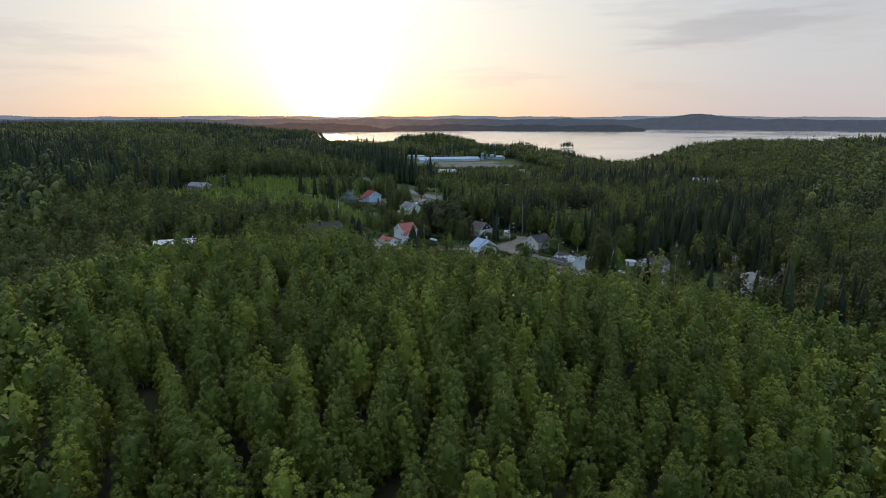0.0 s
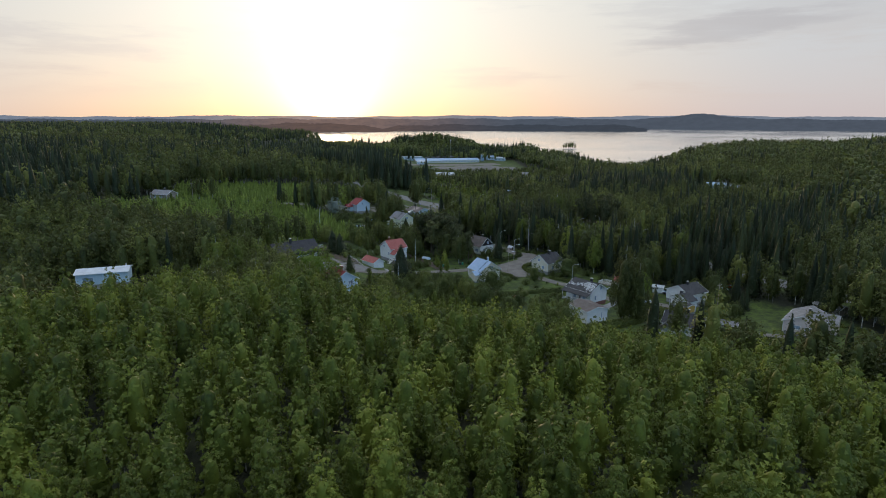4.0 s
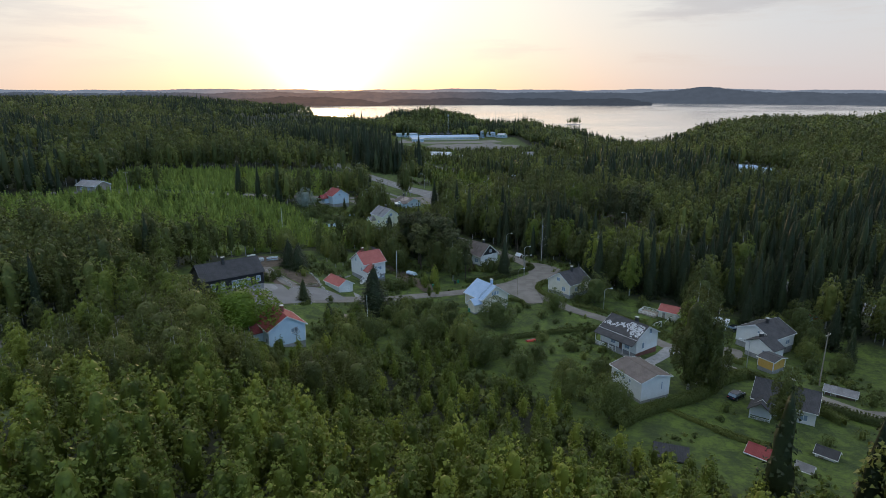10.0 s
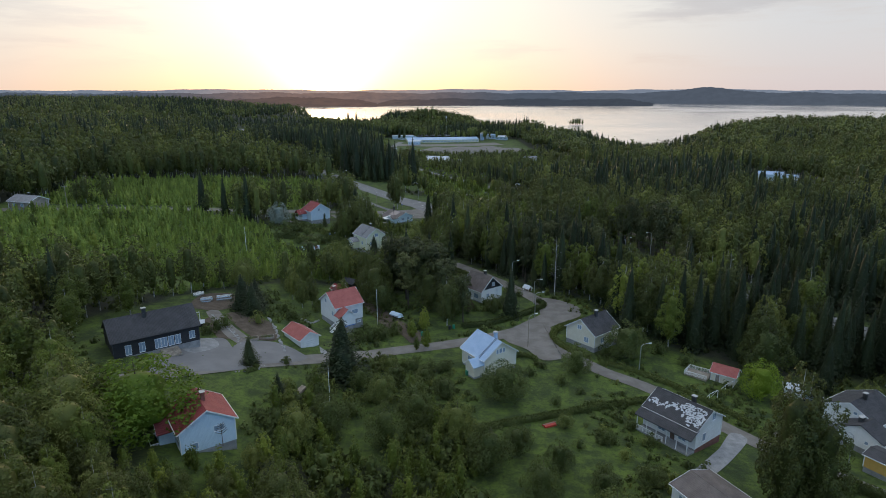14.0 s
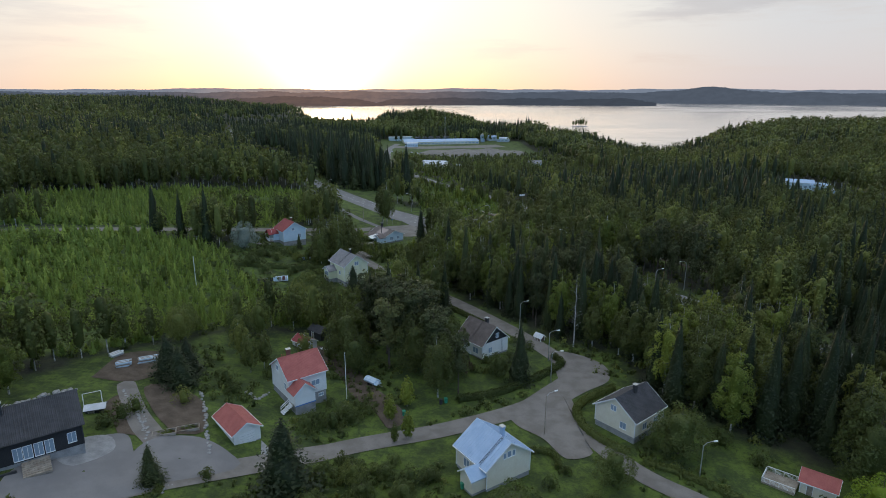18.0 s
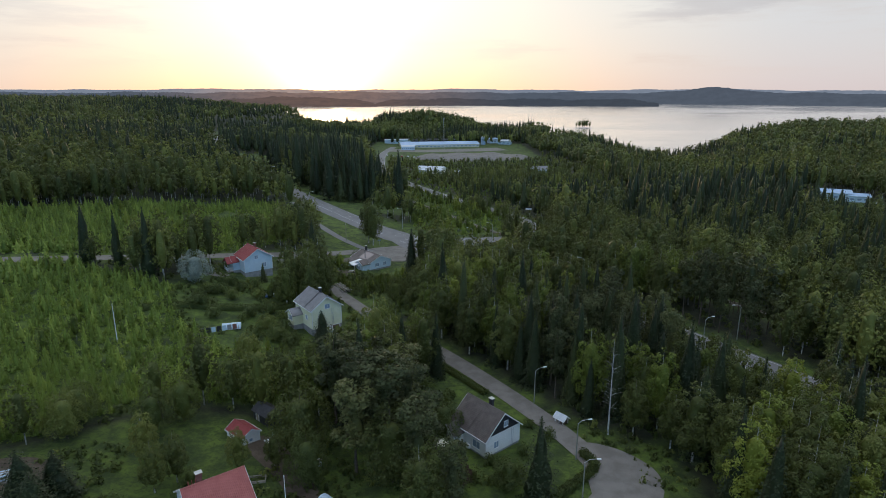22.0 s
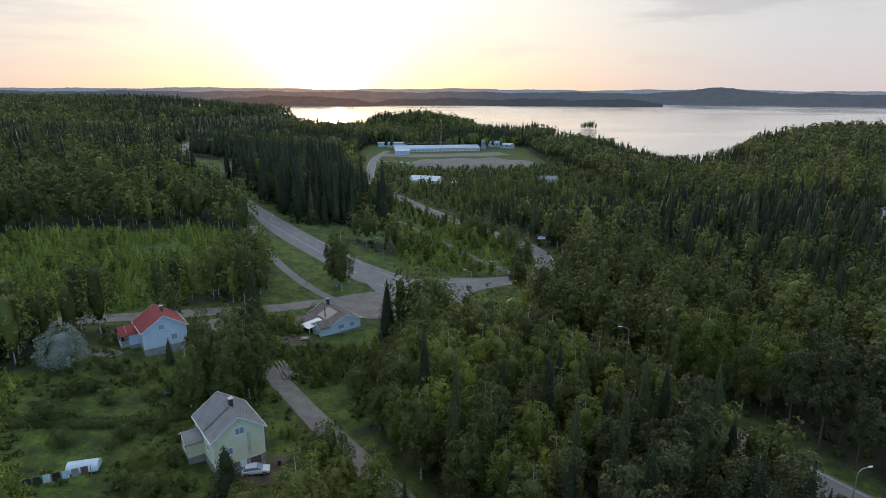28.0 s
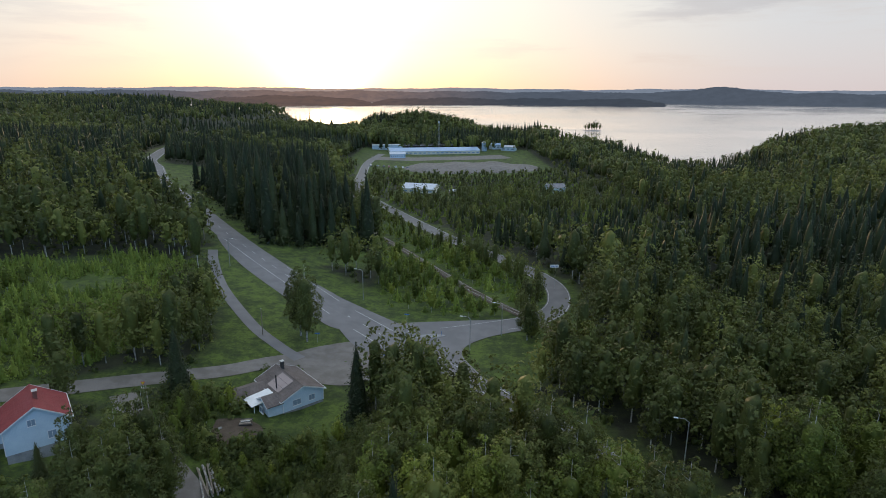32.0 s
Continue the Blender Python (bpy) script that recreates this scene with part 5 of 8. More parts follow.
house("house", 87.2, 240.8, 11.9, -150, 9.0, 9.4, 4.0, 6.2, "white", "dark_roof", "white house with a dark roof and lower wing", 0.7,
      [("x+", 1.0, 4.3, 0.6, 0.5), ("x+", 2.0, 1.6, 1.0, 0.9), ("y+", 1.5, 1.5, 1.6, 1.0), ("y+", -2.0, 1.5, 1.6, 1.0)], [], (0.5, 0.4, 1.0))
house("shed", 81.2, 226.3, 12.9, -60, 3.6, 4.6, 2.2, 2.7, "ochre", "dark_roof", "small ochre shed with white trim and flat dark roof", 0.1, [], [], None, over=0.2, category="shed")
house("house", -47.4, 397.0, 18.5, -53, 8.3, 8.7, 5.4, 8.2, "blue_wall", "red_roof", "pale-blue house with a red roof and open veranda", 1.3,
      [("x+", -0.6, 5.2, 1.0, 1.0), ("x+", 1.8, 2.4, 1.1, 1.2), ("y-", -1.5, 2.4, 1.1, 1.2)], [], (0.6, 0.5, 1.0))
house("house", -20.0, 361.0, 14.7, -53, 9.6, 8.0, 6.6, 9.4, "yellow_wall", "grey_roof", "pale-yellow two-storey house with a grey roof", 1.5,
      [("x+", 0.2, 6.3, 1.3, 1.1), ("x+", -1.8, 3.3, 1.3, 1.1), ("y-", 1.5, 3.3, 1.0, 1.1)], [("x+", 0.4, 0.2, 0.9, 1.3, "trim"), ("x+", 2.4, 0.05, 1.9, 1.4, "brown_wall")], (0.4, 0.5, 1.0), 0.5, (1.2, -1))

# ---- wings, porches and details of the houses ----
def find(label_start):
    return next(o for o in scene.objects if str(o.get("label", "")).startswith(label_start))


def cross_gable(root, x, y0, y1, w, He, Hr, wall, roof, base_h=0.6, trim="trim"):
    """A wing whose ridge runs along y, from y0 to y1, w wide, centred on x."""
    bm = bmesh.new()
    prism(bm, [(x - w / 2, base_h), (x + w / 2, base_h), (x + w / 2, He), (x, Hr), (x - w / 2, He)], y0, y1, "y")
    wing = part("wing", bm, M[wall], root)
    bm = bmesh.new()
    e, slope = w / 2 + 0.35, (Hr - He) / (w / 2)
    ze = He - slope * 0.35
    end = y0 - 0.35 if y0 < y1 else y0 + 0.35
    prism(bm, [(x - e, ze), (x, Hr), (x + e, ze), (x + e, ze + 0.13), (x, Hr + 0.13), (x - e, ze + 0.13)], end, y1, "y")
    part("wing_roof", bm, M[roof], wing)
    bm = bmesh.new()
    d = -0.035 if y0 < y1 else 0.035
    prism(bm, [(x - e, ze - 0.06), (x, Hr - 0.06), (x + e, ze - 0.06), (x + e, ze + 0.16), (x, Hr + 0.16), (x - e, ze + 0.16)], end, end + d, "y")
    part("bargeboard", bm, M[trim], wing)
    part("foundation", boxes((x - w / 2 + 0.04, x + w / 2 - 0.04, min(y0, y1) + 0.04, max(y0, y1), -1.2, base_h)), M["concrete"], wing)
    return wing


def stairs(root, x, y, z, dx, dy, n=5, w=1.2, mat="trim", rails=True):
    """Steps going down from (x, y, z) in the direction (dx, dy)."""
    bm = bmesh.new()
    for i in range(n):
        cx, cy, t = x + dx * (0.15 + 0.28 * i), y + dy * (0.15 + 0.28 * i), z - 0.18 * (i + 1)
        hx, hy = (0.16, w / 2) if dx else (w / 2, 0.16)
        box(bm, cx - hx, cx + hx, cy - hy, cy + hy, t - 0.06, t)
    st = part("stairs", bm, M[mat], root)
    if rails:
        for s in (-1, 1):
            bm = bmesh.new()
            for i in (0, n // 2, n - 1):
                cx, cy, t = x + dx * (0.15 + 0.28 * i), y + dy * (0.15 + 0.28 * i), z - 0.18 * (i + 1)
                px, py = (cx, cy + s * w / 2) if dx else (cx + s * w / 2, cy)
                box(bm, px - 0.04, px + 0.04, py - 0.04, py + 0.04, t, t + 0.95)
            a = Vector((x + dx * 0.15, y + dy * 0.15, z + 0.77))
            b = Vector((x + dx * (0.15 + 0.28 * (n - 1)), y + dy * (0.15 + 0.28 * (n - 1)), z - 0.18 * n + 0.95))
            off = Vector((0, s * w / 2, 0)) if dx else Vector((s * w / 2, 0, 0))
            beam(bm, a + off, b + off, 0.05)
            beam(bm, a + off - Vector((0, 0, 0.4)), b + off - Vector((0, 0, 0.4)), 0.035)
            part("railing", bm, M[mat], st)
    return st


def beam(bm, a, b, r):
    """A square bar from a to b."""
    a, b = Vector(a), Vector(b)
    d = (b - a).normalized()
    s = d.cross(Vector((0, 0, 1)))
    s = (s if s.length > 0.01 else Vector((1, 0, 0))).normalized() * r
    u = d.cross(s).normalized() * r
    v = [bm.verts.new(p + q) for p in (a, b) for q in (-s - u, s - u, s + u, -s + u)]
    for f in ((3, 2, 1, 0), (4, 5, 6, 7), (0, 1, 5, 4), (1, 2, 6, 5), (2, 3, 7, 6), (3, 0, 4, 7)):
        bm.faces.new([v[i] for i in f])


def rod(bm, a, b, r0, r1=None, sides=8):
    """A round, tapering bar from a to b."""
    v, f = tube([np.array(a, float), np.array(b, float)], [r0, r1 if r1 is not None else r0], sides)
    vs = [bm.verts.new(p) for p in v]
    for t in f:
        bm.faces.new([vs[i] for i in t])
    bm.faces.new(vs[:sides][::-1])
    bm.faces.new(vs[sides:])


def railing(root, pts3, h=0.95, mat="trim"):
    bm = bmesh.new()
    for a, b in zip(pts3, pts3[1:]):
        a, b = Vector(a), Vector(b)
        n = max(1, int((b - a).length / 0.16))
        for i in range(n + 1):
            p = a.lerp(b, i / n)
            beam(bm, p, p + Vector((0, 0, h)), 0.02 if i % 8 else 0.045)
        beam(bm, a + Vector((0, 0, h)), b + Vector((0, 0, h)), 0.045)
    return part("railing", bm, M[mat], root)


# red-roofed house: lower wing with an open porch beside the gable
r = find("pale-blue wooden house with a red gabled")
wg = cross_gable(r, -1.8, -6.2, -3.0, 3.6, 3.3, 5.0, "blue_wall", "red_roof")
railing(r, [(-3.4, -6.3, 0.6), (-3.4, -7.4, 0.6), (-0.2, -7.4, 0.6), (-0.2, -6.3, 0.6)])
part("porch_floor", boxes((-3.5, -0.1, -7.5, -6.2, 0.3, 0.6)), M["wood"], r)
bm = bmesh.new()
for i in range(5):
    for s in (-1, 1):
        beam(bm, (4.12, 1.9, 2.4 + 0.35 * i), (4.14, 1.9 + s * (0.9 - 0.12 * i), 2.9 + 0.35 * i), 0.03)
beam(bm, (4.12, 1.9, 0.3), (4.12, 1.9, 4.2), 0.04)
part("wall_climber", bm, M["bark"], r, "bare dark climbing plant on the gable wall")

# black house: ramp of wooden steps, pale paving in front
r = find("long black-boarded house")
bm = bmesh.new()
for i in range(7):
    box(bm, 0.2, 3.6, -5.25 - 0.45 * (i + 1), -4.95 - 0.45 * i, -0.08 * i - 0.05, 0.25 - 0.07 * i)
part("wooden_steps", bm, M["wood"], r)
part("planter", boxes((-4.4, -0.4, -6.6, -6.3, -0.4, 0.25), (-4.4, -4.1, -6.6, -5.1, -0.4, 0.25)), M["dark_trim"], r)
bm = bmesh.new()
for i in range(3):
    beam(bm, (-1.9, -0.9 + 0.3 * i - 0.3, 7.2), (-0.4, -0.9 + 0.3 * i - 0.3, 7.2), 0.03)
part("roof_walkway", bm, M["dark_trim"], r)

# white house with salmon roof: front wing and outside stairs
r = find("white two-storey wooden house")
wg = cross_gable(r, -1.9, -7.0, -3.9, 4.0, 3.9, 5.6, "white", "salmon_roof", 1.3)
stairs(r, -4.1, -5.6, 1.5, -1, 0, 7, 1.3)
part("landing", boxes((-4.1, -3.6, -6.4, -4.8, 1.35, 1.5)), M["wood"], r)
part("blue_band", boxes((-3.95, 0.15, -7.03, -6.99, 1.3, 1.5)), M["plastic_blue"], r)
for i in range(3):
    bm = bmesh.new()
    rod(bm, (-3.0 + 0.45 * i, 0.35, 8.2), (-3.0 + 0.45 * i, 0.35, 8.95), 0.06)
    part("vent_pipe", bm, M["red_wall"], r)

# garage: real door leaf with panels is built in; add paved apron
r = find("white wooden garage")
for i in range(4):
    part("door_groove", boxes((3.93, 3.955, -1.25, 1.25, 0.5 + 0.45 * i, 0.53 + 0.45 * i)), M["steel"], r)
part("apron", boxes((4.2, 8.6, -2.2, 2.2, -0.9, 0.02)), M["concrete"], r)
part("side_path", boxes((-4.4, 4.2, -3.1, -2.25, -0.9, 0.0)), M["concrete"], r)

# brown-roofed house: porch wing, dark gable boards
r = find("white house with a brown tiled roof")
wg = cross_gable(r, -2.9, -6.4, -4.0, 3.2, 3.2, 4.6, "white", "brown_roof", 0.7)
stairs(r, -1.2, -5.5, 0.9, 1, 0, 4, 1.2, "wood")
bm = bmesh.new()
prism(bm, [(-3.95, 4.22), (3.95, 4.22), (0, 7.45)], 4.31, 4.36)
part("gable_boarding", bm, M["black_wall"], r, "black boarding in the gable")
window(r, "x+", 0.6, 4.9, 0.9, 1.0, 8.74, 8.2)
bm = bmesh.new()
for z in range(9):
    beam(bm, (4.42, 2.0, 0.8 + 0.35 * z), (4.42, 2.45, 0.8 + 0.35 * z), 0.015)
for yy in (2.0, 2.45):
    beam(bm, (4.42, yy, 0.6), (4.42, yy, 4.1), 0.02)
part("wall_ladder", bm, M["steel"], r)
part("heat_pump", boxes((-0.3, 0.6, -4.55, -4.15, 0.7, 1.35)), M["trim"], r)
roof_ladder(r, 0.2, 8.2, 4.1, 7.6, -1, "brown_roof")

# blue-roofed house: porch
r = find("cream house with a pale-blue")
wg = cross_gable(r, 2.2, -7.0, -4.3, 3.0, 3.1, 4.2, "cream", "blue_roof", 0.6)

# stripped roof: pale battens showing in ragged patches, plus veranda
r = find("white house with a dark roof partly")
rng = np.random.default_rng(77)
slope = (7.0 - 4.8) / 4.0
bm = bmesh.new()
for i in range(900):
    u, v = rng.random(), rng.random()
    xx, yy = -5.2 + 10.4 * u, -0.2 - 4.5 * v
    ragged = 0.10 * math.sin(u * 9) + 0.05 * math.sin(u * 41) + 0.04 * math.sin(u * 77)
    if (abs(v - 0.45 - ragged) < 0.10 and u < 0.6) or (u > 0.56 and 0.08 < v < 0.62 + 2 * ragged) and rng.random() < 0.8:
        w, d = rng.uniform(0.10, 0.24), rng.uniform(0.06, 0.13)
        z = 7.0 + slope * yy + 0.165
        q = [bm.verts.new((xx + a * w, yy + b * d, z + slope * b * d)) for a, b in ((-1, -1), (1, -1), (1, 1), (-1, 1))]
        bm.faces.new(q)
part("weathered_patch", bm, M["white_roof"], r, "ragged pale patches on the dark roof")
bm = bmesh.new()
prism(bm, [(-4.0, 4.78), (-4.0, 4.92), (-6.3, 3.66), (-6.3, 3.52)], -5.6, 5.6)
part("veranda_roof", bm, M["dark_roof"], r)
part("veranda_floor", boxes((-5.4, 5.1, -6.0, -4.0, -0.6, 0.7)), M["concrete"], r)
for i in range(6):
    part("veranda_post", boxes((-5.2 + 2.0 * i - 0.06, -5.2 + 2.0 * i + 0.06, -6.0, -5.88, 0.7, 3.65)), M["trim"], r)
railing(r, [(-5.2, -5.94, 0.7), (0.2, -5.94, 0.7)], 0.9)
part("brick_base", boxes((5.06, 5.14, -3.9, 3.9, -0.4, 1.0)), M["brick"], r)

# white house with lower wing
r = find("white house with a dark roof and lower wing")
wg = cross_gable(r, 0.0, 0.0, 0.1, 0.5, 4.0, 4.1, "white", "dark_roof")
bm = bmesh.new()
prism(bm, [(0.5, 0.7), (7.6, 0.7), (7.6, 3.2), (4.0, 4.9), (0.5, 3.3)], 4.5, 8.6)
lw = part("lower_wing", bm, M["white"], r)
bm = bmesh.new()
prism(bm, [(0.2, 3.05), (4.0, 4.92), (8.0, 2.98), (8.0, 3.12), (4.0, 5.06), (0.2, 3.19)], 4.4, 9.0)
part("lower_roof", bm, M["dark_roof"], lw)
for u in (5.2, 6.6):
    window(r, "x+", u, 1.7, 0.55, 0.55, 17.2, 9.4)
part("foundation", boxes((4.4, 8.55, 0.55, 7.55, -1.2, 0.7)), M["concrete"], lw)
chimney(r, 6.6, 3.0, 3.6, 5.4, 1.0, 0.6, "dark_trim")

# ochre shed: white corner frame
r = find("small ochre shed")
part("frame", boxes((1.8, 1.87, -2.35, -2.1, 0, 2.3), (1.8, 1.87, 2.1, 2.35, 0, 2.3), (-1.8, 1.87, -2.38, -2.30, 2.05, 2.3)), M["trim"], r)
for i in range(2):
    part("garage_door", boxes((1.8, 1.84, -2.0 + 2.05 * i, -0.05 + 2.05 * i, 0.1, 2.0)), M["ochre"], r)

# red-roofed far house: veranda
r = find("pale-blue house with a red roof")
wg = cross_gable(r, -2.2, -6.4, -4.2, 3.4, 4.0, 5.4, "blue_wall", "red_roof", 1.3)
railing(r, [(-4.0, -6.5, 1.3), (-4.0, -8.0, 1.3), (-0.6, -8.0, 1.3), (-0.6, -6.5, 1.3)])
part("veranda_floor", boxes((-4.1, -0.5, -8.1, -6.3, 0.9, 1.3)), M["wood"], r)
for xx in (-4.0, -0.6):
    part("veranda_post", boxes((xx - 0.07, xx + 0.07, -8.05, -7.91, 1.3, 3.7)), M["trim"], r)
bm = bmesh.new()
prism(bm, [(-4.4, 3.65), (-2.2, 5.3), (0.0, 3.65), (0.0, 3.78), (-2.2, 5.43), (-4.4, 3.78)], -8.3, -6.4, "y")
part("veranda_roof", bm, M["red_roof"], r)
stairs(r, -4.1, -7.2, 1.3, -1, 0, 6, 1.2)

# yellow house: entrance wing with stairs, wall ladder, brick base
r = find("pale-yellow two-storey house")
wg = cross_gable(r, -2.6, -6.6, -4.0, 3.6, 4.2, 5.4, "yellow_wall", "grey_roof", 1.5)
for u in (-3.4, -2.6, -1.8):
    window(r, "y-", u, 2.6, 0.6, 1.2, 9.6, 13.2)
stairs(r, -4.4, -5.6, 1.6, -1, 0, 8, 1.3, "wood")
bm = bmesh.new()
for z in range(12):
    beam(bm, (4.86, 1.35, 1.8 + 0.35 * z), (4.86, 1.75, 1.8 + 0.35 * z), 0.015)
for yy in (1.35, 1.75):
    beam(bm, (4.86, yy, 1.6), (4.86, yy, 6.2), 0.02)
part("wall_ladder", bm, M["steel"], r)

# ---- further houses ----
r = house("house", 72.0, 204.5, 13.6, -35, 10.5, 7.6, 3.6, 6.0, "white", "dark_roof", "white house with a dark-grey roof and open porch", 0.6,
          [("x+", 0.4, 3.9, 0.9, 0.9), ("x+", -1.5, 1.4, 1.1, 1.1), ("y-", 1.0, 1.4, 1.2, 1.1), ("y-", 3.4, 1.4, 1.2, 1.1)], [], (0.6, 0.5, 1.0))
cross_gable(r, -3.4, -6.0, -3.7, 3.6, 3.0, 4.6, "white", "dark_roof")
railing(r, [(-5.1, -6.0, 0.6), (-5.1, -7.8, 0.6), (-1.7, -7.8, 0.6), (-1.7, -6.0, 0.6)])
part("porch_floor", boxes((-5.2, -1.6, -7.9, -5.9, 0.2, 0.6)), M["wood"], r)
for xx in (-5.1, -1.7):
    part("porch_post", boxes((xx - 0.07, xx + 0.07, -7.85, -7.7, 0.6, 3.0)), M["trim"], r)
bm = bmesh.new()
prism(bm, [(-5.6, 2.75), (-3.4, 4.5), (-1.2, 2.75), (-1.2, 2.88), (-3.4, 4.63), (-5.6, 2.88)], -8.1, -6.0, "y")
part("porch_roof", bm, M["dark_roof"], r)

r = house("house", 109.0, 207.5, 12.6, -132, 13.0, 9.4, 4.6, 6.6, "pink_wall", "grey_roof", "pinkish house with a grey roof above a basement garage", 1.2,
          [("x+", 2.0, 2.6, 2.2, 1.0), ("x+", -1.4, 2.6, 2.2, 1.0), ("y+", 2.0, 2.4, 1.2, 1.1), ("y+", -2.0, 2.4, 1.2, 1.1)], [("y+", 4.6, 0.1, 2.4, 2.0, "brown_wall")], (0.5, 0.6, 1.0))
cross_gable(r, -3.6, 7.4, 4.6, 6.0, 4.3, 5.9, "pink_wall", "grey_roof", 1.0)

r = house("house", -94.5, 206.5, 28.3, 20, 13.0, 7.0, 3.6, 4.3, "blue_wall", "white_roof", "long low pale-blue house with a light flat-pitched roof", 0.4,
          [("y-", -3.6, 1.2, 2.6, 1.3), ("y-", 2.5, 1.2, 1.4, 1.2), ("x-", 0, 1.2, 1.2, 1.2)], [], None)
bm = bmesh.new()
for i in range(9):
    a0, a1 = math.pi * i / 9, math.pi * (i + 1) / 9
    rod(bm, (5.8, 0.7 * math.cos(a0), 4.2 + 0.9 * math.sin(a0)), (5.8, 0.7 * math.cos(a1), 4.2 + 0.9 * math.sin(a1)), 0.09, sides=6)
part("roof_arch", bm, M["trim"], r)
for i in range(4):
    bm = bmesh.new()
    rod(bm, (-4 + 2.4 * i, 0.6, 4.0), (-4 + 2.4 * i, 0.6, 4.9), 0.08)
    part("vent_pipe", bm, M["dark_trim"], r)

r = house("house", -147.5, 361.0, 31.2, -20, 11.0, 7.5, 3.2, 4.9, "wood", "grey_roof", "grey weathered house at the edge of the wood", 0.5,
          [("y-", -2.6, 1.3, 1.4, 1.1), ("y-", 1.6, 1.3, 1.4, 1.1)], [], (0.4, 0.4, 0.9))

# house by the junction: long grey roof, left wing, front gable, white canopy, solar panels
r = house("house", -13.4, 421.5, 13.3, -50, 11.6, 8.6, 2.9, 4.7, "blue_wall", "brown_roof", "pale-blue house with a grey-brown roof, solar panels and chimney", 0.4,
          [("x+", -1.4, 1.2, 1.6, 1.1), ("x+", 1.8, 1.2, 1.2, 1.1)], [("y-", 3.6, 0.4, 0.9, 2.0, "trim")], (-3.6, 0.3, 1.6), category="house")
slope = 1.8 / 4.3
panels = part("solar_rack", boxes((-2.0, 2.4, -0.8, -0.75, 4.45, 4.5)), M["steel"], r)
for i in range(4):
    for j in range(3):
        bm = bmesh.new()
        y0, y1 = -0.5 - 1.15 * j, -1.58 - 1.15 * j
        prism(bm, [(y0, 4.9 + slope * y0), (y1, 4.9 + slope * y1), (y1, 4.96 + slope * y1), (y0, 4.96 + slope * y0)], -1.9 + 1.2 * i, -0.74 + 1.2 * i)
        part("solar_panel", bm, M["panel"], panels)
cross_gable(r, -3.2, -11.6, -4.1, 5.0, 2.4, 3.3, "blue_wall", "brown_roof", 0.3)
window(r, "x+", -9.0, 1.3, 1.6, 0.8, -1.8, 9.0)
cross_gable(r, 3.4, -7.2, -4.1, 4.4, 2.6, 3.7, "blue_wall", "brown_roof", 0.3)
window(r, "y-", 3.9, 1.0, 1.6, 1.2, 13.0, 15.6)
bm = bmesh.new()
prism(bm, [(-4.2, 2.95), (-9.4, 2.35), (-9.4, 2.45), (-4.2, 3.05)], -0.7, 3.4)
part("canopy", bm, M["trim"], r, "white sheet canopy over the yard")
for xx, yy in ((-0.7, -8.9), (3.2, -8.9), (-0.7, -6.6)):
    part("canopy_post", boxes((xx - 0.06, xx + 0.06, yy - 0.06, yy + 0.06, -0.5, 2.5)), M["trim"], r)
bm = bmesh.new()
rod(bm, (1.4, -3.4, 3.6), (1.4, -3.4, 6.4), 0.14)
part("flue", bm, M["dark_trim"], r)

# ---- sheds ----
SHEDS = [
    ("shed", 58.6, 186.0, 14.9, -45, 5.2, 3.4, 1.9, 2.9, "white", "red_roof", "white shed with a faded red roof"),
    ("shed", 69.2, 187.0, 14.6, -45, 2.8, 2.4, 1.8, 2.6, "white", "dark_roof", "small white shed with a dark roof"),
    ("playhouse", 62.6, 182.2, 15.6, -45, 1.9, 1.6, 1.3, 2.0, "white", "grey_roof", "tiny white playhouse on the lawn"),
    ("shed", 42.2, 184.8, 16.2, -20, 4.6, 4.0, 1.9, 3.1, "black_wall", "dark_roof", "black open-sided barbecue shelter"),
    ("shed", 70.2, 259.6, 11.7, -40, 4.8, 3.8, 2.3, 3.6, "cream", "salmon_roof", "cream garden shed with a reddish roof"),
    ("shed", 88.7, 213.0, 12.3, -38, 5.4, 2.6, 1.2, 2.0, "brown_wall", "grey_roof", "low brown firewood shed with a green-grey roof"),
    ("shed", 82.0, 253.6, 11.4, -30, 3.4, 2.6, 2.1, 2.5, "white", "white_roof", "small white shed at the edge of the wood"),
    ("shed", -22.6, 308.0, 14.9, -40, 4.4, 3.4, 2.2, 3.2, "white", "red_roof", "small white shed with a red sheet roof"),
    ("shed", -20.3, 314.6, 14.7, -40, 4.2, 3.0, 2.4, 3.3, "black_wall", "dark_roof", "black storage shed with a dark roof"),
    ("shed", -49.0, 268.5, 20.3, 20, 2.6, 2.0, 1.9, 2.3, "black_wall", "white_roof", "small black shed with a pale metal roof"),
    ("carport", 128.0, 226.0, 12.6, -60, 8.0, 5.0, 2.4, 3.2, "wood", "grey_roof", "open wooden carport beside the wood"),
    ("shed", 66.8, 171.5, 16.2, -30, 3.4, 2.4, 1.4, 2.1, "black_wall", "white_roof", "dark shed with a bleached roof among rubble"),
    ("shed", 34.4, 316.5, 13.3, -50, 1.8, 1.4, 1.2, 1.8, "brown_wall", "white_roof", "small wooden bin shelter by the road"),
]
for nm, x, y, z, yaw, L, W, He, Hr, wall, roof, label in SHEDS:
    wins = [("x+", 0.0, 0.9, 0.6, 0.5)] if wall in ("cream", "white") and L > 3 else []
    s = house(nm, x, y, z, yaw, L, W, He, Hr, wall, roof, label, 0.12, wins, [("y-", -L * 0.22, 0.1, 0.8, min(1.8, He - 0.15), "wood")], None, over=0.22, category="shed", trim="trim" if wall != "black_wall" else "dark_trim")

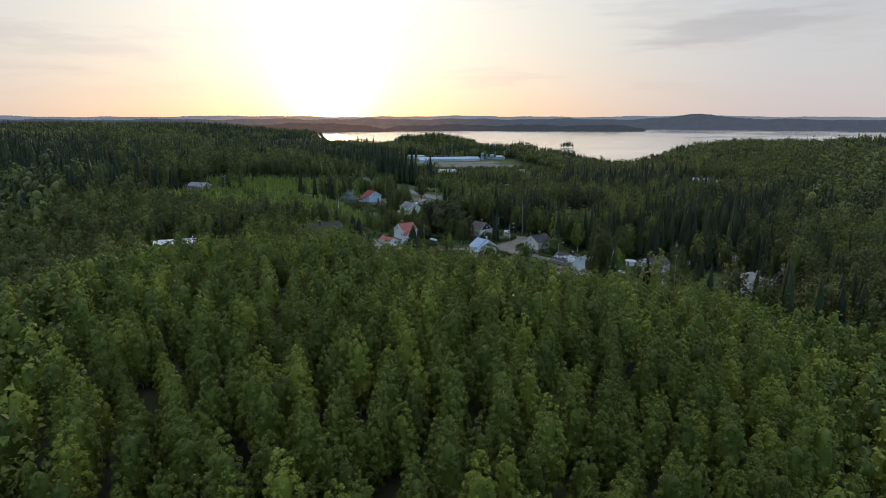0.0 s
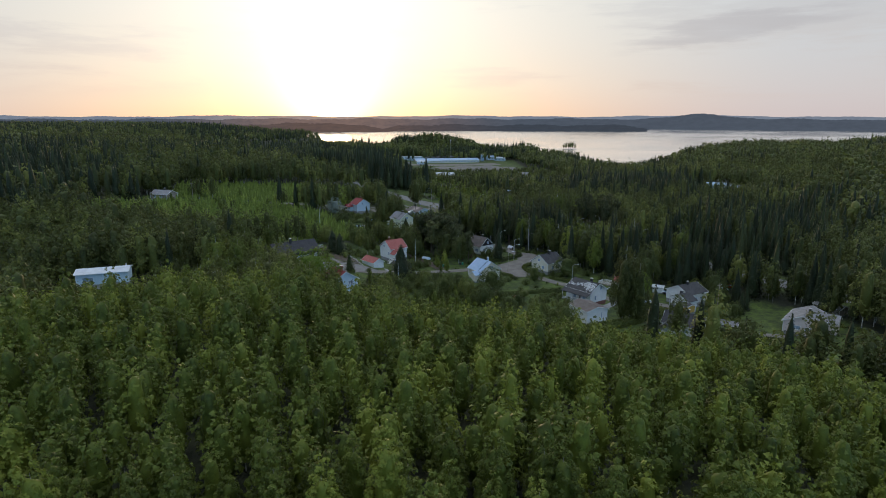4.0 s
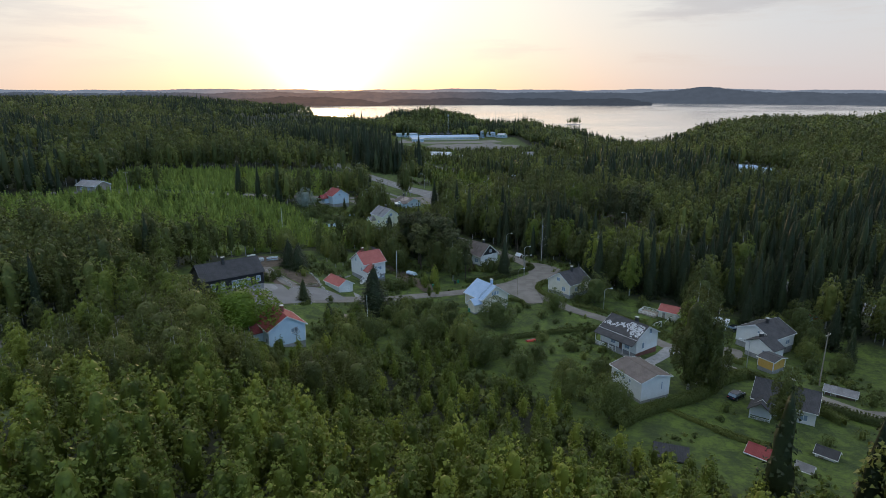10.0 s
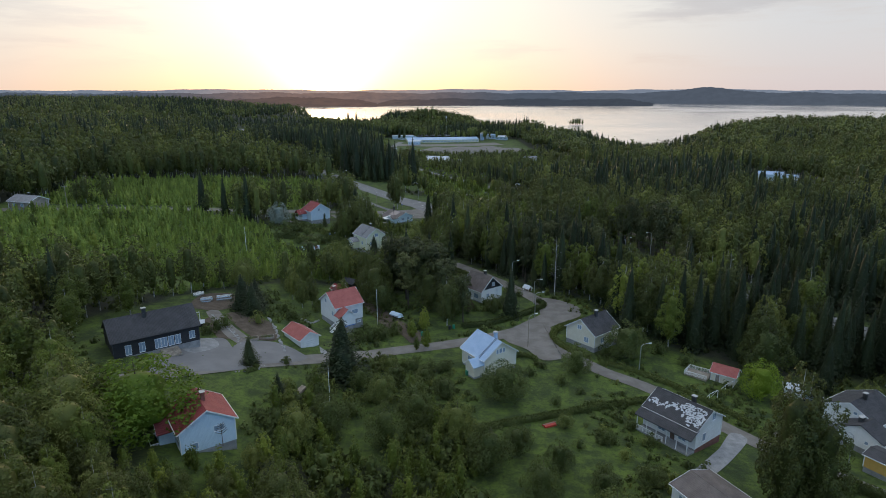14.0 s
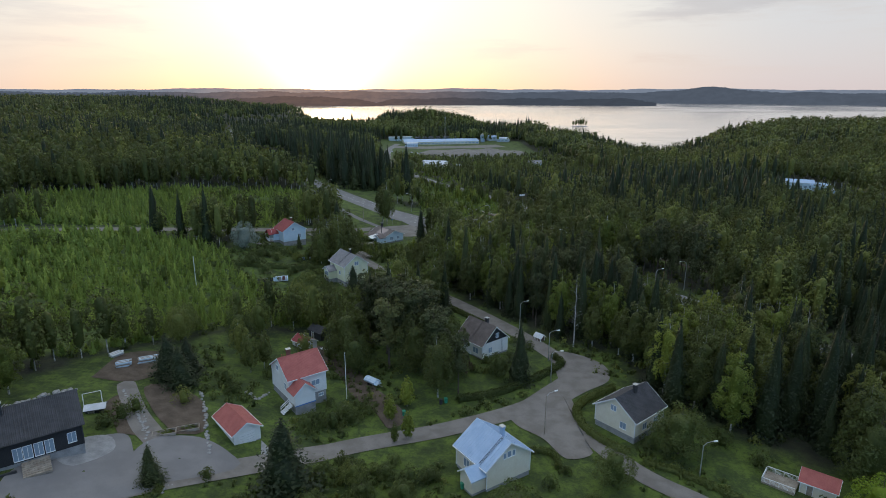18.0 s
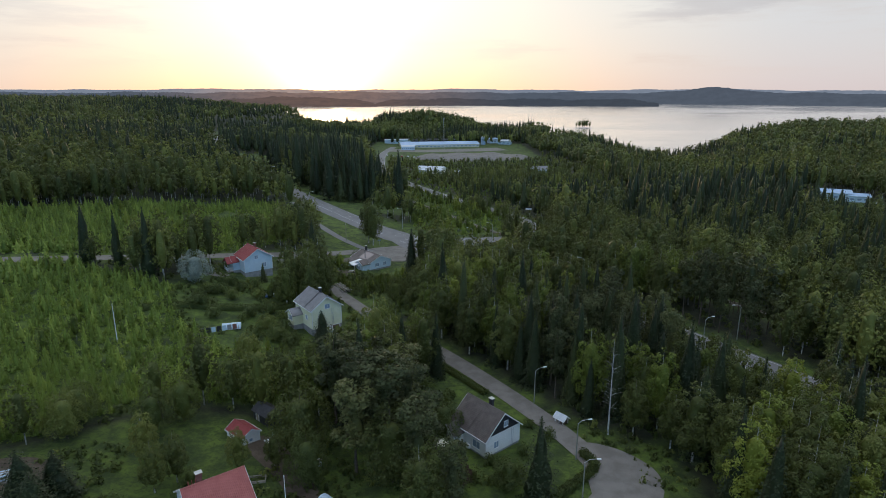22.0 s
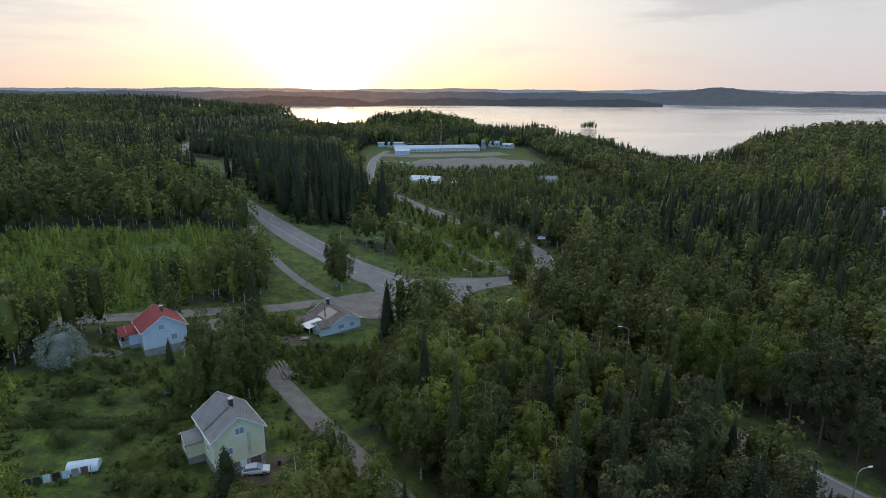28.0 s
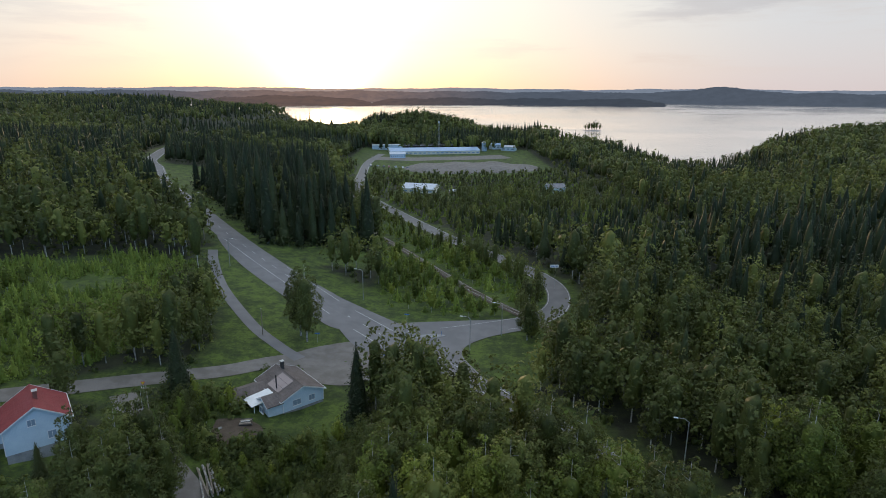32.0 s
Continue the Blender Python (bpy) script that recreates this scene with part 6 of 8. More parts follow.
# deck beside the cream shed, with white railing
d = thing("deck", 65.0, 261.5, ground_z(65.0, 261.5), -40, "raised timber deck with white board railing", "deck")
for i in range(12):
    part("board", boxes((-2.4 + 0.4 * i, -2.03 + 0.4 * i, -1.9, 1.9, 0.35, 0.42)), M["wood"], d)
for side in ([(-2.4, -1.9, 0.42), (2.4, -1.9, 0.42)], [(-2.4, -1.9, 0.42), (-2.4, 1.9, 0.42)], [(-2.4, 1.9, 0.42), (2.4, 1.9, 0.42)]):
    railing(d, side, 0.8)
part("skirt", boxes((-2.4, 2.4, -1.9, 1.9, -0.3, 0.34)), M["wood"], d)

# ---- works by the lake ----
def works(name, x, y, L, W, H, wall, roof, label, yaw=8.0, Hr=None, bays=0):
    z = ground_z(x, y)
    root = thing(name, x, y, z, yaw, label, "building")
    body(root, L, W, H, Hr or H + 1.2, wall, 0.3)
    gable_roof(root, L, W, H, Hr or H + 1.2, M[roof], 0.5, 0.5, 0.2)
    for i in range(bays):
        u = -L / 2 + L * (i + 0.5) / bays
        window(root, "y-", u, H * 0.35, L / bays * 0.6, H * 0.28, L, W, cross=False)
    return root


works("factory_hall", 8.0, 978.0, 98.0, 30.0, 3.9, "cream", "blue_roof", "long cream factory hall with a pale metal roof", 10.0, 6.2, 20)
works("factory_hall", -3.0, 1011.0, 64.0, 14.0, 6.4, "black_wall", "dark_roof", "dark factory hall behind the long one", 10.0, 7.6, 12)
works("office_building", -27.2, 915.0, 15.0, 8.0, 4.2, "blue_wall", "white_roof", "pale-blue office building in the works yard", 8.0, 5.6, 7)
works("warehouse", 80.6, 1018.0, 14.0, 10.0, 5.5, "blue_wall", "blue_roof", "blue warehouse at the end of the works", 20.0, 7.0, 3)
works("warehouse", 93.8, 1001.0, 16.0, 9.0, 4.5, "blue_wall", "white_roof", "grey-blue storage building at the end of the works", -20.0, 6.0, 3)
works("canopy_building", -44.8, 998.0, 34.0, 8.0, 5.5, "blue_wall", "white_roof", "pale raised loading canopy at the works", 10.0, 6.0)
s = thing("silo", 65.2, 995.0, ground_z(65.2, 995.0), 0, "round steel silo with a conical top at the works", "silo")
bm = bmesh.new()
rod(bm, (0, 0, 0), (0, 0, 9.5), 3.0, 3.0, 20)
part("shell", bm, M["blue_roof"], s)
bm = bmesh.new()
rod(bm, (0, 0, 9.5), (0, 0, 11.5), 3.1, 0.4, 20)
part("top", bm, M["steel"], s)

r = works("hall", 4.0, 688.0, 20.0, 14.0, 3.2, "cream", "white_roof", "low house with a white hipped metal roof among the birches", -15.0, 5.4, 5)
works("shed", 26.0, 676.0, 9.0, 6.0, 3.0, "wood", "white_roof", "small pale-roofed shed among the birches", 20.0, 3.8)
works("house", 90.0, 693.0, 11.0, 8.0, 4.0, "blue_wall", "grey_roof", "small blue-grey house in a yard among the trees", 10.0, 6.0, 3)
works("hall", 238.0, 556.0, 15.0, 10.0, 4.6, "blue_wall", "blue_roof", "blue metal hall with a pale-blue roof", -25.0, 6.0, 5)
works("hall", 247.0, 549.0, 10.0, 8.0, 3.6, "blue_wall", "blue_roof", "lower blue metal hall beside the bigger one", -25.0, 4.6, 3)
works("shed", 216.0, 490.0, 9.0, 6.0, 3.0, "wood", "white_roof", "low building with a white sheet roof", 10.0, 3.8)
works("shed", 224.0, 487.0, 7.0, 6.0, 3.0, "wood", "grey_roof", "low building with a grey sheet roof", 10.0, 3.9)
s = thing("silo", 221.0, 497.0, ground_z(221.0, 497.0), 0, "tall narrow blue-grey silo with a pipe on top", "silo")
bm = bmesh.new()
rod(bm, (0, 0, 0), (0, 0, 9.0), 1.5, 1.5, 18)
part("shell", bm, M["blue_roof"], s)
bm = bmesh.new()
rod(bm, (0, 0, 9.0), (0, 0, 10.0), 1.5, 0.3, 18)
part("top", bm, M["steel"], s)
bm = bmesh.new()
rod(bm, (0.6, 0, 8.6), (0.6, 0, 13.0), 0.15)
part("pipe", bm, M["steel"], s)
works("hall", 288.0, 640.0, 30.0, 9.0, 3.6, "white", "white_roof", "long white-roofed hall in the far woods", 12.0, 4.6, 8)

# heap of gravel in the yard
gx2, gy2 = np.meshgrid(np.linspace(-28, 114, 90), np.linspace(798, 886, 60))
u, v = (gx2 - 44) / 60, (gy2 - 842) / 40
d2 = np.clip(1 - u ** 2 - v ** 2, 0, 1)
rngv = np.random.default_rng(9)
hz = (d2 ** 0.45) * (3.6 + 1.3 * smooth_noise(gx2.ravel(), gy2.ravel(), 9, 5).reshape(gx2.shape)) + rngv.normal(0, 0.12, gx2.shape) * (d2 > 0)
heap = new("gravel_mound", mesh_of("gravel_mound", np.stack([gx2, gy2, height(gx2, gy2) - 0.25 + np.maximum(hz, 0)], -1).reshape(-1, 3), grid_faces(90, 60), [M["gravel"]], True))
tagged(heap, "broad grey heap of crushed stone in the works yard", "gravel heap")

# telecom mast
def lattice_mast(name, x, y, h, w, label):
    m = thing(name, x, y, ground_z(x, y), 0, label, "mast")
    bm = bmesh.new()
    for i in range(3):
        a = 2.094 * i
        rod(bm, (w * math.cos(a), w * math.sin(a), 0), (w * 0.35 * math.cos(a), w * 0.35 * math.sin(a), h), 0.07, 0.05, 5)
    for k in range(int(h / 2)):
        z = 2.0 * k
        for i in range(3):
            a, b = 2.094 * i, 2.094 * (i + 1)
            f0, f1 = w * (1 - 0.65 * z / h), w * (1 - 0.65 * (z + 2) / h)
            rod(bm, (f0 * math.cos(a), f0 * math.sin(a), z), (f1 * math.cos(b), f1 * math.sin(b), z + 2), 0.03, sides=4)
    part("lattice", bm, M["steel"], m)
    for i in range(3):
        a = 2.094 * i
        part("antenna", boxes((0.7 * math.cos(a) - 0.15, 0.7 * math.cos(a) + 0.15, 0.7 * math.sin(a) - 0.1, 0.7 * math.sin(a) + 0.1, h - 2.2, h)), M["trim"], m)
    return m


lattice_mast("telecom_mast", 14.0, 945.0, 36.0, 1.2, "slender steel lattice mast with white antennas")


# ---- road surface details ----
def patch(name, outline, mat, lift, label, cell=1.5, kind="structure", category="paving"):
    """A flat area laid over the land inside an outline."""
    xs, ys = [p[0] for p in outline], [p[1] for p in outline]
    edge = spline([*outline, outline[0]], 1.2)[:-1]
    c = edge.mean(0)
    rings = [c + (edge - c) * f for f in (0.02, 0.25, 0.5, 0.75, 1.0)]
    xy = np.concatenate(rings)
    n = len(edge)
    i = np.arange(n)
    f = np.concatenate([np.stack([k * n + i, k * n + (i + 1) % n, (k + 1) * n + (i + 1) % n, (k + 1) * n + i], 1) for k in range(4)])
    ob = new(name, mesh_of(name, np.column_stack([xy, height(xy[:, 0], xy[:, 1]) + lift]), f, [mat], True))
    return tagged(ob, label, category, kind=kind)


patch("junction_surface", [(-30, 497), (-10, 472), (2, 461), (14, 456), (30, 459), (46, 466), (44, 460), (28, 451), (22, 442), (26, 428), (14, 430), (4, 440), (-4, 446), (-14, 465), (-27, 484)], M["asphalt"], 0.16, "wide asphalt junction of the main road")
patch("turning_lane", [(-72, 543), (-39, 501), (-11, 467), (-3, 456), (-10, 456), (-18, 463), (-46, 496), (-64, 524)], M["asphalt"], 0.155, "wider stretch of the main road before the junction")
patch("forecourt", [(-20, 436), (-10, 446), (2, 448), (10, 438), (4, 430), (-4, 426), (-16, 430)], M["gravel"], 0.125, "gravelly forecourt by the junction")
patch("gravel_turn", [(22, 281), (30, 290), (37, 299), (36, 309), (42, 308), (47, 302), (46, 295), (40, 290), (35, 285), (33, 279), (33, 273), (36, 268), (31, 266), (28, 272), (24, 276)], M["gravel"], 0.135, "pale gravel where the village road bends and the lane forks off")
patch("driveway_black", [(-47, 241), (-33, 247), (-30, 253), (-36, 256), (-41, 262), (-47, 257), (-50, 249)], M["asphalt"], 0.135, "grey driveway in front of the black house")
patch("driveway_side", [(-33, 249), (-22, 257), (-24, 261), (-30, 264), (-36, 262), (-37, 256)], M["asphalt"], 0.140, "dark grey parking area beside the driveway")
patch("garden_path", [(-37, 260), (-35, 263), (-41, 270), (-46, 277), (-49, 281), (-51, 279), (-46, 271), (-41, 264)], M["gravel"], 0.12, "grey gravel garden path edged with stones")
patch("bark_bed", [(-34, 264), (-30, 266), (-34, 276), (-42, 281), (-46, 279), (-40, 270)], M["soil"], 0.10, "bark-covered planting bed")
patch("bark_bed", [(-42, 262), (-38, 263), (-44, 272), (-48, 276), (-49, 271), (-45, 266)], M["soil"], 0.11, "bark-covered strip beside the path")
patch("timber_yard", [(-57, 281), (-49, 281), (-45, 290), (-49, 296), (-57, 293)], M["soil"], 0.10, "bare earth with stacked timber")
patch("paving_house", [(-46, 253), (-43, 252), (-40, 257), (-43, 261), (-47, 258)], M["concrete"], 0.165, "pale paved terrace in front of the black house")
patch("driveway_house", [(56, 231), (61, 237), (63, 235), (58, 229), (53, 224), (47, 219), (46, 221), (51, 226)], M["concrete"], 0.14, "pale concrete driveway beside the white house")
patch("driveway_yellow", [(-4, 366), (-2, 362), (-12, 355), (-18, 355), (-16, 361)], M["soil"], 0.12, "earth driveway beside the yellow house")
patch("driveway_trailer", [(4, 277), (1, 283), (-4, 290), (-10, 300), (-18, 309), (-22, 306), (-13, 296), (-8, 286), (-2, 279), (0, 274)], M["soil"], 0.115, "bare earth drive up to the sheds")
patch("driveway_grey", [(78, 233), (74, 229), (68, 236), (74, 240), (80, 238)], M["gravel"], 0.135, "gravel drive in front of the white house")
patch("driveway_pink", [(81, 211), (88, 206), (98, 205), (101, 203), (98, 201), (88, 203), (80, 207)], M["gravel"], 0.145, "gravel drive to the pinkish house")
patch("yard_junk", [(-24, 410), (-19, 411), (-15, 408), (-19, 403), (-23, 404)], M["soil"], 0.10, "bare cluttered yard behind the junction house")
patch("rubble", [(60, 172), (72, 176), (74, 168), (66, 160), (58, 165)], M["soil"], 0.10, "bare stony ground beside the lawn")
patch("sandpit", [(-60, 389), (-57, 392), (-53, 391), (-55, 388)], M["gravel"], 0.12, "spread of pale sand by the house")


def dashes(name, key, offset, dash, gap, width, label, lift=0.175, start=0.0, stop=1.0):
    """Painted lines along a road, as one object of many dashes."""
    line = spline(ROADS[key][0], 0.5)
    n = len(line)
    line = line[int(n * start):int(n * stop)]
    V, Fc, o = [], [], 0
    step = max(1, int((dash + gap) / 0.5)) if gap else len(line)
    for i in range(0, len(line) - 4, step):
        seg = line[i:i + (int(dash / 0.5) + 1 if gap else len(line))]
        if len(seg) < 3:
            continue
        v, f = strip(seg, offset - width / 2, offset + width / 2, lift, 2)
        V.append(v)
        Fc.append(f + o)
        o += len(v)
    return tagged(new(name, mesh_of(name, np.concatenate(V), np.concatenate(Fc), [M["paint"]])), label, "road marking", kind="structure")


dashes("centre_line", "main", 0.0, 3.0, 6.0, 0.14, "broken white centre line of the main road")
dashes("edge_line_left", "main", 3.7, 1, 0, 0.14, "white edge line of the main road", 0.178, 0.0, 0.55)
dashes("edge_line_right", "main", -3.7, 1, 0, 0.14, "white edge line of the main road", 0.178, 0.0, 0.46)
dashes("edge_line_south", "main", 3.7, 1, 0, 0.14, "white edge line of the main road", 0.178, 0.66, 1.0)
dashes("edge_line_east", "main", -3.7, 1, 0, 0.14, "white edge line of the main road", 0.178, 0.62, 1.0)
dashes("branch_line", "branch", 3.1, 1, 0, 0.13, "white edge line of the branch road", 0.178, 0.03, 0.9)
dashes("branch_line_inner", "branch", -3.1, 1, 0, 0.13, "white edge line of the branch road", 0.178, 0.06, 0.9)

# traffic island
isl = thing("traffic_island", 14.0, 451.5, ground_z(14.0, 451.5) + 0.15, 8, "low cobbled traffic island with a small sign", "traffic island")
bm = bmesh.new()
for k in range(16):
    a0, a1 = 2 * math.pi * k / 16, 2 * math.pi * (k + 1) / 16
    v = [bm.verts.new(p) for p in ((0, 0, 0.16), (4.2 * math.cos(a0), 1.1 * math.sin(a0), 0.14), (4.2 * math.cos(a1), 1.1 * math.sin(a1), 0.14))]
    bm.faces.new(v)
    w = [bm.verts.new(p) for p in ((4.2 * math.cos(a0), 1.1 * math.sin(a0), 0.14), (4.3 * math.cos(a0), 1.2 * math.sin(a0), 0), (4.3 * math.cos(a1), 1.2 * math.sin(a1), 0), (4.2 * math.cos(a1), 1.1 * math.sin(a1), 0.14))]
    bm.faces.new(w)
part("kerb", bm, M["concrete"], isl)
part("sign", boxes((3.2, 3.26, -0.2, 0.2, 0.9, 1.3), (3.2, 3.26, -0.03, 0.03, 0.1, 0.9)), M["plastic_blue"], isl)

# railway: ballast, sleepers, rails
v, f = strip(RAIL, -1.7, 1.7, 0.18, 5)
tagged(new("railway_bed", mesh_of("railway_bed", v, f, [M["soil"]], True)), "brown ballast of a single railway track", "railway", kind="structure")
track = thing("railway_track", RAIL[0][0], RAIL[0][1], 0, 0, "single railway track with steel rails on dark sleepers", "railway")
track["kind"] = "structure"
org = Vector((RAIL[0][0], RAIL[0][1], 0))
for off in (-0.76, 0.76):
    v, f = strip(RAIL, off - 0.05, off + 0.05, 0.42, 2)
    ob = new("rail", mesh_of("rail", v - np.array(org), f, [M["steel"]]))
    ob.parent = track
d = np.gradient(RAIL[:, :2], axis=0)
sl = mesh_of("sleeper", [(-1.25, -0.12, 0), (1.25, -0.12, 0), (1.25, 0.12, 0), (-1.25, 0.12, 0), (-1.25, -0.12, 0.16), (1.25, -0.12, 0.16), (1.25, 0.12, 0.16), (-1.25, 0.12, 0.16)], [(3, 2, 1, 0), (4, 5, 6, 7), (0, 1, 5, 4), (1, 2, 6, 5), (2, 3, 7, 6), (3, 0, 4, 7)], [M["wood"]])
sel = [i for i in range(len(RAIL)) if 430 < RAIL[i][1] < 600]
for i in sel[:280]:
    ob = new("sleeper", sl)
    ob.parent = track
    ob.matrix_local = pose(RAIL[i][0] - org.x, RAIL[i][1] - org.y, ground_z(*RAIL[i][:2]) + 0.2, 0, 0, math.degrees(math.atan2(d[i][1], d[i][0])) + 90)


# ---- street furniture ----
def street_lamp(x, y, h, turn, arm=1.8, dark=False, label=""):
    r = thing("street_lamp", x, y, ground_z(x, y), turn, label or ("tall grey steel street lamp with a curved arm" if not dark else "wooden street-lamp pole with a short arm"), "street lamp", "street lamps")
    bm = bmesh.new()
    rod(bm, (0, 0, -0.3), (0, 0, h - 0.6), 0.11, 0.07)
    part("pole", bm, M["wood" if dark else "steel"], r)
    bm = bmesh.new()
    rod(bm, (0, 0, h - 0.65), (arm * 0.35, 0, h - 0.12), 0.05, sides=6)
    rod(bm, (arm * 0.35, 0, h - 0.12), (arm, 0, h), 0.045, sides=6)
    part("arm", bm, M["steel"], r)
    bm = bmesh.new()
    prism(bm, [(-0.13, h - 0.06), (0.13, h - 0.06), (0.08, h + 0.09), (-0.08, h + 0.09)], arm - 0.05, arm + 0.62)
    head = part("lamp_head", bm, M["trim"], r, "pale lamp head, unlit")
    part("lens", boxes((arm + 0.02, arm + 0.56, -0.1, 0.1, h - 0.085, h - 0.06)), M["glass"], head)
    return r


for x, y, h, turn, dark in [(28.5, 273.6, 8.3, 25, True), (30.3, 323.6, 7.6, 20, False), (34.6, 304.8, 7.4, 10, False), (33.3, 294.3, 7.2, 0, False), (51.7, 261.4, 7.0, 10, False), (8.2, 434.4, 8.5, 20, False),
                            (-5.8, 478.3, 9.4, 170, False), (-50.8, 496.3, 9.4, -30, False), (73.0, 345.4, 9.4, 15, False), (85.3, 353.8, 9.4, 190, False), (56.8, 397.0, 9.4, 170, False), (24.0, 444.0, 8.6, 170, False), (32.5, 453.5, 8.6, 165, False), (97.0, 318.0, 9.4, 20, False), (76.0, 227.0, 7.0, 160, False), (-86.0, 560.0, 9.4, -30, False)]:
    street_lamp(x, y, h, turn, 1.8, dark)


def pole(name, x, y, h, label, mat="wood", r0=0.12, cross=False, cat="pole", turn=0):
    p = thing(name, x, y, ground_z(x, y), turn, label, cat)
    bm = bmesh.new()
    rod(bm, (0, 0, -0.4), (0, 0, h), r0, r0 * 0.55)
    part("pole", bm, M[mat], p)
    if cross:
        part("crossarm", boxes((-0.9, 0.9, -0.06, 0.06, h - 0.7, h - 0.55)), M["wood"], p)
        for xx in (-0.8, 0.0, 0.8):
            bm = bmesh.new()
            rod(bm, (xx, 0, h - 0.55), (xx, 0, h - 0.3), 0.05)
            part("insulator", bm, M["trim"], p)
    else:
        bm = bmesh.new()
        rod(bm, (0, 0, h), (0, 0, h + 0.12), r0 * 0.8, r0 * 0.3)
        part("finial", bm, M["trim"], p)
    return p


pole("flagpole", -12.8, 237.0, 9.6, "slim white flagpole in the garden", "trim", 0.07, cat="flagpole")
pole("flagpole", -9.2, 285.0, 10.0, "white flagpole on the lawn", "trim", 0.08, cat="flagpole")
pole("utility_pole", 87.5, 218.2, 12.4, "tall wooden utility pole with a lamp arm", "wood", 0.15, True, "utility pole", 30)
pole("utility_pole", -26.2, 447.0, 7.0, "wooden utility pole on the verge", "wood", 0.13, False, "utility pole")
pole("utility_pole", -59.6, 338.0, 9.0, "leaning grey wooden pole in the clearing", "trim", 0.10, False, "utility pole")
pole("utility_pole", -130.0, 356.0, 12.0, "wooden pole with a transformer at the wood's edge", "wood", 0.15, True, "utility pole")
pole("utility_pole", -34.6, 407.0, 7.0, "wooden utility pole beside the village road", "wood", 0.13, True, "utility pole")


def road_sign(x, y, h, shape, label, turn=0):
    r = thing("road_sign", x, y, ground_z(x, y), turn, label, "road sign")
    bm = bmesh.new()
    rod(bm, (0, 0, -0.2), (0, 0, h), 0.035)
    part("post", bm, M["steel"], r)
    bm = bmesh.new()
    if shape == "yield":
        prism(bm, [(-0.45, h), (0.45, h), (0, h - 0.78)], -0.03, -0.01, "y")
        part("plate", bm, M["plastic_red"], r)
        bm = bmesh.new()
        prism(bm, [(-0.3, h - 0.09), (0.3, h - 0.09), (0, h - 0.6)], -0.045, -0.032, "y")
        part("centre", bm, M["plastic_yellow"], r)
    elif shape == "gantry":
        part("board", boxes((-1.7, 1.0, -0.05, 0.02, h - 0.9, h)), M["trim"], r)
        part("lettering", boxes((-1.4, -0.2, -0.065, -0.052, h - 0.55, h - 0.3), (0.0, 0.7, -0.065, -0.052, h - 0.55, h - 0.3)), M["plastic_blue"], r, "unreadable bars of lettering")
    else:
        part("plate", boxes((-0.6, 0.6, -0.04, -0.01, h - 0.3, h)), M["plastic_blue"], r)
    return r


road_sign(1.4, 435.6, 2.3, "yield", "give-way sign, red triangle with a yellow centre")
road_sign(-39.8, 415.7, 2.3, "yield", "give-way sign, red triangle with a yellow centre")
road_sign(53.0, 492.0, 8.0, "gantry", "tall direction sign board on a post")
road_sign(4.6, 436.8, 2.2, "street", "blue street-name sign at the junction")
road_sign(-13.0, 447.0, 2.4, "street", "blue sign on the grass verge")
road_sign(8.0, 461.0, 2.4, "street", "white and blue sign on the verge")


# ---- vehicles ----
def car(x, y, turn, paint, label, z=0.16, L=4.4):
    r = thing("car", x, y, ground_z(x, y) + z, turn, label, "car")
    bm = bmesh.new()
    prism(bm, [(-L / 2, 0.35), (-L / 2 + 0.05, 0.75), (-L / 2 + 0.25, 0.92), (L * 0.2, 0.95), (L / 2 - 0.2, 0.78), (L / 2, 0.6), (L / 2 - 0.03, 0.32)], -0.88, 0.88, "y")
    bmesh.ops.bevel(bm, geom=[e for e in bm.edges], offset=0.05, segments=1, affect="EDGES")
    part("body", bm, M[paint], r)
    bm = bmesh.new()
    prism(bm, [(-L / 2 + 0.3, 0.9), (-L / 2 + 0.6, 1.42), (L * 0.06, 1.45), (L * 0.25, 0.93)], -0.76, 0.76, "y")
    part("cabin", bm, M["glass"], r, "dark glazed cabin")
    part("roof_panel", boxes((-L / 2 + 0.62, L * 0.05, -0.72, 0.72, 1.42, 1.48)), M[paint], r)
    for sx in (-L * 0.3, L * 0.31):
        for sy in (-0.82, 0.82):
            bm = bmesh.new()
            rod(bm, (sx, sy - 0.1, 0.32), (sx, sy + 0.1, 0.32), 0.32, sides=14)
            w = part("wheel", bm, M["rubber"], r)
            bm = bmesh.new()
            rod(bm, (sx, sy - 0.11, 0.32), (sx, sy + 0.11, 0.32), 0.19, sides=10)
            part("rim", bm, M["steel"], w)
    for sy in (-0.6, 0.6):
        part("headlight", boxes((L / 2 - 0.12, L / 2 + 0.01, sy - 0.16, sy + 0.16, 0.6, 0.72)), M["trim"], r)
        part("tail_light", boxes((-L / 2 - 0.01, -L / 2 + 0.08, sy - 0.14, sy + 0.14, 0.68, 0.82)), M["plastic_red"], r)
    return r


car(65.0, 209.4, 35, "car_dark", "dark-blue estate car parked beside the white house")
car(-15.0, 357.6, 12, "car_white", "white car parked beside the yellow house")
car(29.5, 535.0, 118, "car_white", "white car standing on the branch road", 0.3)
car(85.2, 251.8, 20, "car_dark", "dark car parked on the grass by the wood")
car(72.5, 236.5, 40, "car_white", "silver-white car in front of the white house")
car(110.4, 258.4, 15, "car_red", "old red car at the edge of the wood")
rngc = np.random.default_rng(3)
for i in range(9):
    car(-44 + 5.2 * i + rngc.uniform(-1, 1), 836 + 0.8 * i + rngc.uniform(-2, 2), rngc.uniform(60, 120), ["car_white", "car_white", "car_dark", "car_red"][i % 4], "car parked in the works yard")

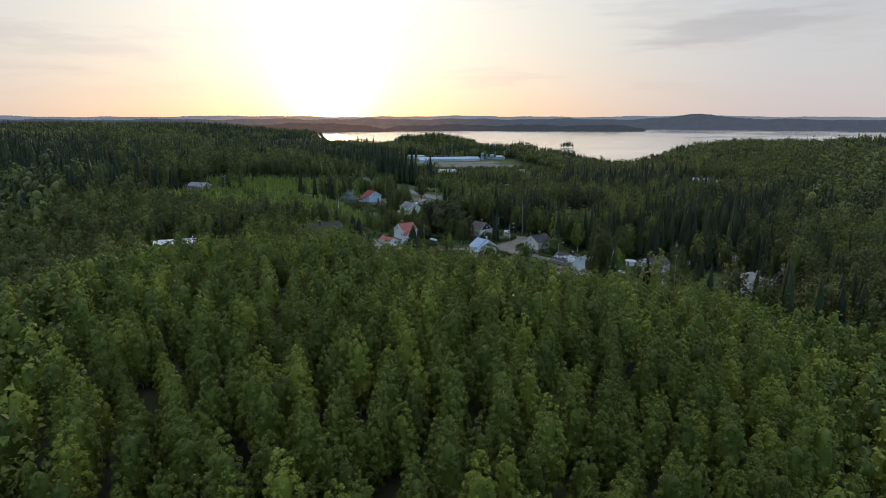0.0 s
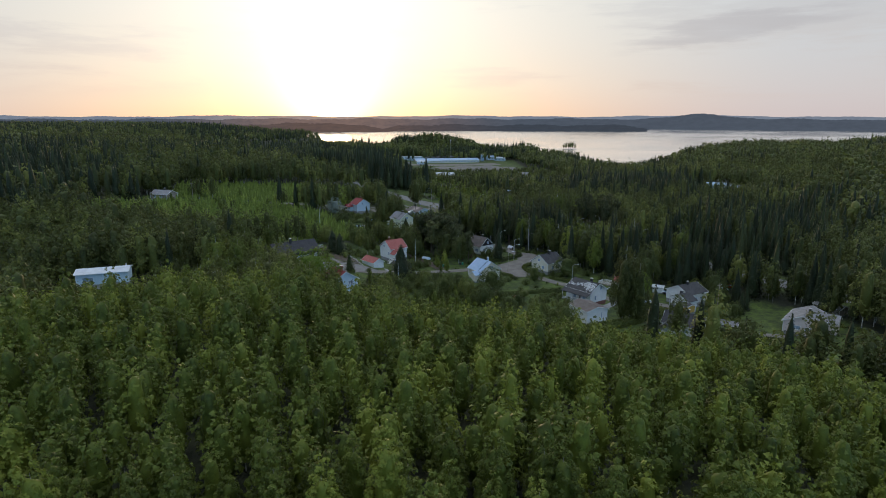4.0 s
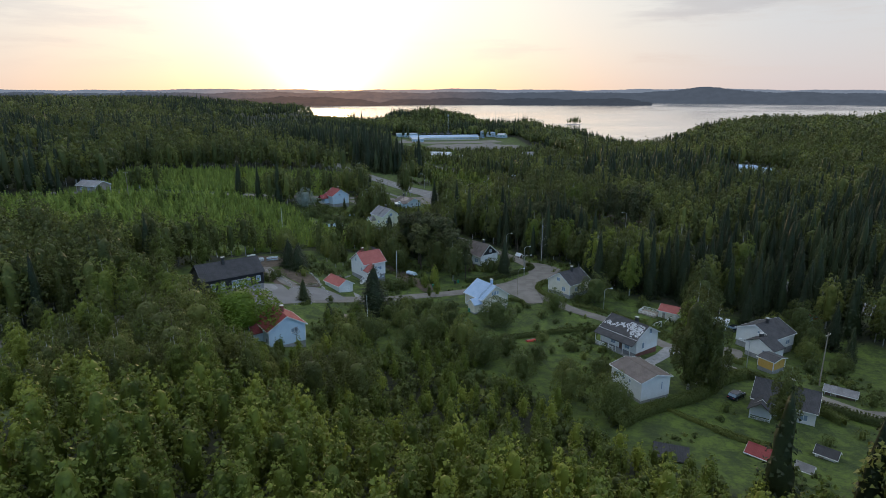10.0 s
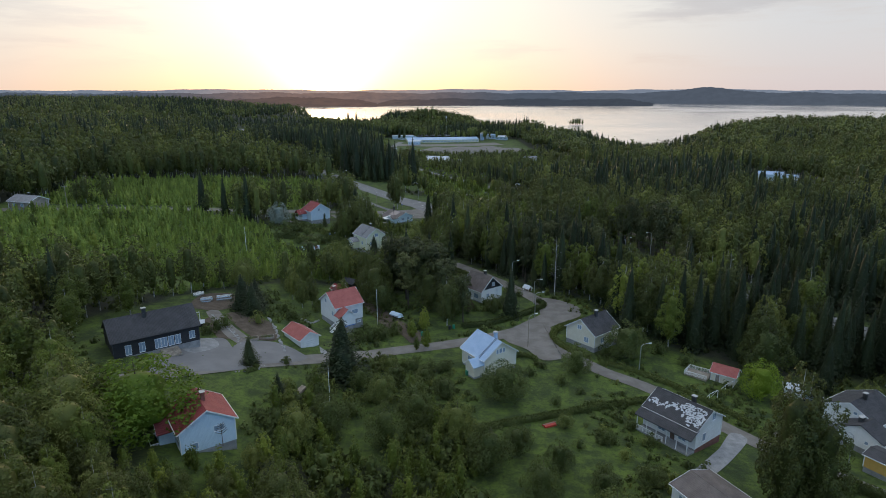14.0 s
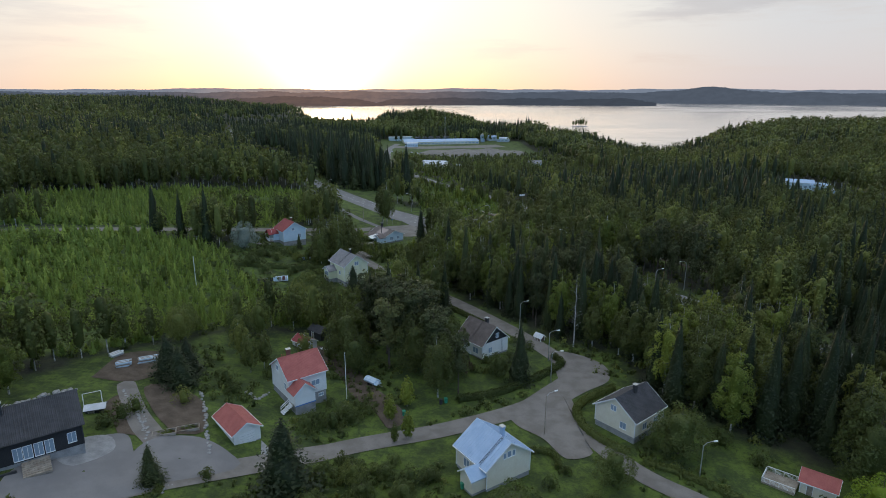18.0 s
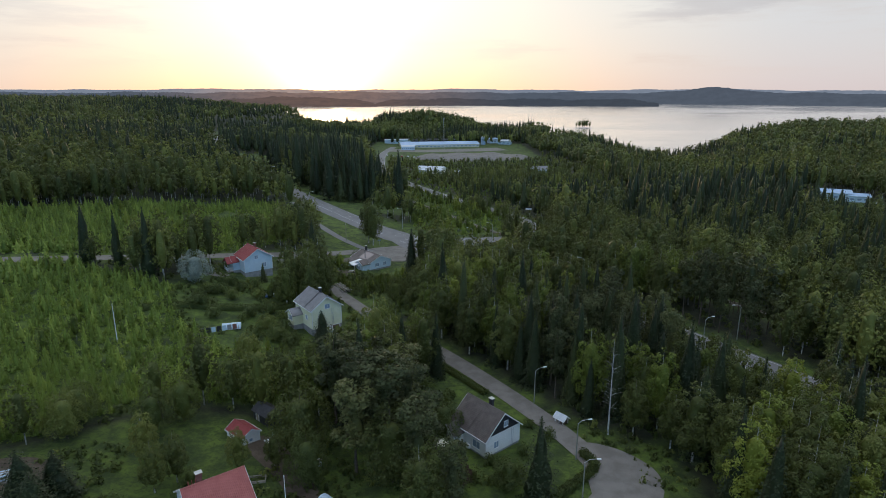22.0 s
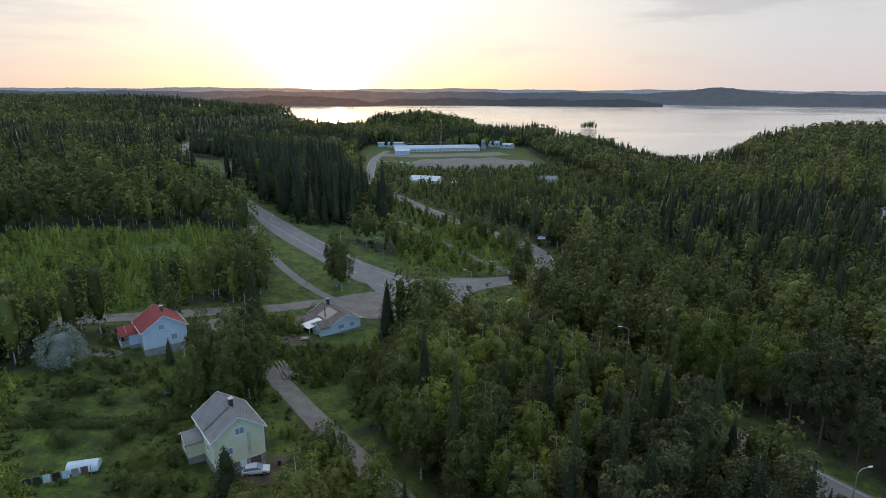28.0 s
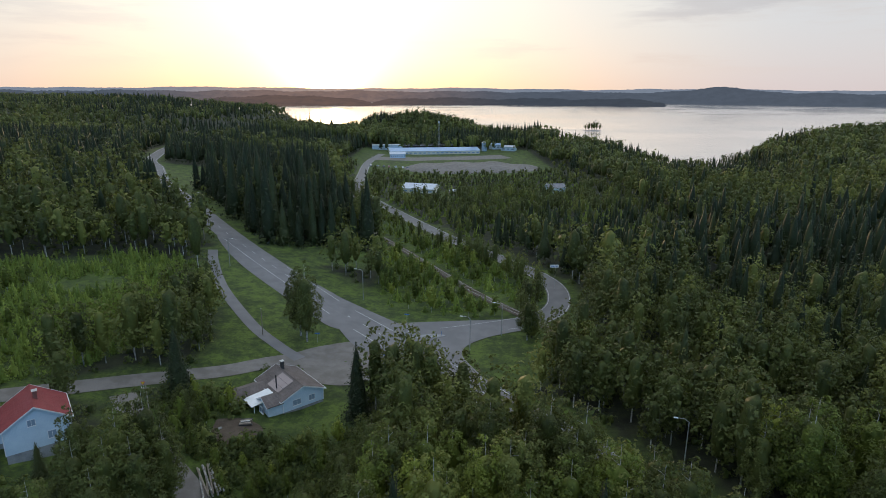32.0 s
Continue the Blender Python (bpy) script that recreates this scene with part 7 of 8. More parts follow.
# covered boat on a trailer
def trailer(x, y, turn, label, mat="tarp"):
    r = thing("boat_trailer", x, y, ground_z(x, y) + 0.1, turn, label, "trailer")
    bm = bmesh.new()
    prism(bm, [(-0.85, 0.6), (-0.95, 1.0), (-0.55, 1.35), (0, 1.5), (0.55, 1.35), (0.95, 1.0), (0.85, 0.6)], -1.7, 1.5)
    part("cover", bm, M[mat], r)
    bm = bmesh.new()
    prism(bm, [(-0.8, 0.62), (0, 1.35), (0.8, 0.62)], 1.5, 2.1)
    part("bow", bm, M[mat], r)
    part("frame", boxes((-1.6, 1.6, -0.6, -0.5, 0.35, 0.45), (-1.6, 1.6, 0.5, 0.6, 0.35, 0.45), (1.5, 3.0, -0.05, 0.05, 0.38, 0.46)), M["steel"], r)
    for sy in (-0.85, 0.85):
        bm = bmesh.new()
        rod(bm, (-0.3, sy - 0.09, 0.28), (-0.3, sy + 0.09, 0.28), 0.28, sides=12)
        part("wheel", bm, M["rubber"], r)
    return r


trailer(-4.8, 291.6, -40, "boat trailer under a pale-blue tarpaulin")


def arch_cover(x, y, turn, L, r, label, name, mat):
    g = thing(name, x, y, ground_z(x, y) + 0.1, turn, label, name.replace("_", " "))
    prof = [(r * math.cos(math.pi * k / 10), r * 0.95 * math.sin(math.pi * k / 10)) for k in range(11)]
    bm = bmesh.new()
    prism(bm, prof, -L / 2, L / 2)
    part("cover", bm, M[mat], g)
    for i in range(4):
        bm = bmesh.new()
        for a, b in zip(prof, prof[1:]):
            rod(bm, (-L / 2 + L * i / 3, a[0] * 1.02, a[1] * 1.02), (-L / 2 + L * i / 3, b[0] * 1.02, b[1] * 1.02), 0.025, sides=4)
        part("hoop", bm, M["steel"], g)
    return g


arch_cover(-40.0, 353.6, 15, 4.4, 1.3, "small arched plastic greenhouse on the lawn", "greenhouse", "tarp")
arch_cover(107.0, 257.0, 20, 4.0, 1.5, "pale tarpaulin shelter by the wood", "shelter", "tarp")
b = thing("boat", 27.2, 236.6, ground_z(27.2, 236.6), 25, "upturned red rowing boat beside the hedge", "boat")
bm = bmesh.new()
prism(bm, [(-0.6, 0.0), (-0.5, 0.3), (0, 0.5), (0.5, 0.3), (0.6, 0.0)], -1.2, 1.2)
part("hull", bm, M["plastic_red"], b)
bm = bmesh.new()
prism(bm, [(-0.1, 0.48), (0, 0.58), (0.1, 0.48)], -1.4, 1.4)
part("keel", bm, M["wood"], b)


# ---- yard things ----
def stack(name, x, y, turn, n, L, label, mats, cat, size=0.16):
    """A stack of boards or logs, each a part."""
    r = thing(name, x, y, ground_z(x, y) + 0.02, turn, label, cat)
    g = np.random.default_rng(int(abs(x * 7 + y)))
    for i in range(n):
        yy, zz = (i % 5 - 2) * size * 1.15, 0.1 + (i // 5) * size
        bm = bmesh.new()
        a, c = -L / 2 + g.uniform(-0.2, 0.2), L / 2 + g.uniform(-0.3, 0.3)
        if name == "log_pile":
            rod(bm, (a, yy * 2 + g.uniform(-0.4, 0.4), zz), (c, yy * 2 + g.uniform(-0.4, 0.4), zz + g.uniform(0, 0.3)), size * 0.6, size * 0.4, 7)
        else:
            box(bm, a, c, yy - size / 2, yy + size / 2, zz, zz + size * 0.85)
        part("log" if name == "log_pile" else "board", bm, M[mats[i % len(mats)]], r)
    return r


stack("log_pile", -18.8, 393.0, -60, 14, 8.0, "untidy pile of pale felled trunks", ["wood", "birch_bark"], "log pile", 0.3)
stack("timber_stack", -50.6, 290.2, 25, 20, 3.6, "stack of sawn timber under pale wrapping", ["wood", "tarp"], "timber stack", 0.28)
stack("timber_stack", -54.2, 287.4, 25, 15, 2.6, "low stack of timber and pallets", ["tarp", "wood"], "timber stack", 0.3)
stack("timber_stack", -19.6, 243.4, 75, 10, 3.0, "small stack of boards on the grass", ["wood"], "timber stack", 0.22)
stack("timber_stack", -17.4, 306.8, -45, 8, 3.4, "benches and boards stacked on the yard", ["wood", "trim"], "timber stack", 0.2)
stack("junk_heap", -37.4, 378.2, 15, 15, 2.4, "heap of blue crates and metal scrap on the lawn", ["plastic_blue", "steel", "tarp"], "junk heap", 0.3)
stack("junk_heap", -9.0, 302.5, 20, 10, 1.8, "heap of barrels and scrap at the yard's edge", ["steel", "dark_trim", "wood"], "junk heap", 0.3)
stack("junk_heap", -58.0, 292.0, 60, 10, 2.6, "heap of metal scrap and pipes", ["steel", "trim"], "junk heap", 0.3)
stack("junk_heap", -18.6, 409.6, 10, 10, 2.0, "garden furniture and clutter in the yard", ["dark_trim", "steel", "wood"], "junk heap", 0.3)


def stones(name, line, n, lo, hi, label, group):
    """Round stones set along a line."""
    pts2 = spline(line, 0.3)
    g = np.random.default_rng(n)
    for i in range(n):
        p = pts2[int((i + g.random()) / n * (len(pts2) - 1))]
        s = g.uniform(lo, hi)
        bm = bmesh.new()
        bmesh.ops.create_icosphere(bm, subdivisions=1, radius=s)
        for v in bm.verts:
            v.co *= g.uniform(0.8, 1.15)
            v.co.z *= 0.7
        me = bpy.data.meshes.new(name)
        bm.to_mesh(me)
        bm.free()
        me.materials.append(M["rock"])
        x, y = p[0] + g.uniform(-0.25, 0.25), p[1] + g.uniform(-0.25, 0.25)
        ob = new(name, me)
        ob.location = (x, y, ground_z(x, y) + s * 0.35)
        tagged(ob, label, "stone", group)


stones("stone", [(-38, 263), (-44, 271), (-49, 277)], 34, 0.18, 0.42, "rounded grey stone edging the garden path", "stones edging the path")
stones("stone", [(-27, 260), (-30, 267), (-33, 274), (-36, 280)], 24, 0.22, 0.5, "rounded pale boulder edging the lawn", "boulders along the lawn")
stones("stone", [(-36, 259), (-40, 267), (-46, 275)], 22, 0.15, 0.35, "small grey stone edging the planting bed", "stones round the bed")
stones("stone", [(-33, 246), (-30, 248), (-29, 251), (-32, 252)], 14, 0.15, 0.3, "grey stone round the planted island", "stones round the island")
stones("boulder", [(-64, 266), (-60, 272), (-56, 276)], 18, 0.3, 0.7, "large pale boulder piled behind the house", "boulders behind the house")
stones("boulder", [(62, 168), (68, 172), (72, 166)], 16, 0.2, 0.6, "broken stone lying on bare ground", "rubble stones")
stones("stone", [(-28, 282), (-25, 280), (-24, 284)], 12, 0.2, 0.45, "garden stone beside the stairs", "stones by the stairs")
stones("boulder", [(-20, 400), (-24, 404), (-22, 408)], 10, 0.2, 0.45, "pale stone in the cluttered yard", "stones in the yard")


def goal(x, y, turn):
    g = thing("football_goal", x, y, ground_z(x, y), turn, "small white football goal frame on the lawn", "goal", "football goals")
    for nm, a, b in (("post", (-1.5, 0, 0), (-1.5, 0, 2)), ("post", (1.5, 0, 0), (1.5, 0, 2)), ("crossbar", (-1.5, 0, 2), (1.5, 0, 2)), ("stay", (-1.5, 0, 2), (-1.5, 1.2, 0)), ("stay", (1.5, 0, 2), (1.5, 1.2, 0))):
        bm = bmesh.new()
        rod(bm, a, b, 0.05, sides=6)
        part(nm, bm, M["trim"], g)


goal(63.4, 250.0, 35)
goal(68.8, 254.6, 35)
sw = thing("swing_frame", -50.8, 270.8, ground_z(-50.8, 270.8), 30, "white tubular swing frame behind the house", "swing")
for nm, a, b in (("leg", (-1.4, -0.8, 0), (-1.4, 0, 2.2)), ("leg", (-1.4, 0.8, 0), (-1.4, 0, 2.2)), ("leg", (1.4, -0.8, 0), (1.4, 0, 2.2)), ("leg", (1.4, 0.8, 0), (1.4, 0, 2.2)), ("top_bar", (-1.4, 0, 2.2), (1.4, 0, 2.2))):
    bm = bmesh.new()
    rod(bm, a, b, 0.05, sides=6)
    part(nm, bm, M["trim"], sw)

# washing on a line
ln = thing("washing_line", -41.6, 349.6, ground_z(-41.6, 349.6), 25, "washing line with dark and pale blankets hung out", "washing line")
for s in (-4.4, 4.4):
    bm = bmesh.new()
    rod(bm, (s, 0, 0), (s, 0, 1.9), 0.05, sides=6)
    part("post", bm, M["wood"], ln)
bm = bmesh.new()
rod(bm, (-4.4, 0, 1.85), (4.4, 0, 1.85), 0.015, sides=4)
part("line", bm, M["steel"], ln)
for i, m in enumerate(["dark_trim", "dark_trim", "tarp", "rubber", "tarp", "concrete", "brick"]):
    x0 = -4.1 + 1.2 * i
    part("blanket", boxes((x0, x0 + 0.95, -0.03, 0.03, 0.55, 1.86)), M[m], ln)

# parasols and bins
def parasol(x, y, mat, label):
    r = thing("parasol", x, y, ground_z(x, y), 0, label, "parasol")
    bm = bmesh.new()
    rod(bm, (0, 0, 0), (0, 0, 2.4), 0.03, sides=6)
    part("pole", bm, M["wood"], r)
    bm = bmesh.new()
    rod(bm, (0, 0, 1.95), (0, 0, 2.5), 1.5, 0.04, 8)
    part("canopy", bm, M[mat], r)
    part("base", boxes((-0.3, 0.3, -0.3, 0.3, 0, 0.1)), M["concrete"], r)


parasol(11.5, 306.5, "cream", "cream garden parasol, open, beside the house")
parasol(-98.5, 205.0, "tarp", "pale garden parasol beside the long house")


def bin_(x, y, mat, label):
    r = thing("wheelie_bin", x, y, ground_z(x, y) + 0.05, 20, label, "bin")
    bm = bmesh.new()
    prism(bm, [(-0.25, 0.08), (0.25, 0.08), (0.32, 1.0), (-0.32, 1.0)], -0.28, 0.28)
    part("body", bm, M[mat], r)
    part("lid", boxes((-0.3, 0.32, -0.36, 0.34, 1.0, 1.08)), M[mat], r)


bin_(-12.0, 360.4, "dark_trim", "dark grey wheelie bin by the drive")
bin_(2.6, 278.8, "plastic_green", "green wheelie bin at the roadside")
bin_(9.6, 283.6, "dark_trim", "dark wheelie bin under the trees")
bin_(10.6, 284.2, "plastic_green", "green wheelie bin under the trees")
bin_(13.0, 257.2, "plastic_green", "green water butt at the house corner")

# raised beds and planted island
for x, y, turn in ((-32.6, 266.0, 20), (-35.4, 263.6, 20), (-17.4, 296.6, 10)):
    bd = thing("raised_bed", x, y, ground_z(x, y), turn, "wooden raised bed with green plants", "raised bed", "raised beds")
    part("frame", boxes((-1.8, 1.8, -0.8, -0.7, 0, 0.45), (-1.8, 1.8, 0.7, 0.8, 0, 0.45), (-1.8, -1.7, -0.7, 0.7, 0, 0.45), (1.7, 1.8, -0.7, 0.7, 0, 0.45)), M["wood"], bd)
    cv, cf = SHAPES["shrub"][1][0][1]
    bm = bmesh.new()
    vs = [bm.verts.new((p[0] * 1.1, p[1] * 0.5, p[2] * 0.35)) for p in cv]
    for t in cf:
        bm.faces.new([vs[k] for k in t])
    part("plants", bm, M["bush"], bd)


# ---- garden trees ----
def named(kind, x, y, h, label, i=0, leaves=None, wide=1.0):
    base = {"spruce": 17 + 2.2 * i, "birch": 17 + 1.5 * i, "weeping": 24, "pine": 17 + 1.5 * i, "young_birch": 8.8 + 0.55 * i, "shrub": 1.7 + 0.4 * i}[kind]
    if kind == "birch" and wide >= 1.3:
        kind, base, wide = "round", 11 + i, wide * 0.66
        leaves = leaves or "birch_old"
    k = h / base
    return tree(kind, x, y, k * wide, (x * 37 + y * 11) % 360, i, label, leaves, 1 / wide)


named("spruce", -12.8, 252.0, 13.5, "dense dark spruce in the garden by the road", 0, wide=2.3)
named("spruce", -31.4, 250.8, 6.2, "young spruce in the planted island", 0, wide=2.0)
named("spruce", -22.6, 239.0, 5.5, "small dense conifer beside the road", 1, wide=2.2)
named("birch", -38.6, 221.5, 13.5, "broad bright-green maple beside the black house", 0, "maple", 2.2)
named("birch", 19.8, 246.8, 8.6, "rounded apple tree behind the blue-roofed house", 0, "bush", 1.9)
named("birch", 37.0, 259.0, 7.5, "rounded garden tree beside the lane", 1, "bush", 1.6)
named("birch", 51.0, 268.6, 10.0, "broad dark rowan in blossom beside the cream house", 2, "bush", 2.0)
named("spruce", 26.4, 293.6, 14.6, "tall columnar fir beside the road", 2, wide=1.4)
named("weeping", 56.4, 212.6, 25.0, "huge weeping birch between the gardens", 0, "birch_old", 0.78)
named("weeping", 59.6, 215.8, 23.0, "huge weeping birch between the gardens", 1, "birch_old", 0.78)
named("weeping", 60.4, 211.0, 21.0, "huge weeping birch between the gardens", 2, "birch_old", 0.78)
named("birch", 66.0, 195.0, 14.0, "slender airy birch in front of the white house", 0, wide=0.9)
named("birch", 74.2, 252.0, 9.0, "round bright-green maple on the lawn", 1, "maple", 1.7)
named("spruce", -17.2, 351.0, 9.0, "small dark spruce on the lawn", 0, wide=2.0)
named("birch", -59.8, 382.0, 9.6, "silvery willow by the side road", 1, "willow", 1.8)
named("spruce", 1.4, 414.0, 15.4, "slim pointed spruce beside the junction house", 1, wide=1.2)
named("spruce", -32.6, 415.0, 15.0, "dark spruce where the village road ends", 0, wide=1.25)
named("birch", -15.4, 446.5, 21.0, "tall dense birch on the grass verge", 2, wide=0.95)
named("birch", -17.6, 449.5, 18.0, "tall dense birch on the grass verge", 0, wide=0.95)
named("birch", 38.6, 450.5, 13.0, "narrow upright birch beside the branch road", 1, wide=0.95)
named("birch", 9.0, 286.5, 15.0, "tall leafy tree by the road", 2)
named("pine", 13.2, 288.4, 14.0, "tall dark pine by the road", 0)
named("young_birch", 3.0, 282.5, 7.0, "small upright tree at the roadside", 1, wide=1.1)
named("young_birch", 0.2, 277.0, 6.0, "small upright tree at the roadside", 2, wide=1.1)
named("young_birch", 3.8, 271.0, 6.0, "young tree at the road's edge", 0)
named("young_birch", 1.6, 269.4, 4.5, "young tree at the road's edge", 3)
named("birch", 22.4, 297.0, 5.6, "small apple tree on the lawn", 0, "bush", 1.7)
named("birch", 14.6, 297.5, 5.0, "small dark-red plum tree on the lawn", 1, "plum", 1.4)
for x, y, h in ((-2, 300, 17), (2, 304, 19), (6, 308, 18), (-3, 308, 20), (0, 314, 18), (5, 318, 16), (9, 302, 15), (-8, 316, 18), (-6, 322, 17), (8, 296, 16)):
    named("pine", x, y, h, "tall dark pine in the group behind the gardens", (x + y) % 3, wide=1.45)
# leafy trees round the lawns and along the edges of the gardens
for x, y, h, i, wide in ((-28, 324, 9, 0, 1.5), (-20, 326, 10, 1, 1.4), (-14, 327, 11, 2, 1.3), (-7, 328, 10, 0, 1.5), (-31, 338, 7, 1, 1.5), (-18, 341, 6, 2, 1.7), (-13, 346, 7, 0, 1.5), (-24, 333, 6, 1, 1.7),
                         (-3, 357, 11, 1, 1.3), (-6, 352, 9, 0, 1.4), (60, 284, 15, 2, 1.2), (71, 300, 17, 1, 1.2), (66, 292, 16, 3, 1.1), (58, 296, 17, 2, 1.2), (76, 288, 15, 0, 1.2), (54, 304, 16, 1, 1.2), (82, 304, 17, 2, 1.2),
                         (-12, 306, 13, 0, 1.4), (4, 298, 14, 1, 1.3), (-9, 297, 10, 2, 1.4), (11, 293, 11, 0, 1.4), (12, 310, 9, 1, 1.5), (-10, 326, 14, 2, 1.2), (-4, 333, 13, 0, 1.3), (2, 326, 15, 1, 1.2), (-34, 311, 10, 2, 1.3), (-37, 306, 9, 1, 1.3), (-50, 307, 8, 0, 1.5), (-49, 302, 9, 2, 1.4)):
    named("birch", x, y, h, "rounded leafy tree at the edge of the gardens", i, "bush" if h < 12 else None, wide)
for x, y, h, wide in ((-4, 243, 7, 1.6), (3, 236, 8, 1.5), (-12, 231, 8, 1.5), (10, 230, 9, 1.4), (15, 222, 9, 1.4), (-2, 228, 9, 1.4), (22, 214, 8, 1.4), (-9, 249, 5, 1.8), (30, 205, 9, 1.3), (36, 198, 10, 1.3), (26, 222, 6, 1.5), (8, 247, 5, 1.8), (-16, 226, 8, 1.5), (20, 227, 6, 1.6)):
    named("birch", x, y, h, "bushy young leafy tree in the overgrown garden", int(x) % 3, "bush", wide)
for x, y, h in ((-20, 237, 3.6), (-17, 243, 3.2), (-22, 243, 2.8), (-15, 238, 4.2), (-9, 256, 3.2), (-4, 258, 3.8), (1, 259, 3.0), (-2, 253, 4.0), (4, 254, 3.4), (8, 259, 2.8), (-52, 374, 3.4), (-46, 372, 4.0), (-40, 376, 3.2), (-34, 376, 3.6), (-50, 383, 3.0), (-38, 362, 3.8), (-32, 356, 4.2), (-28, 350, 4.6), (-24, 347, 3.6), (-46, 358, 4.0), (-52, 364, 4.4), (30, 236, 3.2), (36, 231, 3.0), (40, 219, 3.6), (32, 217, 3.8), (-26, 294, 3.0), (-13, 274, 3.4), (-8, 277, 3.6)):
    named("birch", x, y, h, "broad leafy bush in the garden", int(x) % 4, "bush", 2.0)
for x, y, h, wide in ((-58, 232, 13, 1.2), (-66, 236, 14, 1.2), (-54, 226, 12, 1.3), (-62, 224, 15, 1.1), (-72, 242, 13, 1.2), (-50, 219, 13, 1.2), (-70, 256, 12, 1.2), (-74, 264, 14, 1.1), (-66, 272, 12, 1.2), (-70, 228, 15, 1.1)):
    named("birch", x, y, h, "tall leafy birch beside the black house", int(-x) % 4, "birch", wide)
for x, y, h in ((-40, 281, 8.5), (-43.5, 284, 9.5), (-41, 287, 8.0)):
    named("spruce", x, y, h, "broad dark garden conifer by the path", 0, wide=2.4)
for x, y, h in ((-30, 291, 9), (-28, 294, 9), (-20, 298, 8.5), (-34, 297, 10), (-15, 300, 8)):
    named("birch", x, y, h, "slender white-barked birch on the lawn", 0)
for x, y, h in ((-27, 384, 18), (-25, 388, 19), (-29, 389, 17), (-30, 379, 16), (-26, 379, 17), (-25, 374, 16), (-31, 372, 15), (-23, 380, 17), (-34, 386, 16), (-22, 386, 15)):
    named("birch", x, y, h, "tall slender birch between the two houses", 1, wide=0.92)
named("spruce", -24.5, 382.0, 9.0, "dark spruce below the tall trees", 0, wide=1.2)
named("spruce", -42.4, 389.4, 6.0, "small round pine in front of the veranda", 0, wide=1.3)
for x, y, h in ((40, 452, 9), (93, 232, 7), (97, 238, 9), (92, 246, 8), (80, 262, 14), (96, 224, 6), (99, 246, 12)):
    named("birch", x, y, h, "leafy garden tree at the lawn's edge", 0, "bush", 1.3)
for x, y, h in ((100, 228, 8), (104, 233, 9), (90, 256, 12), (104, 240, 13)):
    named("spruce", x, y, h, "dark spruce at the lawn's edge", 0, wide=1.2)
for x, y, h in ((-30.5, 201, 11.4), (-37, 205, 11.5), (-40, 194, 11), (-46, 203, 12), (-52, 210, 12), (-22, 208, 9), (-10, 200, 9), (-25.5, 196, 10.5), (-20, 201, 8.5), (-14, 207, 8.0), (-20.6, 217.5, 7.4), (-27, 206, 8.2), (-43, 211, 11.5), (-47, 218, 12), (-34, 196, 11), (-17, 194, 9)):
    named("birch", x, y, h * (0.62 if x > -40 and y > 193 and x < -18 else 1.2), "leafy birch below the red-roofed house", int(x) % 3, "birch_old", 1.45)
for x, y, h in ((-33, 381, 9), (2, 392, 9), (6, 398, 11), (10, 404, 12), (4, 386, 10), (8, 390, 13), (14, 398, 15), (-2, 384, 8), (-30, 411, 6), (-27, 407, 5), (12, 410, 12)):
    named("birch", x, y, h, "leafy young birch by the village road", int(x) % 3, wide=1.3)
db = thing("dead_birch", 42.1, 312.5, ground_z(42.1, 312.5), 0, "bare grey dead birch standing by the road bend", "tree")
tv, tf = trunk_of(np.random.default_rng(4), 18.5, 0.16, 26, 2.4, 0.25, 0.5)
ob = new("trunk", mesh_of("trunk", tv, tf, [M["birch_bark"]], True))
ob.parent = db
ob = new("dry_twigs", mesh_of("dry_twigs", *(lambda c: (c, np.arange(len(c)).reshape(-1, 3)))(leaf_tris(np.random.default_rng(6), np.random.default_rng(7).normal(0, 1, (160, 3)) * (0.9, 0.9, 4.0) + (0, 0, 10), np.full(160, 0.2))), [M["bark"]]))
ob.parent = db


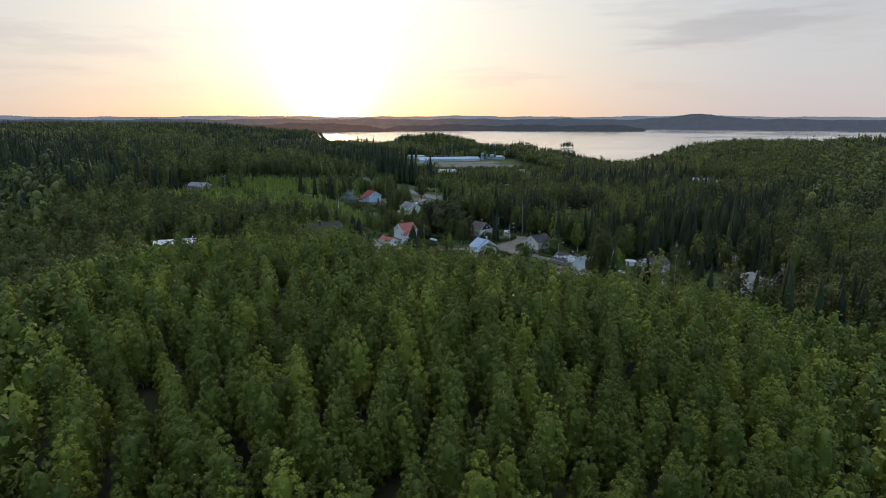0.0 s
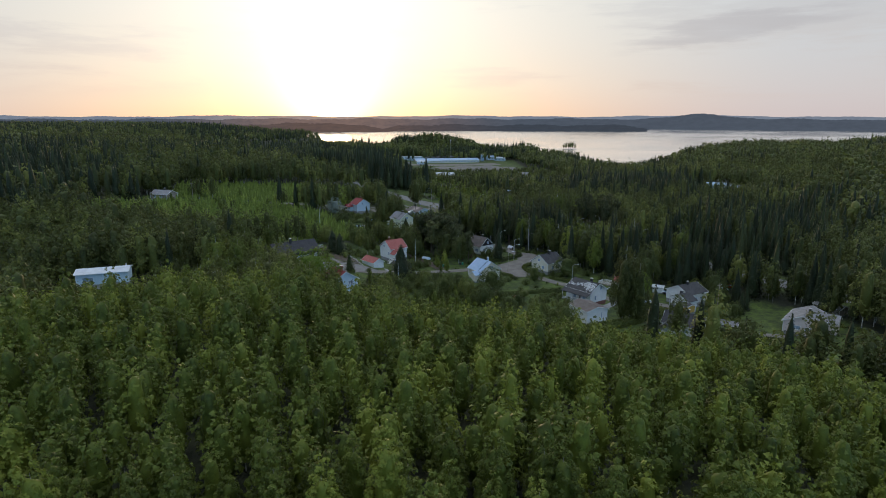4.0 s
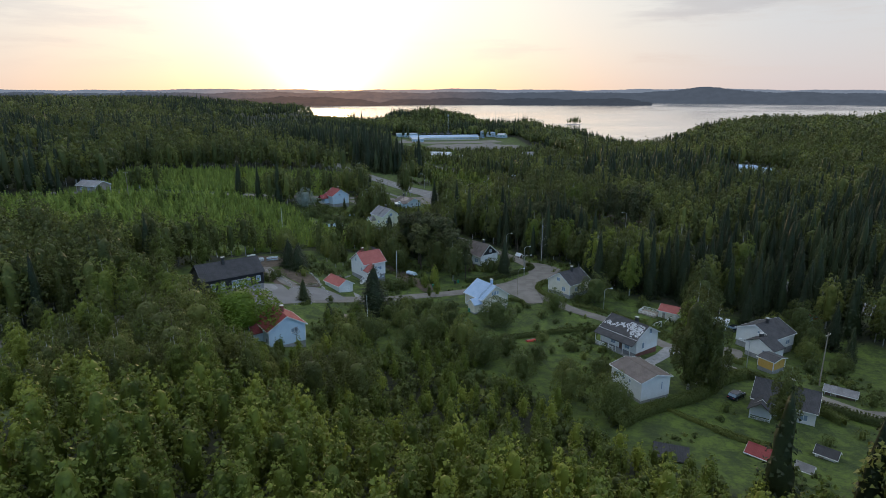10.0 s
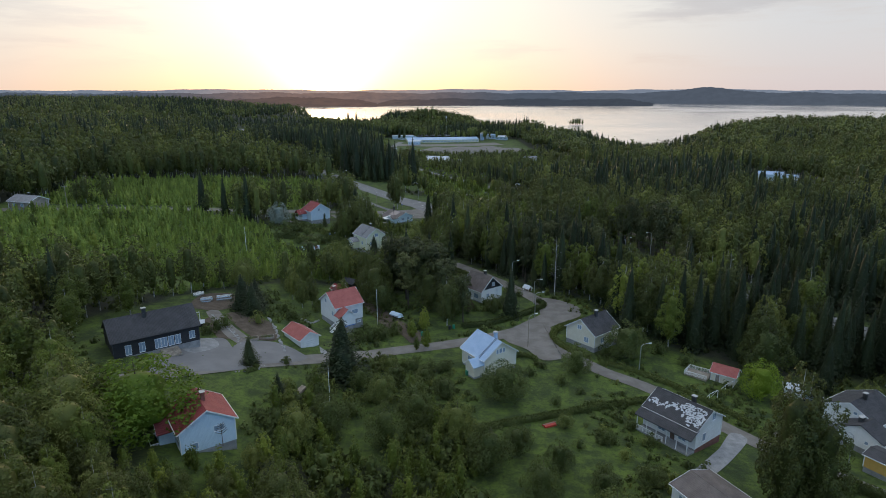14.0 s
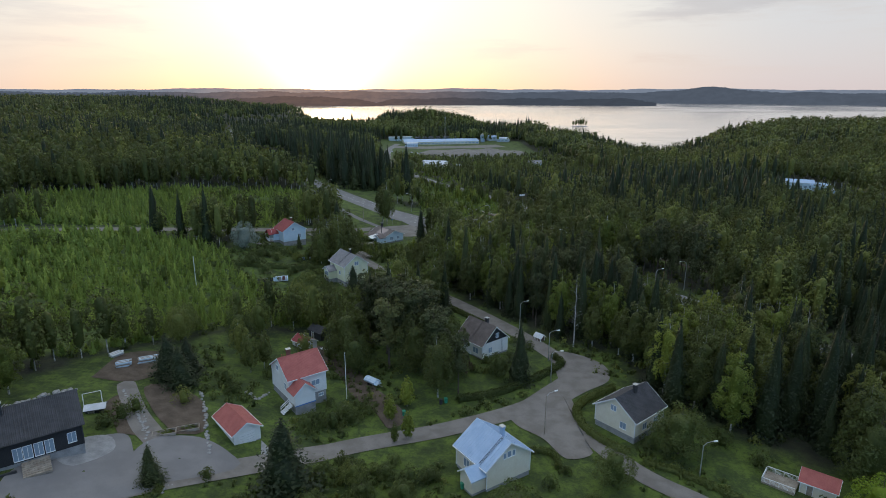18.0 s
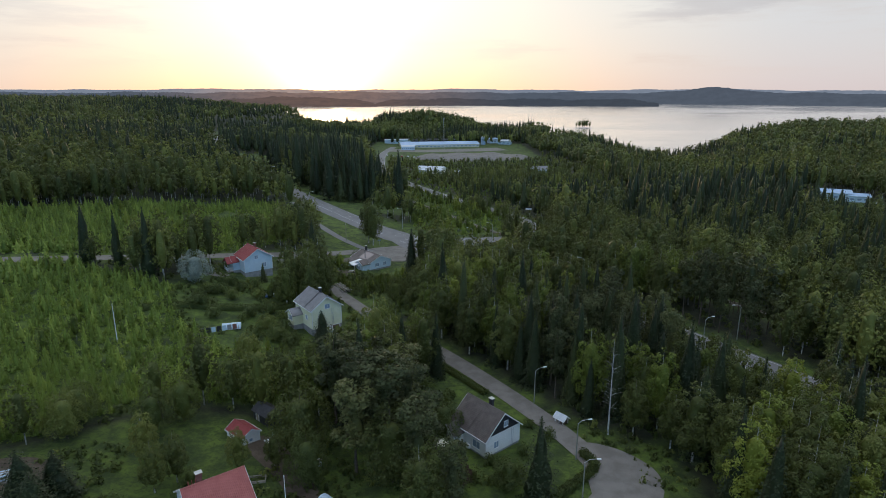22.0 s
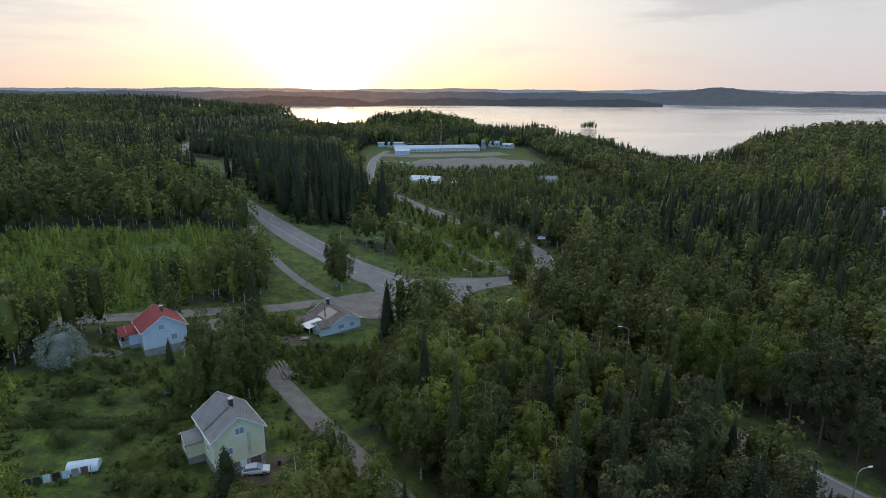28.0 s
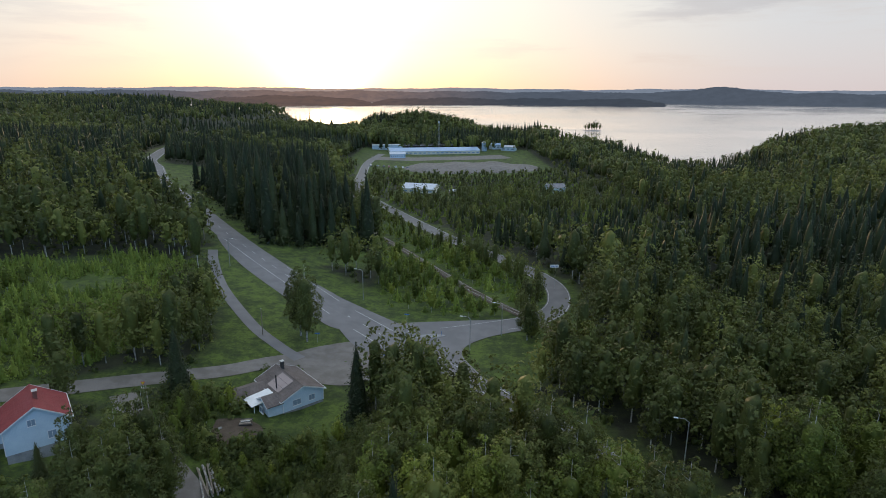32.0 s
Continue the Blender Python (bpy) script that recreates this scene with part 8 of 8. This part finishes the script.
# ---- hedges and shrubs ----
def hedge(line, w, h, label, leaves="bush", density=110):
    """A clipped or loose hedge along a line: a dense heart and leaves over it."""
    pl = spline(line, 0.6)
    g = np.random.default_rng(int(abs(line[0][0] * 13 + line[0][1] * 7)))
    d = np.gradient(pl, axis=0)
    d /= np.linalg.norm(d, axis=1)[:, None] + 1e-9
    nrm = np.stack([-d[:, 1], d[:, 0]], 1)
    ln = np.linalg.norm(np.diff(pl, axis=0), axis=1).sum()
    n = int(ln * density * (0.5 + 0.5 * h))
    i = g.integers(0, len(pl), n)
    a = g.uniform(-0.15, math.pi + 0.15, n)
    rr = g.uniform(0.78, 1.12, n)
    u, z = np.cos(a) * w / 2 * rr, np.maximum(np.sin(a), 0.02) ** 0.7 * h * rr
    xy = pl[i] + nrm[i] * u[:, None] + g.normal(0, 0.15, (n, 2))
    c = np.column_stack([xy, height(xy[:, 0], xy[:, 1]) + z])
    lv = leaf_tris(g, c, np.full(n, 0.24))
    prof = [(-0.42, 0.0), (-0.42, 0.62), (-0.2, 0.86), (0.2, 0.86), (0.42, 0.62), (0.42, 0.0)]
    V = []
    for q, (p, nn) in enumerate(zip(pl, nrm)):
        for uu, zz in prof:
            k = g.uniform(0.85, 1.05)
            xx, yy = p + nn * uu * w * k
            V.append((xx, yy, ground_z(xx, yy) - 0.05 + zz * h * k))
    m = len(prof)
    Fq = []
    for q in range(len(pl) - 1):
        for k in range(m - 1):
            s = q * m + k
            Fq += [(s, s + 1, s + m), (s + 1, s + m + 1, s + m)]
    org = np.array([pl[0][0], pl[0][1], ground_z(*pl[0])])
    v, f = join([(np.array(V), np.array(Fq)), (lv, np.arange(len(lv)).reshape(-1, 3))])
    ob = new("hedge", mesh_of("hedge", v - org, f, [M[leaves]]))
    ob.location = org
    return tagged(ob, label, "hedge")


hedge([(12, 234), (26, 239), (44, 246), (50, 248)], 1.3, 1.2, "low trimmed hedge across the gardens")
hedge([(13, 285), (19, 287), (24, 290), (30, 295), (37, 302), (36, 306)], 1.5, 1.4, "trimmed green hedge beside the road")
hedge([(46, 291.5), (40.5, 287.5), (36.6, 283), (36, 277), (38.6, 271.5), (42, 268)], 1.5, 1.2, "curved hedge round the cream house's lawn")
hedge([(44, 265.5), (50, 262), (56, 256.5), (63, 247), (67, 240)], 1.2, 1.0, "low hedge between lane and lawn")
hedge([(36, 194), (42, 199), (48, 203), (55, 207), (60, 211), (66, 217), (73, 221)], 2.0, 2.2, "tall loose hedge round the lower gardens")
hedge([(63, 226), (68, 222), (74, 220), (78, 213)], 1.8, 1.8, "dense hedge along the lane")
hedge([(79, 207), (86, 200), (94, 194), (99, 187)], 1.8, 1.9, "dense clipped hedge along the drive")
hedge([(76, 206), (79, 203), (80, 199)], 1.7, 1.9, "clipped hedge beside the white house")
hedge([(66, 236), (71, 232), (76, 229)], 1.6, 1.3, "shrub border in front of the white house")
hedge([(-63, 357), (-55, 362), (-46, 364), (-36, 368), (-30, 372)], 1.8, 1.6, "loose hedge across the lawn")
hedge([(3, 346), (-2, 350), (-8, 354)], 1.5, 1.5, "hedge at the roadside")
hedge([(21, 327), (14, 337), (6, 348)], 1.3, 1.1, "low hedge along the village road")
hedge([(-31, 246.6), (-29.6, 249), (-31.2, 251.4)], 1.0, 0.7, "low green planting round the island")
hedge([(54, 195), (58, 191), (63, 188)], 1.4, 1.0, "row of currant bushes on the lawn")
hedge([(48, 203), (52, 198), (57, 192), (60, 188)], 0.9, 0.7, "strip of low garden plants")
hedge([(22, 265), (26, 268), (29, 266.5), (29, 263)], 1.0, 1.0, "curved hedge by the blue-roofed house")

SHRUBS = [(-6, 262, 1.4), (-4, 259, 1.6), (-9, 257, 1.8), (-1, 260, 1.2), (2, 263, 1.0), (5, 258, 1.3), (8, 253, 1.1), (-3, 251, 1.5), (3, 249, 1.4), (9, 246, 1.0), (-6, 244, 1.7), (0, 241, 1.6), (6, 239, 1.4), (-9, 238, 1.7), (-15, 245, 1.6), (-18, 249, 1.5), (-14, 233, 1.7), (2, 233, 1.5), (10, 230, 1.4), (16, 226, 1.3),
          (27, 258, 1.0), (30, 262, 0.9), (33, 254, 1.2), (24, 253, 0.8), (36, 250, 0.8), (30, 245, 0.9), (22, 231, 1.2), (28, 226, 1.1), (33, 221, 1.2), (38, 226, 0.9), (36, 213, 1.3), (40, 208, 1.1), (31, 229, 0.8), (44, 231, 1.2), (42, 236, 1.0), (60, 203, 0.9), (57, 199, 0.7), (72, 191, 1.0), (80, 194, 0.9), (76, 186, 0.8), (86, 190, 1.0), (92, 208, 1.4), (96, 212, 1.2), (84, 222, 0.9), (90, 226, 1.8), (94, 218, 0.9),
          (-14, 272, 1.5), (-10, 274, 1.6), (-7, 276, 1.7), (-4, 279, 1.3), (-33, 285, 1.5), (-30, 281, 1.3), (-26, 290, 1.0), (-37, 275, 1.3), (-45, 264, 1.4), (-44, 267, 1.5), (-43, 270, 1.3), (-25, 254, 1.0), (-5, 283, 1.0), (-12, 281, 0.9),
          (-46, 380, 1.6), (-50, 376, 1.4), (-43, 384, 1.3), (-38, 386, 1.2), (-53, 384, 1.2), (-34, 366, 1.6), (-30, 364, 1.4), (-12, 369, 1.4), (-8, 366, 1.2), (-54, 372, 1.5), (-49, 366, 1.2), (-62, 390, 1.6), (-56, 396, 1.3), (-48, 405, 1.4), (-28, 357, 1.5), (-24, 352, 1.4), (-33, 350, 1.6), (-39, 359, 1.0),
          (-30, 408, 1.6), (-28, 411, 1.5), (-26, 415, 1.4), (-34, 418, 1.2), (-23, 399, 1.3), (-15, 400, 1.5), (-12, 403, 1.3), (-10, 397, 1.6), (-6, 405, 1.4), (3, 420, 1.4), (6, 417, 1.6), (-20, 428, 1.0), (-14, 431, 0.9),
          (20, 303, 1.1), (17, 299, 1.0), (24, 300, 0.9), (26, 306, 1.1), (12, 300, 1.2), (28, 315, 1.0), (31, 311, 1.1), (10, 318, 1.5), (13, 325, 1.4), (8, 331, 1.6), (11, 338, 1.5), (3, 336, 1.7), (46, 270, 1.3), (52, 276, 1.5), (56, 280, 1.7), (60, 272, 1.6), (64, 266, 1.4), (77, 246, 1.0), (94, 240, 1.3)]
for q, (x, y, k) in enumerate(SHRUBS[:60]):
    tree("shrub", x, y, k, (q * 53) % 360, q % 3, group="garden shrubs")
for q, (x, y, k) in enumerate(SHRUBS[60:]):
    tree("shrub", x, y, k, (q * 71) % 360, q % 3, group="garden shrubs")

# rank undergrowth: meadow tufts, verge weeds, forest floor
x, y = scatter(-66, 125, 155, 420, 1.9, 71, 0.48)
rough = smooth_noise(x, y, 9, 72) + 0.5 * smooth_noise(x, y, 4, 73)
keep = (inside(x, y, GARDENS) | inside(x, y, YARD_YELLOW)) & clear_of_roads(x, y, 0.8) & (rough > np.where((x < 14) & (y < 264) & (y > 222) & (x > -26), -0.6, np.where(y > 340, -0.1, 0.4)))
x, y = x[keep], y[keep]
for px, py, rr in ((-30, 222, 7), (-52, 254, 12), (-18, 284, 9), (-25, 268, 9), (19.6, 310, 8), (18, 262, 8), (45, 277, 8), (51, 235, 9), (45, 210, 7), (87, 241, 12), (72, 204, 10), (109, 207, 13), (-20, 361, 9), (-40, 262, 9), (-36, 252, 9), (-47, 397, 9)):
    m = np.hypot(x - px, y - py) > rr
    x, y = x[m], y[m]
woods("garden_undergrowth", "shrub", 2, np.stack([x, y], 1), "rank garden growth, berry bushes and tall grass", 0.2, 0.7)
x, y = scatter(-40, 10, 374, 422, 2.0, 77, 0.55)
keep = inside(x, y, BY_JUNCTION) & clear_of_roads(x, y, 1.5) & (np.hypot(x + 8, y - 418) > 13) & (np.hypot(x + 20, y - 407) > 5) & (smooth_noise(x, y, 6, 78) > -0.5)
x, y = x[keep], y[keep]
pick = np.random.default_rng(79).random(len(x))
woods("yard_bushes", "shrub", 1, pts(x, y, pick < 0.75), "dense bushes and weeds round the junction house's yard", 0.5, 1.4)
woods("yard_saplings", "young_birch", 1, pts(x, y, pick >= 0.75), "young trees among the yard's bushes", 0.3, 0.7)
x, y = scatter(-70, 140, 380, 560, 2.2, 81, 0.48)
keep = inside(x, y, JUNCTION) & clear_of_roads(x, y, 0.6) & (smooth_noise(x, y, 6, 82) > 1.15)
x, y = x[keep], y[keep]
m = (np.hypot(x - 10, y - 450) > 16) & (np.hypot(x + 8, y - 420) > 14)
woods("verge_weeds", "shrub", 2, np.stack([x[m], y[m]], 1), "weeds and low growth on the verges", 0.2, 0.5)
x, y = scatter(-110, 150, 240, 520, 4.6, 91, 0.45)
keep = wood_mask(x, y) & (np.abs(x) < 0.5 * y)
woods("forest_undergrowth", "shrub", 2, np.stack([x[keep], y[keep]], 1), "low bushes on the forest floor", 0.5, 1.0)

# ---- islet in the lake ----
isl = thing("islet", 283.0, 1386.0, LAKE, 0, "small rocky islet with a few trees in the lake", "islet")
bm = bmesh.new()
bmesh.ops.create_icosphere(bm, subdivisions=2, radius=1.0)
for v in bm.verts:
    v.co = Vector((v.co.x * 17, v.co.y * 9, v.co.z * 1.4)) * random.uniform(0.85, 1.1)
part("rock", bm, M["rock"], isl)
for k, (dx, dy, h) in enumerate(((-12, 0, 15), (-5, 3, 18), (2, -2, 19), (8, 2, 17), (13, -1, 13), (-8, -4, 14), (5, 4, 16), (-1, 1, 17))):
    cv, cf = join([SHAPES["birch"][2][k % 5][1], SHAPES["birch"][2][k % 5][2], SHAPES["birch"][2][k % 5][0]])
    bm = bmesh.new()
    q = h / 18.0
    vs = [bm.verts.new((p[0] * q + dx, p[1] * q + dy, p[2] * q)) for p in cv]
    for t in cf:
        bm.faces.new([vs[i] for i in t])
    part("tree_crown", bm, M["birch_old"], isl)
stones("lake_rock", [(236, 838), (246, 846), (256, 850)], 14, 0.8, 2.2, "grey rock on the lake shore", "rocks on the shore")
